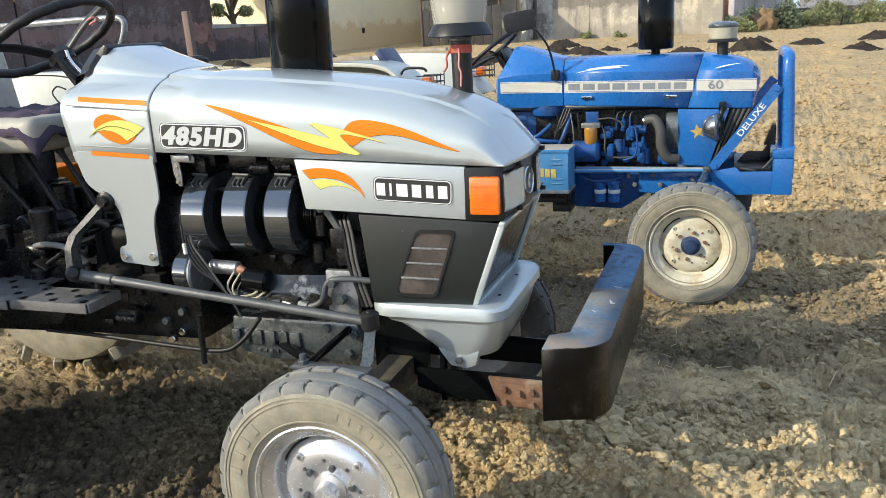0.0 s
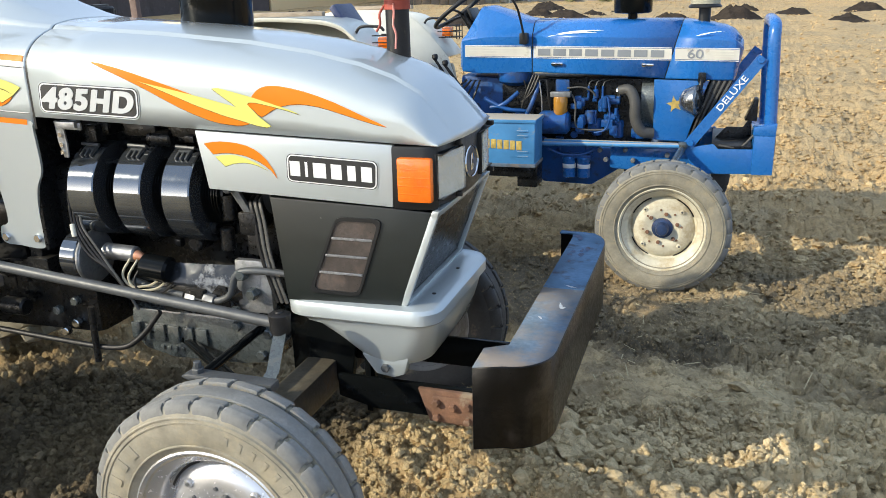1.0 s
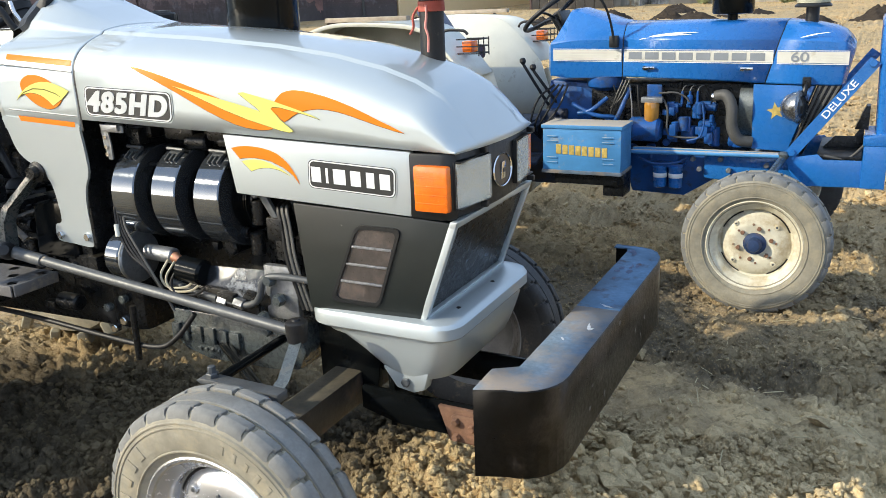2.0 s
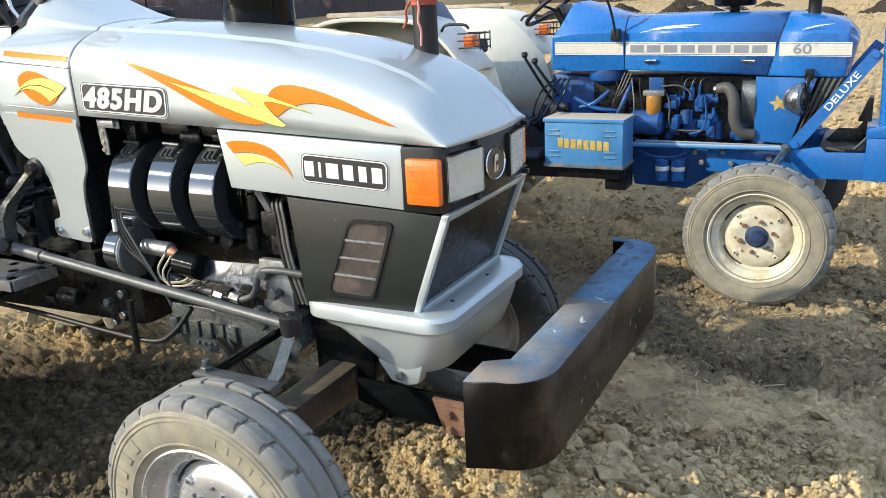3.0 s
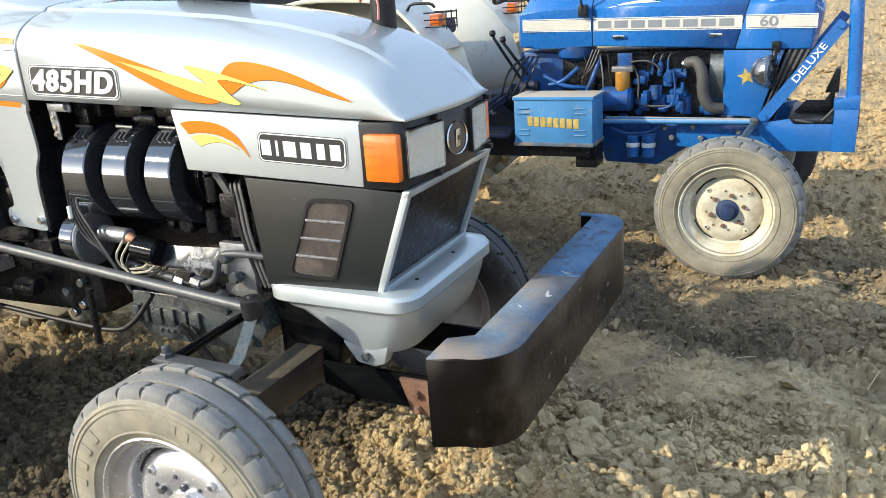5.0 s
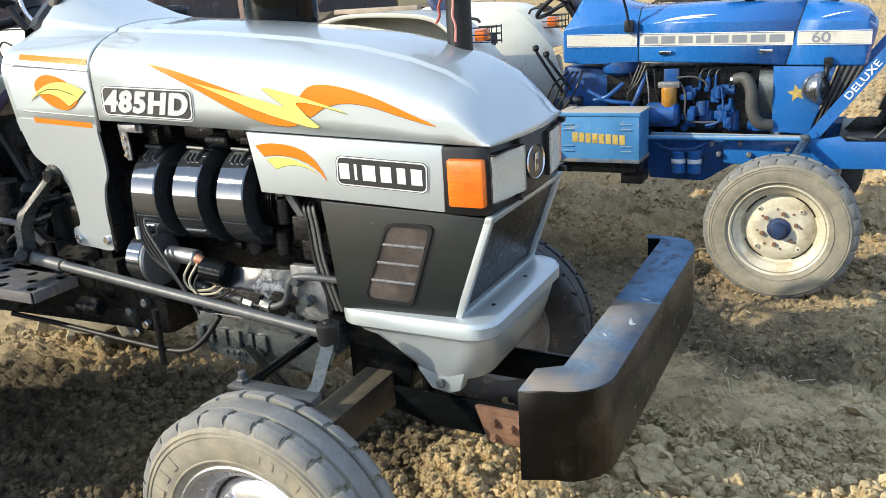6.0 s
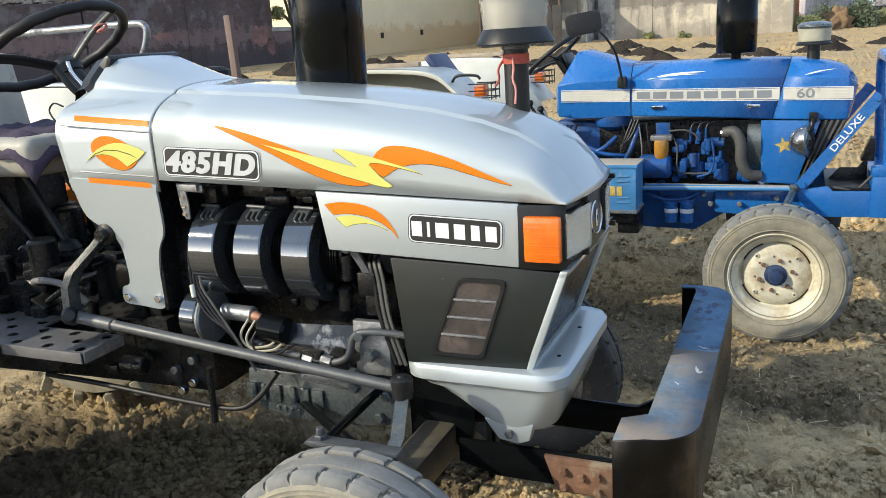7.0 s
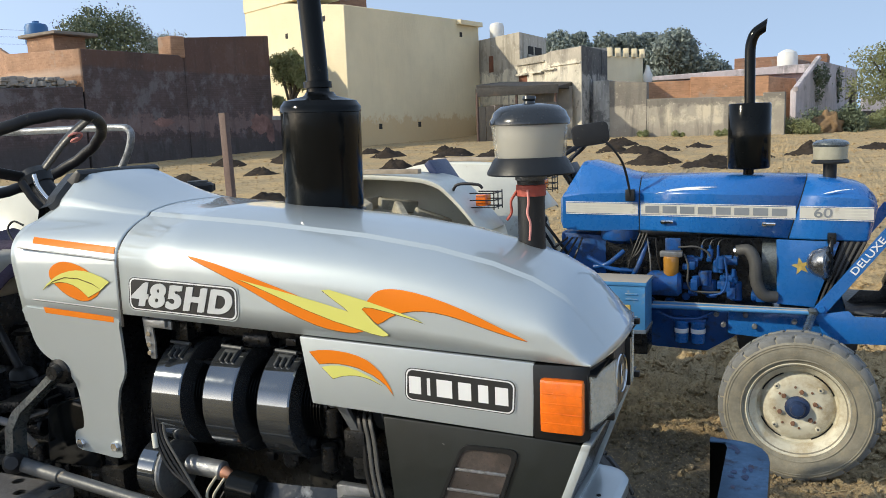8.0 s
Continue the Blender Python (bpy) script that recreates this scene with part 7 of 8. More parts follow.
for x in (-0.86, -0.765):
    of = part("oil_filter", lathe([(0.03, 0.0), (0.04, 0.006), (0.042, 0.12), (0.046, 0.125), (0.046, 0.14), (0.0, 0.145)], (x, BS + 0.01, 0.47), (0, 0, 1), 22), M_blue, bt, "blue canister oil filter")
    part("filter_label", lathe([(0.0425, 0.0), (0.0432, 0.001), (0.0432, 0.026), (0.0425, 0.027)], (x, BS + 0.01, 0.535), (0, 0, 1), 22), M_dec_white, of)
part("filter_cap", span((-0.91, BS - 0.03, 0.605), (-0.715, BS + 0.06, 0.625), 0.006), M_blue_dusty, bt)
part("hydraulic_pipe", tube([(-1.0, BS - 0.02, 0.66), (-0.9, BS - 0.03, 0.62), (-0.75, BS - 0.03, 0.63), (-0.66, BS - 0.03, 0.69)], 0.009, 8), M_blue_dusty, bt)
for x, z in ((-0.66, 0.66), (-0.5, 0.665), (-0.45, 0.60), (-0.62, 0.6), (-0.24, 0.64)):
    part("bolt", cyl((x, BS + 0.0, z), (x, BS - 0.03, z), 0.016, seg=8, bevel=0.003), M_alu, bt)
part("front_casting", prism([(-0.6, 0.68), (-0.1, 0.70), (-0.05, 0.56), (-0.32, 0.52), (-0.6, 0.54)], BS - 0.0, 2 * BY - BS - 0.0, 0.02), M_blue, bt)
fy = 5.62
for s in (-1, 1):
    y = BY + s * (BY - fy)
    part("bumper_side", prism([(-0.14, 0.70), (0.03, 0.73), (0.06, 0.70), (0.36, 0.705), (0.368, 0.555), (-0.02, 0.545), (-0.10, 0.60)], y, y + s * -0.012, 0.004), M_blue, bt)
    br = part("guard_brace", loft([[(x + a * 0.026, y - s * 0.0 + b * 0.008, z - a * 0.018) for a, b in ((-1, -1), (1, -1), (1, 1), (-1, 1))] for x, z in ((-0.125, 0.71), (0.075, 0.98), (0.272, 1.245))]), M_blue, bt, "flat blue diagonal brace")
    for x, z in ((-0.105, 0.735), (0.26, 1.23)):
        part("bolt", cyl((x, y - 0.008, z), (x, y - 0.02, z), 0.022, seg=6, bevel=0.003), M_blue, br)
    if s < 0:
        ang = math.degrees(math.atan2(1.245 - 0.71, 0.397))
        lettering("DELUXE", 0.054, facing_side(0.115, y - 0.0095, 1.035, ang), M_dec_white, br, "lettering", bold=0.0006, squeeze=1.25)
bb = part("bumper_box", span((0.255, fy - 0.03, 0.555), (0.375, 2 * BY - fy + 0.03, 0.79), 0.006), M_blue, bt, "blue boxed front bumper")
part("bumper_plate", prism([(0.25, 0.79), (0.375, 0.79), (0.38, 0.865), (0.25, 0.84)], fy - 0.03, fy + 0.06, 0.006), M_blue, bb)
part("front_plate", span((0.376, fy + 0.02, 0.66), (0.381, fy + 0.3, 0.8), 0.002), M_rust, bb)
gy = fy + 0.02
guard = part("bull_bar", tube([(0.345, gy, 0.78), (0.335, gy, 1.10), (0.322, gy, 1.36), (0.325, gy + 0.03, 1.425), (0.318, gy + 0.12, 1.44), (0.318, BY + 0.23, 1.44), (0.325, 2 * BY - gy - 0.03, 1.425), (0.322, 2 * BY - gy, 1.36), (0.345, 2 * BY - gy, 0.78)], 0.036, 14), M_blue, bt, "bent blue tube guard")
part("tray", span((0.02, fy + 0.02, 0.70), (0.25, 2 * BY - fy - 0.02, 0.72), 0.004), M_engine, bt)
part("tray_wall", prism([(0.03, 0.71), (0.25, 0.71), (0.25, 0.87), (0.20, 0.79), (0.10, 0.79)], BY - 0.05, BY - 0.04, 0.003), M_engine, bt)
part("lamp_shelf", prism([(0.20, 0.86), (0.27, 0.86), (0.27, 0.99), (0.25, 0.99)], fy + 0.1, fy + 0.22, 0.004), M_engine, bt)
part("tray_rod", tube([(0.06, fy + 0.02, 0.72), (0.18, fy + 0.03, 0.70), (0.22, fy + 0.03, 0.74), (0.26, fy + 0.03, 0.79)], 0.008), M_hose, bt)
# front axle, wheels
part("axle_beam", box((-0.21, BY, 0.42), (0.1, 1.35, 0.09), 0.012), M_blue_dusty, bt)
for s in (-1, 1):
    ky = BY + s * 0.68
    kp = part("kingpin", cyl((-0.21, ky, 0.25), (-0.21, ky, 0.60), 0.03, seg=16, bevel=0.006), M_cast, bt)
    part("steering_arm", tube([(-0.21, ky, 0.59), (-0.19, ky - s * 0.05, 0.65), (-0.15, BY + s * 0.36, 0.70)], 0.022), M_cast, kp)
    part("ball_joint", lathe([(0.015, -0.02), (0.03, 0.0), (0.03, 0.02), (0.018, 0.035), (0.0, 0.036)], (-0.15, BY + s * 0.36, 0.705), (0, 0, 1), 16), M_cast, kp)
    front_wheel(bt, (-0.22, BY + s * 0.79, 0.318), 0.386, 0.19, 0.235, s, M_rim_cream, M_hub_blue, m_side=M_tyre_shaded if s > 0 else None, m_tread=M_tyre_shaded if s > 0 else None)
    rear_wheel(bt, (-2.62, BY + s * 0.80, 0.66), 0.73, 0.40, 0.37, s, M_rim_cream)
part("drag_rod", cyl((-1.05, BS - 0.06, 0.70), (-0.16, BY - 0.37, 0.715), 0.014, seg=12), M_blue_box, bt)
# tool box
tb = part("tool_box", span((-1.512, 5.38, 0.605), (-1.022, 5.62, 0.882), 0.008), M_blue_box, bt, "worn light-blue battery box with yellow block marks")
part("box_lid", span((-1.52, 5.372, 0.868), (-1.014, 5.628, 0.892), 0.006), M_blue_box, tb)
part("box_sill", span((-1.518, 5.37, 0.592), (-1.016, 5.625, 0.614), 0.005), M_scuffed, tb)
for k in range(8):
    x = -1.425 + 0.041 * k
    part("mark_block", span((x, 5.3775, 0.714 - 0.002 * k), (x + 0.033, 5.3805, 0.772 - 0.002 * k), 0.001), M_dec_star, tb)
for z in (0.815, 0.785, 0.685, 0.655):
    for x in (-1.485, -1.135):
        part("pressed_rib", span((x, 5.374, z), (x + 0.07, 5.382, z + 0.009), 0.003), M_blue_box, tb)
part("box_carrier", span((-1.45, 5.42, 0.52), (-1.05, 5.7, 0.59), 0.01), M_engine, bt)
part("step_frame", span((-1.15, 5.45, 0.45), (-1.02, 5.62, 0.6), 0.01), M_engine, bt)
# exhaust, air cleaner, mirror, steering
sx = part("silencer", lathe([(0.06, 0.0), (0.112, 0.006), (0.119, 0.016), (0.119, 0.372), (0.112, 0.382), (0.03, 0.386), (0.0, 0.386)], (-0.508, 5.9, 1.492), (0, 0, 1), 36), M_black_paint, bt, "black exhaust silencer")
pipe = tube([(-0.508, 5.9, 1.87), (-0.51, 5.9, 2.05), (-0.512, 5.9, 2.2), (-0.49, 5.9, 2.27), (-0.435, 5.9, 2.305)], 0.03, 16)
for v in pipe.verts:
    off = v.co - Vector((-0.435, 5.9, 2.305))
    if off.length < 0.034:
        v.co += Vector((0.85, 0, 0.53)) * (0.012 + 0.8 * off.dot(Vector((-0.53, 0, 0.85))))
part("exhaust_pipe", pipe, M_black_paint, sx)
part("silencer_stub", cyl((-0.508, 5.9, 1.42), (-0.508, 5.9, 1.5), 0.03), M_black_paint, sx)
st = part("air_cleaner_stem", cyl((-0.075, 5.9, 1.40), (-0.075, 5.9, 1.53), 0.036, seg=20), M_plastic, bt)
part("skirt", lathe([(0.04, 0.0), (0.098, -0.004), (0.099, 0.004), (0.09, 0.016), (0.0, 0.016)], (-0.075, 5.9, 1.525), (0, 0, 1), 30), M_plastic, st)
part("bowl", lathe([(0.08, 0.0), (0.088, 0.004), (0.092, 0.075), (0.0, 0.08)], (-0.075, 5.9, 1.54), (0, 0, 1), 30), mat("milky_bowl", (0.4, 0.385, 0.3), 0.3, 0, 0.1, 20), st, "dusty yellowed bowl")
part("cap", lathe([(0.094, -0.004), (0.097, 0.006), (0.092, 0.018), (0.07, 0.03), (0.02, 0.036), (0.0, 0.036)], (-0.075, 5.9, 1.62), (0, 0, 1), 30), M_cast, st)
mi = part("mirror_arm", tube([(-1.155, 5.66, 1.355), (-1.165, 5.65, 1.44), (-1.185, 5.6, 1.56), (-1.25, 5.56, 1.66), (-1.30, 5.55, 1.70)], 0.0075, 8), M_plastic, bt)
part("mirror_foot", span((-1.185, 5.655, 1.325), (-1.13, 5.70, 1.395), 0.008), M_plastic, mi)
mm = Matrix.Translation((-1.365, 5.55, 1.728)) @ Matrix.Rotation(radians(-8), 4, "Y") @ Matrix.Rotation(radians(12), 4, "Z")
mb = prism(rounded(0.215, 0.13, 0.035), -0.014, 0.018, 0.008)
mb.transform(mm)
part("mirror_head", mb, M_wire, mi, "black rectangular mirror seen from behind")
SB = Matrix.Translation((-1.665, BY, 1.545)) @ Matrix.Rotation(radians(-36), 4, "Y")
bsw = part("steering_wheel", tube([SB @ Vector((0.205 * math.cos(a), 0.205 * math.sin(a), 0)) for a in np.linspace(0, 2 * math.pi, 48, endpoint=False)], 0.0145, 10, closed=True), M_wire, bt, "black steering wheel")
for a in (30, 150, 270):
    a = radians(a)
    part("spoke", tube([SB @ Vector((0.2 * math.cos(a), 0.2 * math.sin(a), 0)), SB @ Vector((0.1 * math.cos(a), 0.1 * math.sin(a), -0.02)), SB @ Vector((0.02 * math.cos(a), 0.02 * math.sin(a), -0.05))], 0.009, 8), M_engine, bsw)
part("steering_column", cyl(SB @ Vector((0, 0, -0.04)), (-1.52, BY, 1.33), 0.03), M_engine, bt)
for x, z, h in ((-1.73, 0.95, 0.27), (-1.66, 0.95, 0.23)):
    lv = part("gear_lever", tube([(x + 0.1, BY - 0.15, z), (x + 0.04, BY - 0.22, z + h * 0.5), (x - 0.04, BY - 0.24, z + h)], 0.01, 8), M_wire, bt)
    part("lever_knob", lathe([(0.01, 0.0), (0.022, 0.02), (0.018, 0.04), (0.0, 0.045)], (x - 0.04, BY - 0.24, z + h), (-0.2, 0, 1), 14), M_wire, lv)
# mudguards, seat, lamp cages
for s in (-1, 1):
    prof = [(v.x, v.z) for v in smooth_path([(x, 0, z) for x, z in ((-3.28, 1.22), (-3.16, 1.44), (-2.87, 1.53), (-2.6, 1.532), (-2.2, 1.505), (-2.05, 1.37), (-1.9, 1.19))], 5)]
    y0, y1 = BY + s * 0.84, BY + s * 0.44
    fd = part("mudguard", loft([[(x, y0, z - 0.025) for x, z in prof], [(x, y0 - s * 0.004, z) for x, z in prof], [(x, y1, z + 0.004) for x, z in prof]], caps=False, closed=False), M_cream, bt, "cream flat-topped rear mudguard", sharp=30)
    shell(fd, 0.006)
    wl = bmesh.new()
    wl.faces.new([wl.verts.new((x, y1, z)) for x, z in prof] + [wl.verts.new((-1.82, y1, 0.95)), wl.verts.new((-1.9, y1, 0.75)), wl.verts.new((-3.3, y1, 0.8))])
    shell(part("mudguard_wall", wl, M_cream, fd), 0.006)
    part("mudguard_rail", span((-2.9, y0 - s * 0.02, 1.534), (-2.30, y0 - s * 0.07, 1.562), 0.005), M_plank, fd, "wooden strip along the mudguard")
    ly = BY + s * 0.64
    lamp = part("side_lamp", span((-1.995, ly - 0.05, 1.33), (-1.93, ly + 0.05, 1.40), 0.01), M_orange, fd, "orange side lamp in a wire cage")
    for k in range(3):
        z = 1.325 + 0.042 * k
        part("cage_wire", tube([(-2.02, ly - 0.075, z), (-1.87, ly - 0.075, z), (-1.87, ly + 0.075, z), (-2.02, ly + 0.075, z)], 0.004, 6, soft=False), M_wire, lamp)
    for yy in (-0.075, 0.0, 0.075):
        part("cage_wire", tube([(-1.87, ly + yy, 1.31), (-1.87, ly + yy, 1.42)], 0.004, 6, soft=False), M_wire, lamp)
    part("grab_handle", tube([(-2.12, ly - 0.1, 1.42), (-2.09, ly - 0.1, 1.47), (-1.95, ly - 0.1, 1.465), (-1.93, ly - 0.1, 1.44)], 0.009, 8), M_wire, fd)
part("seat_back", box((-2.33, 5.62, 1.50), (0.05, 0.3, 0.22), 0.02, Matrix.Rotation(radians(-35), 4, "Y")), mat("navy_vinyl", (0.02, 0.035, 0.1), 0.35, 0, 0.15, 6), bt, "dark blue seat back")
part("seat_cushion", box((-2.45, BY, 1.28), (0.42, 0.46, 0.1), 0.03, None, 3), M_cloth, bt)

# ---- heaps of manure in the field ----
def soil_mound():
    bm = bmesh.new()
    rings = []
    n, m = 40, 15
    for k in range(m + 1):
        r = 0.9 * k / m
        rings.append([bm.verts.new((0, 0, 0.3))] if k == 0 else [])
        if k:
            for i in range(n):
                a = 2 * math.pi * i / n
                u = Vector((r * math.cos(a), r * math.sin(a), 2.0))
                big = noise.fractal(u * 2.4, 1.0, 2.0, 3)
                cl = abs(noise.fractal(u * 9, 1.0, 2.0, 3))
                rr = r * (1 + 0.28 * noise.noise(Vector((math.cos(a) * 1.6, math.sin(a) * 1.6, 5))))
                z = (0.30 * (1 - r / 0.9) ** 0.8 + 0.16 * big + 0.09 * cl) * (1 - (k / m) ** 4) - (0.05 if k == m else 0)
                rings[k].append(bm.verts.new((rr * math.cos(a), rr * math.sin(a), z)))
    for k in range(1, m + 1):
        for i in range(n):
            j = (i + 1) % n
            if k == 1:
                bm.faces.new((rings[0][0], rings[1][i], rings[1][j]))
            else:
                bm.faces.new((rings[k - 1][i], rings[k][i], rings[k][j], rings[k - 1][j]))
    ob = part("soil_mound", bm, M_mound, sharp=20)
    return tagged(ob, "low dark heap of manure on the field", "mound", "manure heaps on the field")


first_mound = soil_mound()
rng = random.Random(3)
spots = [(-16.2, 23.2), (-12.2, 24.9), (-11.2, 16.2), (-16.7, 20.1), (-20.5, 27.0), (-20.0, 30.6), (-17.5, 33.2), (-15.5, 31.0), (-14.0, 33.5), (-12.9, 31.8), (-11.4, 26.8), (-10.7, 30.3), (-8.9, 33.3), (-5.5, 31.7),
         (-4.3, 27.1), (-2.4, 25.9), (-6.7, 32.8), (-4.7, 33.5), (-3.7, 35.0), (-1.6, 29.3), (0.4, 30.8), (2.5, 33.4), (-6.9, 36.6), (0.9, 35.6), (-8.2, 28.6), (-7.2, 37.5), (-18.5, 28.5), (3.8, 29.5), (5.0, 35.0)]
for k, (x, y) in enumerate(spots):
    z = float(ground_base(np.array(x), np.array(y)))
    s = rng.uniform(0.55, 1.05)
    m_ = pose(x, y, z - 0.03, 0, 0, rng.uniform(0, 360)) @ Matrix.Diagonal((s * rng.uniform(1, 1.3), s, s * rng.uniform(0.8, 1.2), 1))
    if k == 0:
        first_mound.matrix_basis = m_
    else:
        ob = first_mound.copy()
        scene.collection.objects.link(ob)
        ob.matrix_basis = m_

# ---- buildings ----
def masonry(name, base, mortar=None, stain=None, bands=(), grain=0.6, streak=0.0, streak_color=(0.05, 0.048, 0.045), var=0.16, specks=0.45):
    """A wall surface: courses of brick if mortar is given, blotches, bands of wear as (low, high, ragged, colour,
    strength), and runs of moisture.
    """
    m = mat(name, base, 0.92, 0, var, grain, 0.35, 7)
    nt = m.node_tree
    bs = nt.nodes["Principled BSDF"]
    geo = nt.nodes.new("ShaderNodeNewGeometry")
    sep = nt.nodes.new("ShaderNodeSeparateXYZ")
    nt.links.new(geo.outputs["Position"], sep.inputs[0])

    def calc(op, a, b):
        n = nt.nodes.new("ShaderNodeMath")
        n.operation = op
        for k, v in enumerate((a, b)):
            if isinstance(v, (int, float)):
                n.inputs[k].default_value = v
            else:
                nt.links.new(v, n.inputs[k])
        return n.outputs[0]

    def nz(s, d=6, r=0.65, squash=1.0, tall=1.0):
        mp = nt.nodes.new("ShaderNodeMapping")
        mp.inputs["Scale"].default_value = (s * squash, s * squash, s * tall)
        nt.links.new(geo.outputs["Position"], mp.inputs[0])
        n = nt.nodes.new("ShaderNodeTexNoise")
        n.inputs["Scale"].default_value, n.inputs["Detail"].default_value, n.inputs["Roughness"].default_value = 1.0, d, r
        nt.links.new(mp.outputs[0], n.inputs["Vector"])
        return n.outputs["Fac"]

    def ramp(src, lo, hi, a, b):
        r = nt.nodes.new("ShaderNodeMapRange")
        for k, v in enumerate((lo, hi, a, b)):
            r.inputs[k + 1].default_value = v
        nt.links.new(src, r.inputs[0])
        return r.outputs[0]

    def blend(fac, a, b):
        x = nt.nodes.new("ShaderNodeMix")
        x.data_type = "RGBA"
        nt.links.new(fac, x.inputs[0])
        nt.links.new(a, x.inputs[6])
        if isinstance(b, tuple):
            x.inputs[7].default_value = (*b, 1)
        else:
            nt.links.new(b, x.inputs[7])
        return x.outputs[2]
    col = bs.inputs["Base Color"].links[0].from_socket
    if mortar:
        cb = nt.nodes.new("ShaderNodeCombineXYZ")
        nt.links.new(calc("SUBTRACT", sep.outputs[1], calc("MULTIPLY", sep.outputs[0], 0.9)), cb.inputs[0])
        nt.links.new(sep.outputs[2], cb.inputs[1])
        br = nt.nodes.new("ShaderNodeTexBrick")
        br.inputs["Scale"].default_value = 1.0
        br.inputs["Brick Width"].default_value, br.inputs["Row Height"].default_value, br.inputs["Mortar Size"].default_value = 0.3, 0.1, 0.012
        br.inputs["Color1"].default_value, br.inputs["Color2"].default_value = (1, 1, 1, 1), (0.74, 0.74, 0.74, 1)
        br.inputs["Mortar"].default_value = (*mortar, 1)
        nt.links.new(cb.outputs[0], br.inputs["Vector"])
        x = nt.nodes.new("ShaderNodeMix")
        x.data_type, x.blend_type = "RGBA", "MULTIPLY"
        x.inputs[0].default_value = 0.8
        nt.links.new(col, x.inputs[6])
        nt.links.new(br.outputs["Color"], x.inputs[7])
        col = x.outputs[2]
    if stain:
        c_, amount, s_ = stain
        col = blend(ramp(nz(s_, 9, 0.72), 0.62 - 0.3 * amount, 0.68 - 0.2 * amount, 0, 0.85), col, c_)
    for lo, hi, ragged_, c_, strength in bands:
        h = calc("ADD", sep.outputs[2], calc("MULTIPLY", calc("SUBTRACT", nz(1.5, 10, 0.75), 0.5), 2 * ragged_))
        col = blend(calc("MULTIPLY", ramp(h, lo, lo + 0.12, 0, strength), ramp(h, hi, hi + 0.25, 1, 0)), col, c_)
    if streak:
        col = blend(calc("MULTIPLY", ramp(nz(2.4, 5, 0.6, 1.0, 0.12), 0.5, 0.62, 0, streak), ramp(nz(0.5, 5, 0.6), 0.35, 0.6, 0.1, 1)), col, streak_color)
    col = blend(ramp(nz(5, 4, 0.7), 0.62, 0.7, 0, specks), col, tuple(min(1, 1.5 * c + 0.03) for c in base))
    nt.links.new(col, bs.inputs["Base Color"])
    return m


M_render_yellow = masonry("yellow_render", (0.8, 0.69, 0.47), None, None, ((-2, 2.3, 1.2, (0.64, 0.44, 0.22), 0.7),), 0.35, 0.12, (0.6, 0.5, 0.33), 0.05, 0.0)
# Brick colours include light: orange on sun-facing walls, dark on shaded long walls.
M_brick_dark = masonry("sooty_shaded_brick", (0.115, 0.085, 0.084), (0.75, 0.72, 0.7), ((0.165, 0.15, 0.158), 0.36, 1.0),
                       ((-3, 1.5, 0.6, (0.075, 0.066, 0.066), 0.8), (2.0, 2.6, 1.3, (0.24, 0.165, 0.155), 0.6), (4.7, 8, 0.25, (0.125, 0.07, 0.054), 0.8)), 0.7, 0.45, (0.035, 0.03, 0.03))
M_brick_red = masonry("red_brick", (0.34, 0.19, 0.125), (1.0, 0.95, 0.9), ((0.28, 0.22, 0.18), 0.2, 0.9), (), 1.2)
M_brick_orange = masonry("sunlit_orange_brick", (0.56, 0.3, 0.17), (0.95, 0.95, 0.95), ((0.42, 0.3, 0.22), 0.15, 0.9), ((4.35, 4.6, 0.1, (0.55, 0.42, 0.33), 0.7),), 1.2)
M_brick_gable = masonry("gable_sunlit_brick", (0.43, 0.25, 0.155), (0.95, 0.95, 0.95), ((0.36, 0.25, 0.18), 0.2, 0.9), ((4.35, 4.6, 0.1, (0.5, 0.38, 0.3), 0.7),), 1.2)
M_mortar = mat("mortar", (0.27, 0.23, 0.19), 0.95, 0, 0.12, 2, 0.2, 10)
M_old_render = masonry("weathered_lime_render", (0.84, 0.77, 0.63), None, ((0.34, 0.3, 0.24), 0.34, 1.5), ((5.0, 9, 0.9, (0.34, 0.3, 0.25), 0.7),), 0.5, 0.6, (0.2, 0.18, 0.15))
M_grey_render = masonry("blackened_render", (0.42, 0.41, 0.38), None, ((0.1, 0.1, 0.1), 0.5, 0.9), ((4.3, 9, 0.9, (0.06, 0.06, 0.06), 0.8),), 0.5, 0.6)
M_wall_plain = masonry("patched_grey_plaster", (0.4, 0.36, 0.295), None, ((0.62, 0.55, 0.42), 0.42, 0.7), ((2.5, 5, 0.7, (0.17, 0.155, 0.135), 0.8), (0, 1.4, 0.5, (0.33, 0.29, 0.235), 0.7)), 0.5, 0.65, (0.14, 0.13, 0.115))
M_pinkwash = masonry("pink_wash", (0.55, 0.43, 0.44), None, ((0.4, 0.33, 0.33), 0.2, 0.7), (), 0.6, 0.3, (0.3, 0.25, 0.25))
M_whitewash = masonry("whitewash", (0.64, 0.57, 0.585), None, ((0.3, 0.28, 0.27), 0.25, 0.6), ((-1, 1.3, 0.6, (0.32, 0.27, 0.25), 0.6),), 0.5, 0.55, (0.12, 0.12, 0.11))
M_dark_in = mat("dark_interior", (0.03, 0.028, 0.026), 0.9)
M_shutter = mat("red_brown_shutter", (0.22, 0.085, 0.05), 0.7, 0, 0.2, 3)
M_sheet = mat("tin_sheet", (0.045, 0.042, 0.04), 0.7, 0.1, 0.25, 1.2, dirt=(0.09, 0.07, 0.055), dirt_amount=0.25, dirt_scale=1)
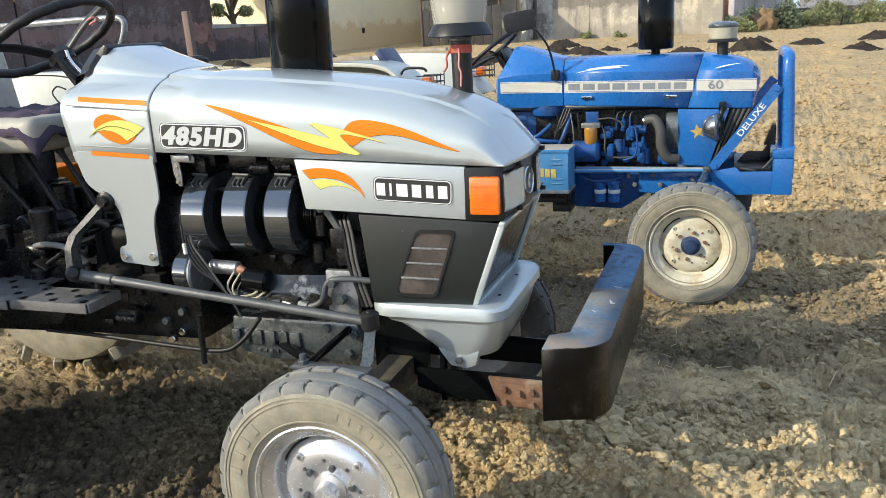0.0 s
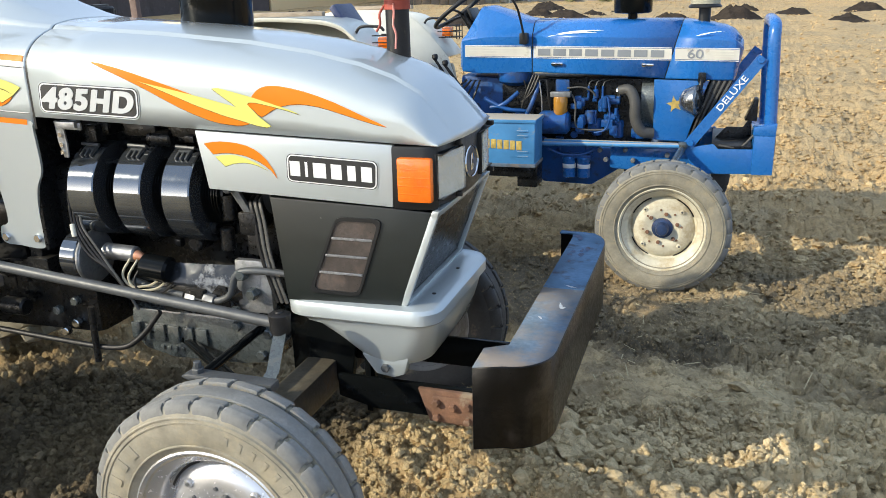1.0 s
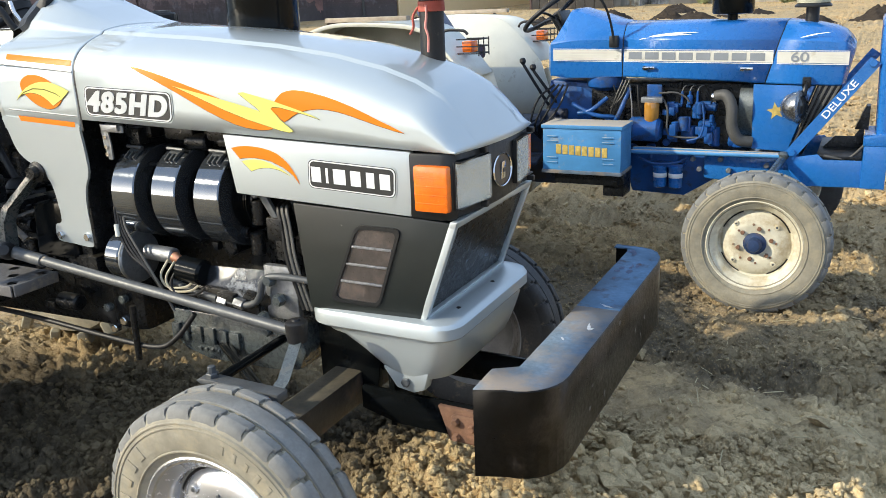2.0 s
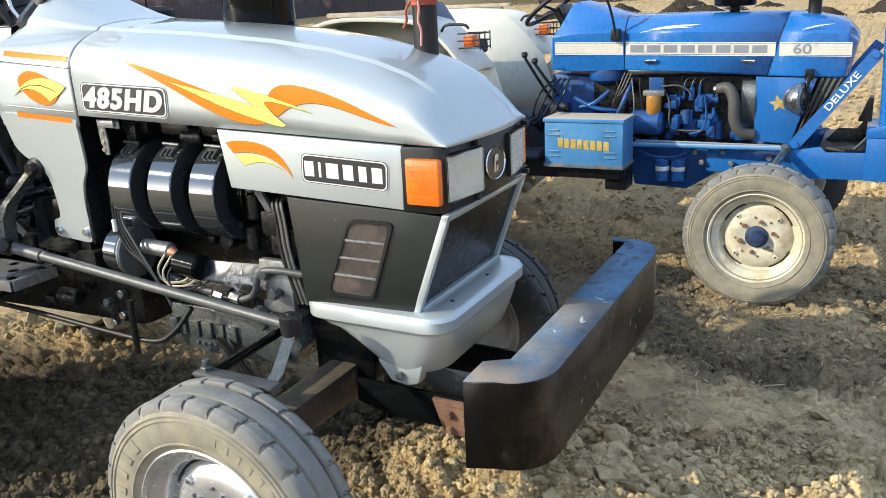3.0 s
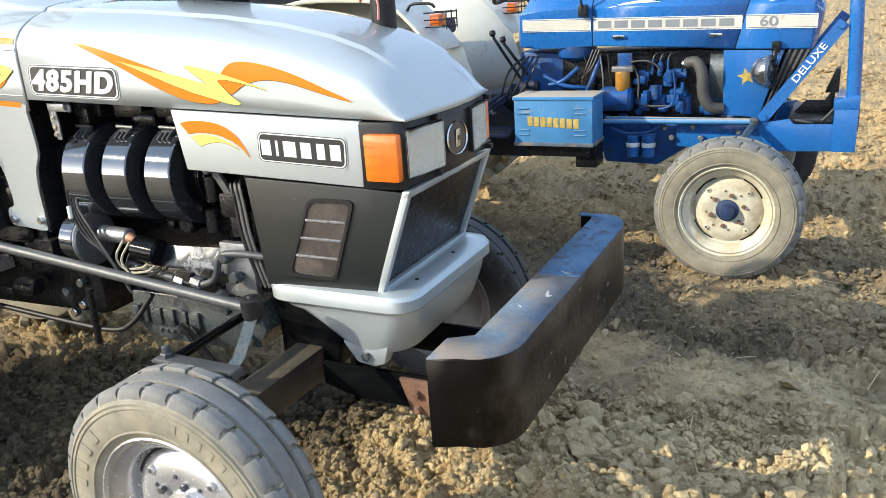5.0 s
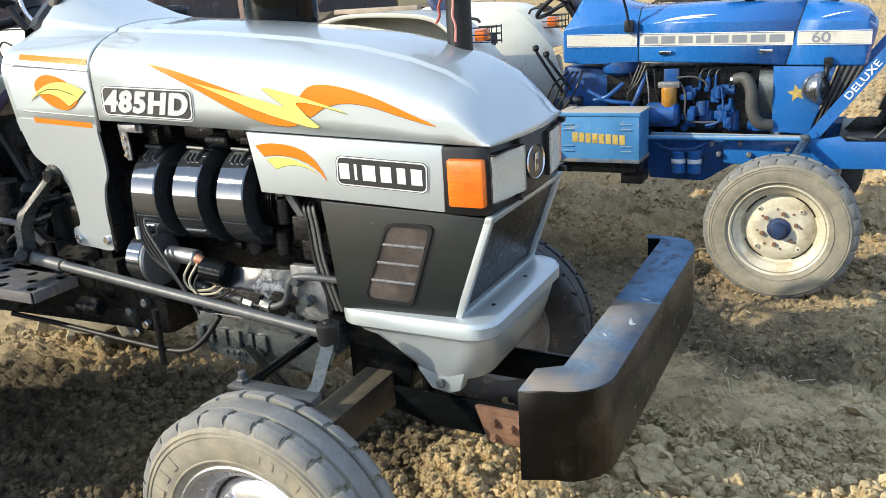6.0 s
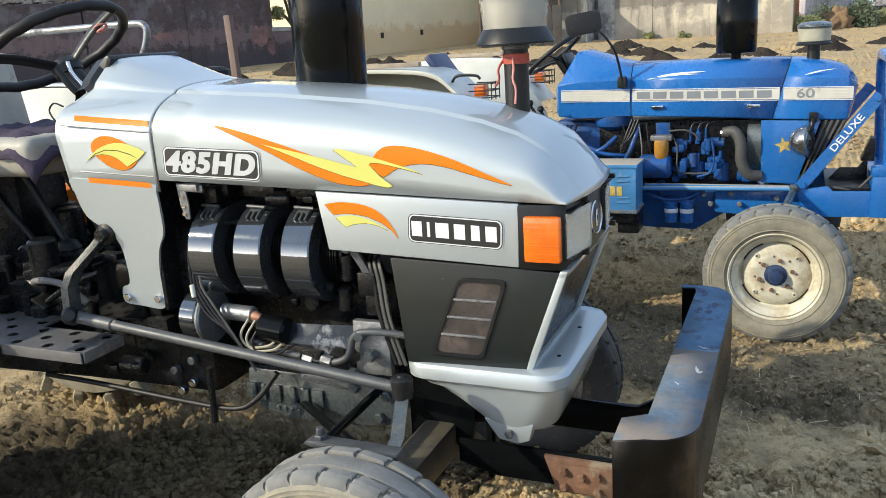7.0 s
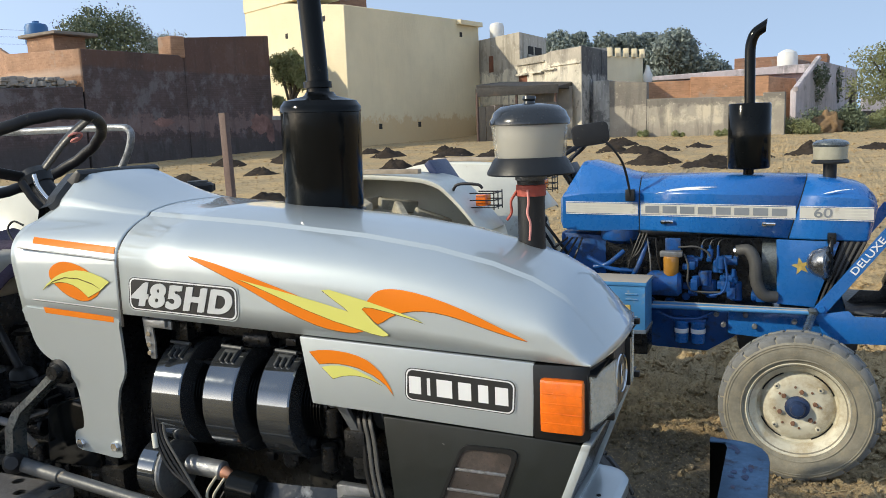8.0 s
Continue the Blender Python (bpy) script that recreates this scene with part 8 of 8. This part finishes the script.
M_tank_white = mat("white_tank", (0.75, 0.74, 0.7), 0.5, 0, 0.05, 3)
M_tank_blue = mat("blue_tank", (0.03, 0.14, 0.33), 0.5, 0, 0.05, 3)
M_rubble = mat("rubble", (0.5, 0.46, 0.41), 0.95, 0, 0.25, 2, 0.5, 10, rand=0.6)


def gz(x, y):
    return float(ground_base(np.array(float(x)), np.array(float(y))))


def wall_block(plan, z0, z1, bevel=0.03):
    bm = bmesh.new()
    a = [bm.verts.new((x, y, z0)) for x, y in plan]
    tops = z1 if isinstance(z1, (list, tuple)) else [z1] * len(plan)
    b = [bm.verts.new((x, y, z)) for (x, y), z in zip(plan, tops)]
    bm.faces.new(a)
    bm.faces.new(b)
    for i in range(len(plan)):
        j = (i + 1) % len(plan)
        bm.faces.new((a[i], a[j], b[j], b[i]))
    return clean(bm, bevel, 1)


def on_face(p, q, u, z, w, h, out=0.04, depth=0.08):
    """A box set in the face from p to q, at the share u of its length."""
    p, q = Vector((*p, 0)), Vector((*q, 0))
    d = (q - p).normalized()
    c = p + (q - p) * u
    n = Vector((d.y, -d.x, 0))
    m = Matrix((((d.x), n.x, 0, 0), (d.y, n.y, 0, 0), (0, 0, 1, 0), (0, 0, 0, 1)))
    return box(Vector((c.x, c.y, z)) + n * (out - depth / 2), (w, depth, h), 0.015, m)


def ragged(p, q, u, z, w, h, seed, out=0.012):
    """An uneven patch of peeled plaster on a face."""
    r = random.Random(seed)
    p, q = Vector((*p, 0)), Vector((*q, 0))
    d = (q - p).normalized()
    n = Vector((d.y, -d.x, 0))
    c = p + (q - p) * u + n * out
    bm = bmesh.new()
    pts = []
    for k in range(26):
        a = 2 * math.pi * k / 26
        f = r.uniform(0.6, 1.1)
        pts.append(c + d * (w / 2 * math.cos(a) * f) + Vector((0, 0, z + h / 2 * math.sin(a) * r.uniform(0.6, 1.1))))
    a_ = [bm.verts.new(v) for v in pts]
    b_ = [bm.verts.new(v - n * 0.05) for v in pts]
    bm.faces.new(a_)
    for i in range(26):
        j = (i + 1) % 26
        bm.faces.new((a_[i], a_[j], b_[j], b_[i]))
    bmesh.ops.recalc_face_normals(bm, faces=bm.faces)
    return bm


M_pink_peel = mat("pinkish_peeled_brick", (0.3, 0.17, 0.15), 0.9, 0, 0.3, 1.5, 0.4, 9)


def house(name, label, plan, z1, material, drop=0.8):
    cx = sum(p[0] for p in plan) / len(plan)
    cy = sum(p[1] for p in plan) / len(plan)
    t = thing(name, (cx, cy, gz(cx, cy)), label, "house")
    part("wall", wall_block(plan, min(gz(*p) for p in plan) - drop, z1), material, t)
    return t


# big yellow house
yA, yC, yR = (-30.7, 43.0), (-21.4, 38.5), (-18.6, 50.65)
yback = (-27.9, 55.2)
yh = house("yellow_house", "plain yellow rendered house, one side in shade", [yA, yC, yR, yback], [9.64, 8.18, 8.3, 9.64], M_render_yellow)
part("parapet", wall_block([(-30.75, 42.95), (-24.4, 39.9), (-23.6, 42.0), (-29.9, 45.4)], 9.0, 10.9), M_render_yellow, yh)
part("roof_edge", on_face(yC, yR, 0.9, 8.1, 2.4, 0.28, 0.35, 0.7), M_render_yellow, yh)
for u, z in ((0.84, 7.4), (0.2, 2.0), (0.48, 2.05)):
    part("vent_hole", on_face(yC, yR, u, z, 0.28, 0.3, 0.006, 0.05), M_dark_in, yh)
for u, z in ((0.45, 7.2), (0.82, 7.7)):
    part("vent_hole", on_face(yA, yC, u, z, 0.28, 0.3, 0.006, 0.05), M_dark_in, yh)
part("stair_shed", wall_block([(-26.4, 44.8), (-24.8, 44.2), (-24.1, 46.2), (-25.7, 46.9)], 8.0, 9.8), M_brick_red, yh)

# dark brick row with a lit gable; sun and shade are in the brick colours
bL, bM, bR = (-26.5, 26.1), (-26.0, 31.6), (-24.9, 36.8)
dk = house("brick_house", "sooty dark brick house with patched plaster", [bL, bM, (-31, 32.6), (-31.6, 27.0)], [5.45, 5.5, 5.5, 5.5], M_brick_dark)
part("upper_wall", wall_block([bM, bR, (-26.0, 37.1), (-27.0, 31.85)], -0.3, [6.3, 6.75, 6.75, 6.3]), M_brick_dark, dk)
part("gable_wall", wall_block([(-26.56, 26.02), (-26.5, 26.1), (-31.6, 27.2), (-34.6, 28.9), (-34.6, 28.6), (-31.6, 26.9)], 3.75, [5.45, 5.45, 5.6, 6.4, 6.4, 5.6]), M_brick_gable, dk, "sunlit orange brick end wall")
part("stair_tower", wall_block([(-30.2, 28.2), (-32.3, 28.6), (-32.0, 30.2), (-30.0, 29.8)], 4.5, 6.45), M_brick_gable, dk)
part("tower_slab", wall_block([(-29.8, 27.9), (-32.6, 28.4), (-32.2, 30.6), (-29.5, 30.1)], 6.45, 6.6), M_mortar, dk)
for k, (f_, u_, z_, w_, h_) in enumerate(((1, 0.84, 2.3, 1.5, 1.1), (1, 0.95, 1.8, 0.8, 1.0), (0, 0.72, 2.5, 1.4, 0.4))):
    part("peeled_patch", ragged(bL if f_ == 0 else bM, bM if f_ == 0 else bR, u_, z_, w_, h_, k), M_pink_peel, dk)
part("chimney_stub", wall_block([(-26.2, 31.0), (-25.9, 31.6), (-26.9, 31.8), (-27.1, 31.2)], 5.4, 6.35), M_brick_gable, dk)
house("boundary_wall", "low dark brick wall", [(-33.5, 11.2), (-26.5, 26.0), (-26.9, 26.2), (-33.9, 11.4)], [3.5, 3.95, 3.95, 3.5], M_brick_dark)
rub = bmesh.new()
r_ = random.Random(8)
for _ in range(260):
    u = r_.random()
    merge(rub, box((-28.2 + 1.6 * u - r_.uniform(0.2, 1.2), 22.4 + 3.5 * u, 3.85 + r_.uniform(0, 0.45)), (r_.uniform(0.1, 0.34), r_.uniform(0.1, 0.3), r_.uniform(0.06, 0.2)), 0.015, Matrix.Rotation(r_.uniform(0, 3), 4, "Z")))
tagged(part("rubble_heap", rub, M_rubble), "heap of pale broken rubble on the wall", "rubble", kind="stuff")
bt1 = thing("water_tank", (-33.2, 30.0, 6.5), "blue plastic roof water tank", "water tank")
part("tank_body", lathe([(0.5, 0), (0.52, 0.05), (0.52, 0.75), (0.45, 0.9), (0.15, 0.98), (0.15, 1.05), (0.0, 1.05)], (-33.2, 30.0, 6.4), (0, 0, 1), 24), M_tank_blue, bt1)

# low dark wall that joins the brick house to the yellow one
jw = house("joining_wall", "low dark plastered wall between two houses", [(-24.95, 36.75), (-21.5, 38.42), (-21.7, 38.8), (-25.1, 37.1)], [2.66, 2.5, 2.5, 2.66], M_brick_dark)
part("drain_pipe", cyl((-23.0, 37.62, 1.0), (-23.0, 37.62, 2.4), 0.07), M_hose, jw)
part("coping", wall_block([(-24.95, 36.7), (-21.5, 38.37), (-21.7, 38.85), (-25.1, 37.15)], 2.5, [2.74, 2.58, 2.58, 2.74]), M_grey_render, jw)

# old white house with a shed roof
wL, wR, wE = (-18.9, 51.0), (-10.5, 44.0), (-10.05, 48.5)
wh = house("old_white_house", "weathered two-storey whitewashed house with stained render", [(-15.2, 47.8), (-13.0, 45.95), (-12.6, 45.62), wR, wE, (-14.6, 52.5)], [5.6, 5.62, 5.78, 5.76, 5.95, 5.6], M_old_render)
part("upper_block", wall_block([wL, (-15.1, 48.0), (-14.75, 52.5), (-18.2, 55.5)], 0.3, 7.2), M_old_render, wh)
# Peeling stained render; its grey base also carries this end's shade.
part("stained_end", on_face(wR, wE, 0.5, 3.2, 4.4, 5.2, 0.02, 0.04), M_grey_render, wh)
uq, ur = (-15.1, 48.0), (-14.75, 52.5)
part("room_opening", on_face(uq, ur, 0.55, 6.22, 2.3, 0.55, 0.03, 0.3), M_dark_in, wh, "dark open balcony")
part("balcony_rail", on_face(uq, ur, 0.55, 5.92, 2.6, 0.14, 0.1, 0.16), M_old_render, wh)
part("balcony_post", on_face(uq, ur, 0.5, 6.22, 0.14, 0.6, 0.06, 0.1), M_old_render, wh)
part("cornice", on_face((-15.2, 47.8), (-13.0, 45.95), 0.5, 5.28, 2.9, 0.1, 0.1, 0.16), M_old_render, wh)
part("cornice", on_face((-12.6, 45.62), wR, 0.5, 4.95, 2.6, 0.08, 0.08, 0.14), M_old_render, wh)
for u, z, w_, h_ in ((0.1, 3.95, 0.9, 0.75), (0.36, 3.9, 0.85, 0.9), (0.56, 3.95, 0.9, 0.95)):
    win = part("window", on_face((-15.2, 47.8), wR, u, z + 0.3, w_, h_, 0.02, 0.12), M_shutter, wh, "red-brown wooden shutter")
    part("window_hood", on_face((-15.2, 47.8), wR, u, z + 0.3 + h_ / 2 + 0.06, w_ + 0.3, 0.1, 0.25, 0.3), M_old_render, win)
part("window", on_face(wL, (-15.1, 48.0), 0.35, 5.6, 0.5, 1.0, 0.02, 0.1), M_shutter, wh)
part("drain_pipe", on_face(wR, wE, 0.75, 3.4, 0.08, 4.6, 0.05, 0.08), M_grey_render, wh)
wt = thing("water_tank", (-17.3, 50.4, 7.2), "white roof water tank", "water tank")
part("tank_body", lathe([(0.42, 0), (0.45, 0.06), (0.45, 0.75), (0.38, 0.92), (0.15, 1.0), (0.0, 1.0)], (-17.3, 50.4, 7.15), (0, 0, 1), 22), M_tank_white, wt)
sh = thing("shed", (-13.6, 42.6, 1.2), "open shed with dark tin sheets", "shed")
part("roof", wall_block([(-15.85, 42.5), (-11.3, 42.3), (-11.1, 44.6), (-15.3, 45.4)], 3.6, [4.0, 3.68, 4.0, 4.25]), M_sheet, sh)
part("fascia", on_face((-15.85, 42.48), (-11.3, 42.28), 0.5, 3.58, 4.6, 0.45, 0.03, 0.06), M_sheet, sh)
for x in (-15.8, -13.6, -11.5):
    part("post", cyl((x, 42.5, 0.6), (x, 42.5, 3.6), 0.07), M_brown_post, sh)
for k in range(9):
    u = (k + 0.5) / 9
    part("front_sheet", on_face((-15.8, 42.52), (-11.35, 42.32), u, 1.85 + 0.03 * (k % 3), 0.47, 2.0, 0.03 + 0.02 * (k % 2), 0.05), M_sheet, sh)
part("back_wall", wall_block([(-13.4, 43.3), (-11.0, 44.0), (-11.1, 44.3), (-13.5, 43.6)], 0.6, [3.75, 3.75, 3.75, 3.75]), M_wall_plain, sh, "pale plastered wall under the tin roof")
for k in range(4):
    part("sack", box((-15.2 + 0.5 * k, 43.6, 2.75), (0.42, 0.4, 0.35), 0.12, Matrix.Rotation(0.4 * k, 4, "Z"), 3), M_whitewash, sh)

yh2 = house("far_yellow_house", "far small yellow house with broken parapet", [(-11.9, 57.0), (-10.0, 60.5), (-12.5, 63), (-14.5, 59)], 6.2, M_render_yellow)
for k in range(5):
    part("parapet_block", box((-11.7 + 0.42 * k, 57.3 + 0.75 * k, 6.45), (0.35, 0.35, 0.6), 0.03), M_render_yellow, yh2)

# long boundary wall, brick infill and the pink gabled house
p0, p1 = (-9.4, 45.3), (-0.7, 44.5)
bw_ = house("plaster_wall", "long patched plaster boundary wall", [(-7.3, 45.1), p1, (-0.6, 44.9), (-7.25, 45.5)], [2.92, 2.78, 2.78, 2.92], M_wall_plain)
part("tall_end", wall_block([p0, (-7.3, 45.1), (-7.25, 45.5), (-9.3, 45.7)], 0.1, [3.98, 3.79, 3.79, 3.98]), M_wall_plain, bw_)
# Dark render here paints the house's shadow on the end of the wall.
part("shaded_pier", wall_block([(-10.1, 45.0), (-9.3, 45.2), (-9.2, 45.9), (-10.0, 45.8)], 0.3, 4.0), M_grey_render, bw_)
part("end_pier", wall_block([(-1.6, 44.3), (-0.6, 44.25), (-0.55, 45.0), (-1.5, 45.0)], 0.3, 2.95), M_wall_plain, bw_)
br0, br1 = (-7.9, 48.4), (-1.4, 48.7)
bk = house("brick_house", "unplastered red brick outbuilding", [br0, br1, (-0.1, 52.0), (-7.0, 52.5)], [3.93, 3.86, 3.86, 3.93], M_brick_orange)
part("raised_wall", wall_block([(-5.47, 48.36), (-1.45, 48.55), (-1.0, 51.6), (-5, 51.9)], 1.0, [4.08, 3.94, 3.94, 4.08]), M_brick_orange, bk)
pk = house("pink_house", "pink-washed house with pale roof slab", [(-7.0, 53.4), (0.2, 54.0), (0.6, 58), (-7, 58)], [4.15, 4.4, 4.4, 4.15], M_pinkwash)
part("roof_slab", wall_block([(-8.2, 52.9), (0.6, 53.5), (0.9, 58.5), (-8, 58.5)], [4.2, 4.4, 4.4, 4.2][0], [4.45, 4.72, 4.72, 4.45]), M_whitewash, pk)
part("roof_room", wall_block([(-3.6, 55), (1.6, 55.5), (1.8, 58), (-3.6, 58)], 4.4, 5.35), M_brick_red, pk)
tk = thing("water_tank", (-0.6, 54.4, 4.7), "white domed roof water tank", "water tank")
part("tank_body", lathe([(0.55, 0), (0.58, 0.08), (0.58, 0.55), (0.5, 0.8), (0.25, 0.95), (0.0, 1.0)], (-0.6, 54.4, 4.68), (0, 0, 1), 24), M_tank_white, tk)
tk = thing("water_tank", (-9.6, 60.0, 4.6), "small white roof water tank", "water tank")
part("tank_body", lathe([(0.3, 0), (0.33, 0.08), (0.33, 0.55), (0.2, 0.8), (0.1, 1.2), (0.0, 1.2)], (-9.6, 60.0, 4.4), (0, 0, 1), 20), M_tank_white, tk)
gb = thing("gabled_house", (1.6, 53, 1.0), "whitewashed house with a stepped sloping gable", "house")
part("wall", wall_block([(-0.1, 48.3), (1.05, 51.2), (3.5, 59.9), (3.2, 60.0), (0.75, 51.3), (-0.4, 48.4)], 0.4, [3.1, 4.75, 4.5, 4.5, 4.75, 3.1]), M_whitewash, gb)
part("coping", tube([(-0.15, 48.2, 3.15), (1.0, 51.1, 4.85)], 0.16, 6, soft=False), M_whitewash, gb)
part("door", box((3.2, 58.4, 2.1), (0.2, 1.2, 2.2), 0.02), M_brick_dark, gb)
house("far_wall", "far whitewashed wall", [(4.0, 62), (9.0, 64), (9, 66), (4, 64)], 2.9, M_whitewash)
house("far_wall", "low shaded wall behind bushes", [(3.6, 57), (12.0, 60), (12, 61), (3.4, 58)], 1.9, M_brick_dark)

# thin brown post near the tractors, with a dark cap beside it
ps = thing("steel_post", (-4.16, 5.8, -0.05), "thin brown-painted steel post", "post")
pb = box((-4.14, 5.8, 0.95), (0.056, 0.05, 2.03), 0.004, Matrix.Rotation(radians(-1.5), 4, "Y"))
part("shaft", pb, M_brown_post, ps)

# ---- trees, bushes, wires ----
def leaf_mat(name, c):
    m = mat(name, c, 0.6, 0, 0.3, 1.2, rand=0.2)
    m.node_tree.nodes["Principled BSDF"].inputs["Subsurface Weight"].default_value = 0.0
    return m


M_leaf = leaf_mat("dark_green_leaves", (0.16, 0.2, 0.12))
M_leaf2 = leaf_mat("dry_green_leaves", (0.27, 0.29, 0.13))
# Distance haze is mixed into this paler leaf colour.
M_leaf_far = leaf_mat("haze_tinted_leaves", (0.27, 0.325, 0.3))
M_bark = mat("bark", (0.11, 0.085, 0.06), 0.9, 0, 0.25, 5, 0.5, 20)


def crown(blobs, n, size, seed):
    r = np.random.default_rng(seed)
    vs, fs = [], []
    for cx, cy, cz, rx, rz in blobs:
        k = int(n * (rx / sum(b[3] for b in blobs)) + 1)
        d = r.normal(size=(k, 3))
        d /= np.linalg.norm(d, axis=1)[:, None]
        p = np.array((cx, cy, cz)) + d * np.array((rx, rx, rz)) * np.clip(r.normal(0.85, 0.2, (k, 1)), 0.3, 1.35)
        for q in p:
            u = r.normal(size=3)
            u /= np.linalg.norm(u)
            w = np.cross(u, r.normal(size=3))
            w /= np.linalg.norm(w)
            s = size * r.uniform(0.6, 1.3)
            b = len(vs)
            vs += [tuple(q - u * s), tuple(q + w * s * 0.5 + u * 0.1 * s), tuple(q + u * s), tuple(q - w * s * 0.5)]
            fs.append((b, b + 1, b + 2, b + 3))
    bm = bmesh.new()
    m_ = bpy.data.meshes.new("tmp")
    m_.from_pydata(vs, [], fs)
    bm.from_mesh(m_)
    bpy.data.meshes.remove(m_)
    return bm


def tree(at, top, spread, material, seed, label, n=1800, leaf=0.3, trunk=0.25):
    x, y = at
    z = gz(x, y)
    r = random.Random(seed)
    t = thing("tree", (x, y, z), label, "tree")
    tips = []
    part("trunk", tube([(x, y, z - 0.3), (x + 0.15, y, z + (top - z) * 0.3), (x - 0.1, y + 0.1, z + (top - z) * 0.7)], [trunk, trunk * 0.8, trunk * 0.5, trunk * 0.4], 8), M_bark, t)
    for k in range(7):
        a = r.uniform(0, 6.28)
        h = z + (top - z) * r.uniform(0.45, 0.92)
        e = (x + spread * r.uniform(0.3, 0.8) * math.cos(a), y + spread * r.uniform(0.3, 0.8) * math.sin(a), h)
        tips.append(e)
        part("limb", tube([(x, y, z + (top - z) * r.uniform(0.3, 0.5)), ((x + e[0]) / 2, (y + e[1]) / 2, (z + (top - z) * 0.45 + h) / 2), e], trunk * 0.3, 6), M_bark, t)
    blobs = [(e[0], e[1], e[2], spread * r.uniform(0.28, 0.5), spread * r.uniform(0.22, 0.38)) for e in tips]
    blobs += [(x + r.uniform(-0.5, 0.5) * spread, y + r.uniform(-0.5, 0.5) * spread, top - spread * r.uniform(0.2, 0.6), spread * r.uniform(0.2, 0.4), spread * r.uniform(0.15, 0.3)) for _ in range(7)]
    blobs += [(x + r.uniform(-0.4, 0.4) * spread, y + r.uniform(-0.4, 0.4) * spread, top - spread * r.uniform(0.55, 1.3), spread * r.uniform(0.45, 0.7), spread * r.uniform(0.4, 0.6)) for _ in range(6)]
    part("crown", crown(blobs, n, leaf, seed), material, t)
    return t


tree((-46.9, 47.2), 11.2, 4.0, M_leaf, 1, "broad dark green tree behind the brick house", 22000, 0.11)
# The next crown's leaves are paled to show haze.
tree((-42.9, 50.0), 9.4, 2.2, leaf_mat("pale_haze_leaves", (0.42, 0.46, 0.38)), 12, "pale hazy green tree behind the brick house", 14000, 0.09)
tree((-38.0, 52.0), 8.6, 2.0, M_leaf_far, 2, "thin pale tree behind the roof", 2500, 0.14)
tree((-24.7, 38.2), 6.1, 1.15, M_leaf2, 3, "light green tree between two houses", 15000, 0.075)
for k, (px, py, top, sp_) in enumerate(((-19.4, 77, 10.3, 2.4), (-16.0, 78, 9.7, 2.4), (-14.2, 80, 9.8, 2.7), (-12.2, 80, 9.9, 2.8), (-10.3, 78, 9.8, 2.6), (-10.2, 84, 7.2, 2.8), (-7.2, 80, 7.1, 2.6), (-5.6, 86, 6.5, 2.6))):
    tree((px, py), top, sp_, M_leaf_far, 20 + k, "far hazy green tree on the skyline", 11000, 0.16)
tree((4.6, 51.3), 5.6, 2.3, M_leaf2, 5, "slender tree beside the far wall", 10000, 0.075, 0.13)


def bush(at, s, material, seed, label):
    x, y = at
    z = gz(x, y)
    r = random.Random(seed)
    t = thing("bush", (x, y, z), label, "bush")
    blobs = [(x + r.uniform(-s, s) * 0.7, y + r.uniform(-s, s) * 0.5, z + s * r.uniform(0.15, 0.6), s * r.uniform(0.3, 0.5), s * r.uniform(0.3, 0.45)) for _ in range(6)]
    part("foliage", crown(blobs, 2600, 0.05 * max(1, s), seed), material, t)
    part("stem", tube([(x, y, z - 0.1), (x + 0.1, y, z + s * 0.5)], 0.04, 6), M_bark, t)


for k, (x, y, s, m_) in enumerate(((-0.3, 45.2, 1.0, M_leaf2), (0.4, 44.6, 0.8, M_leaf2), (1.6, 47.0, 1.5, M_leaf), (2.4, 47.6, 1.0, M_leaf), (3.3, 48.4, 1.1, M_leaf2), (0.9, 50.4, 1.2, M_leaf), (2.5, 55.5, 1.2, M_leaf), (5.2, 49.0, 1.3, M_leaf2), (6.5, 50.0, 1.4, M_leaf2), (-7.5, 44.7, 0.35, M_leaf2), (-3.5, 44.1, 0.35, M_leaf2), (-5.6, 44.4, 0.3, M_leaf2))):
    bush((x, y), s, m_, 60 + k, "scrubby green bush at the field's edge")
M_brush = soil("dry_brush_earth", (0.3, 0.19, 0.1), (0.2, 0.14, 0.09))
eb = bmesh.new()
bmesh.ops.create_icosphere(eb, subdivisions=4, radius=1.0)
for v in eb.verts:
    k = 1 + 0.35 * noise.fractal(v.co * 2.2, 1.0, 2.0, 5)
    v.co = Vector((1.35 + v.co.x * 0.65 * k, 46.2 + v.co.y * 0.6 * k, 1.15 + v.co.z * 0.75 * k))
tagged(part("earth_bank", eb, M_brush, sharp=15), "brown heap of dry brush and earth", "heap")
creep = thing("creeper", (1.05, 51.1, 1.5), "dark green creeper hanging down the whitewashed wall", "plant")
part("foliage", crown([(0.95, 50.6, 3.9, 0.35, 0.5), (1.0, 50.9, 3.2, 0.3, 0.7), (1.3, 51.9, 3.9, 0.3, 0.6), (2.1, 55.0, 3.9, 0.3, 0.6), (2.15, 55.2, 3.1, 0.25, 0.6)], 1600, 0.08, 77), M_leaf, creep)
for k in range(3):
    tagged(part("power_line", tube([(-75, 36 + k, 11.6 - 0.55 * k), (-58, 42 + k, 10.3 - 0.5 * k), (-46, 47 + k * 0.4, 9.4 - 0.4 * k)], 0.011, 5), M_hose), "thin overhead power line", "wire")
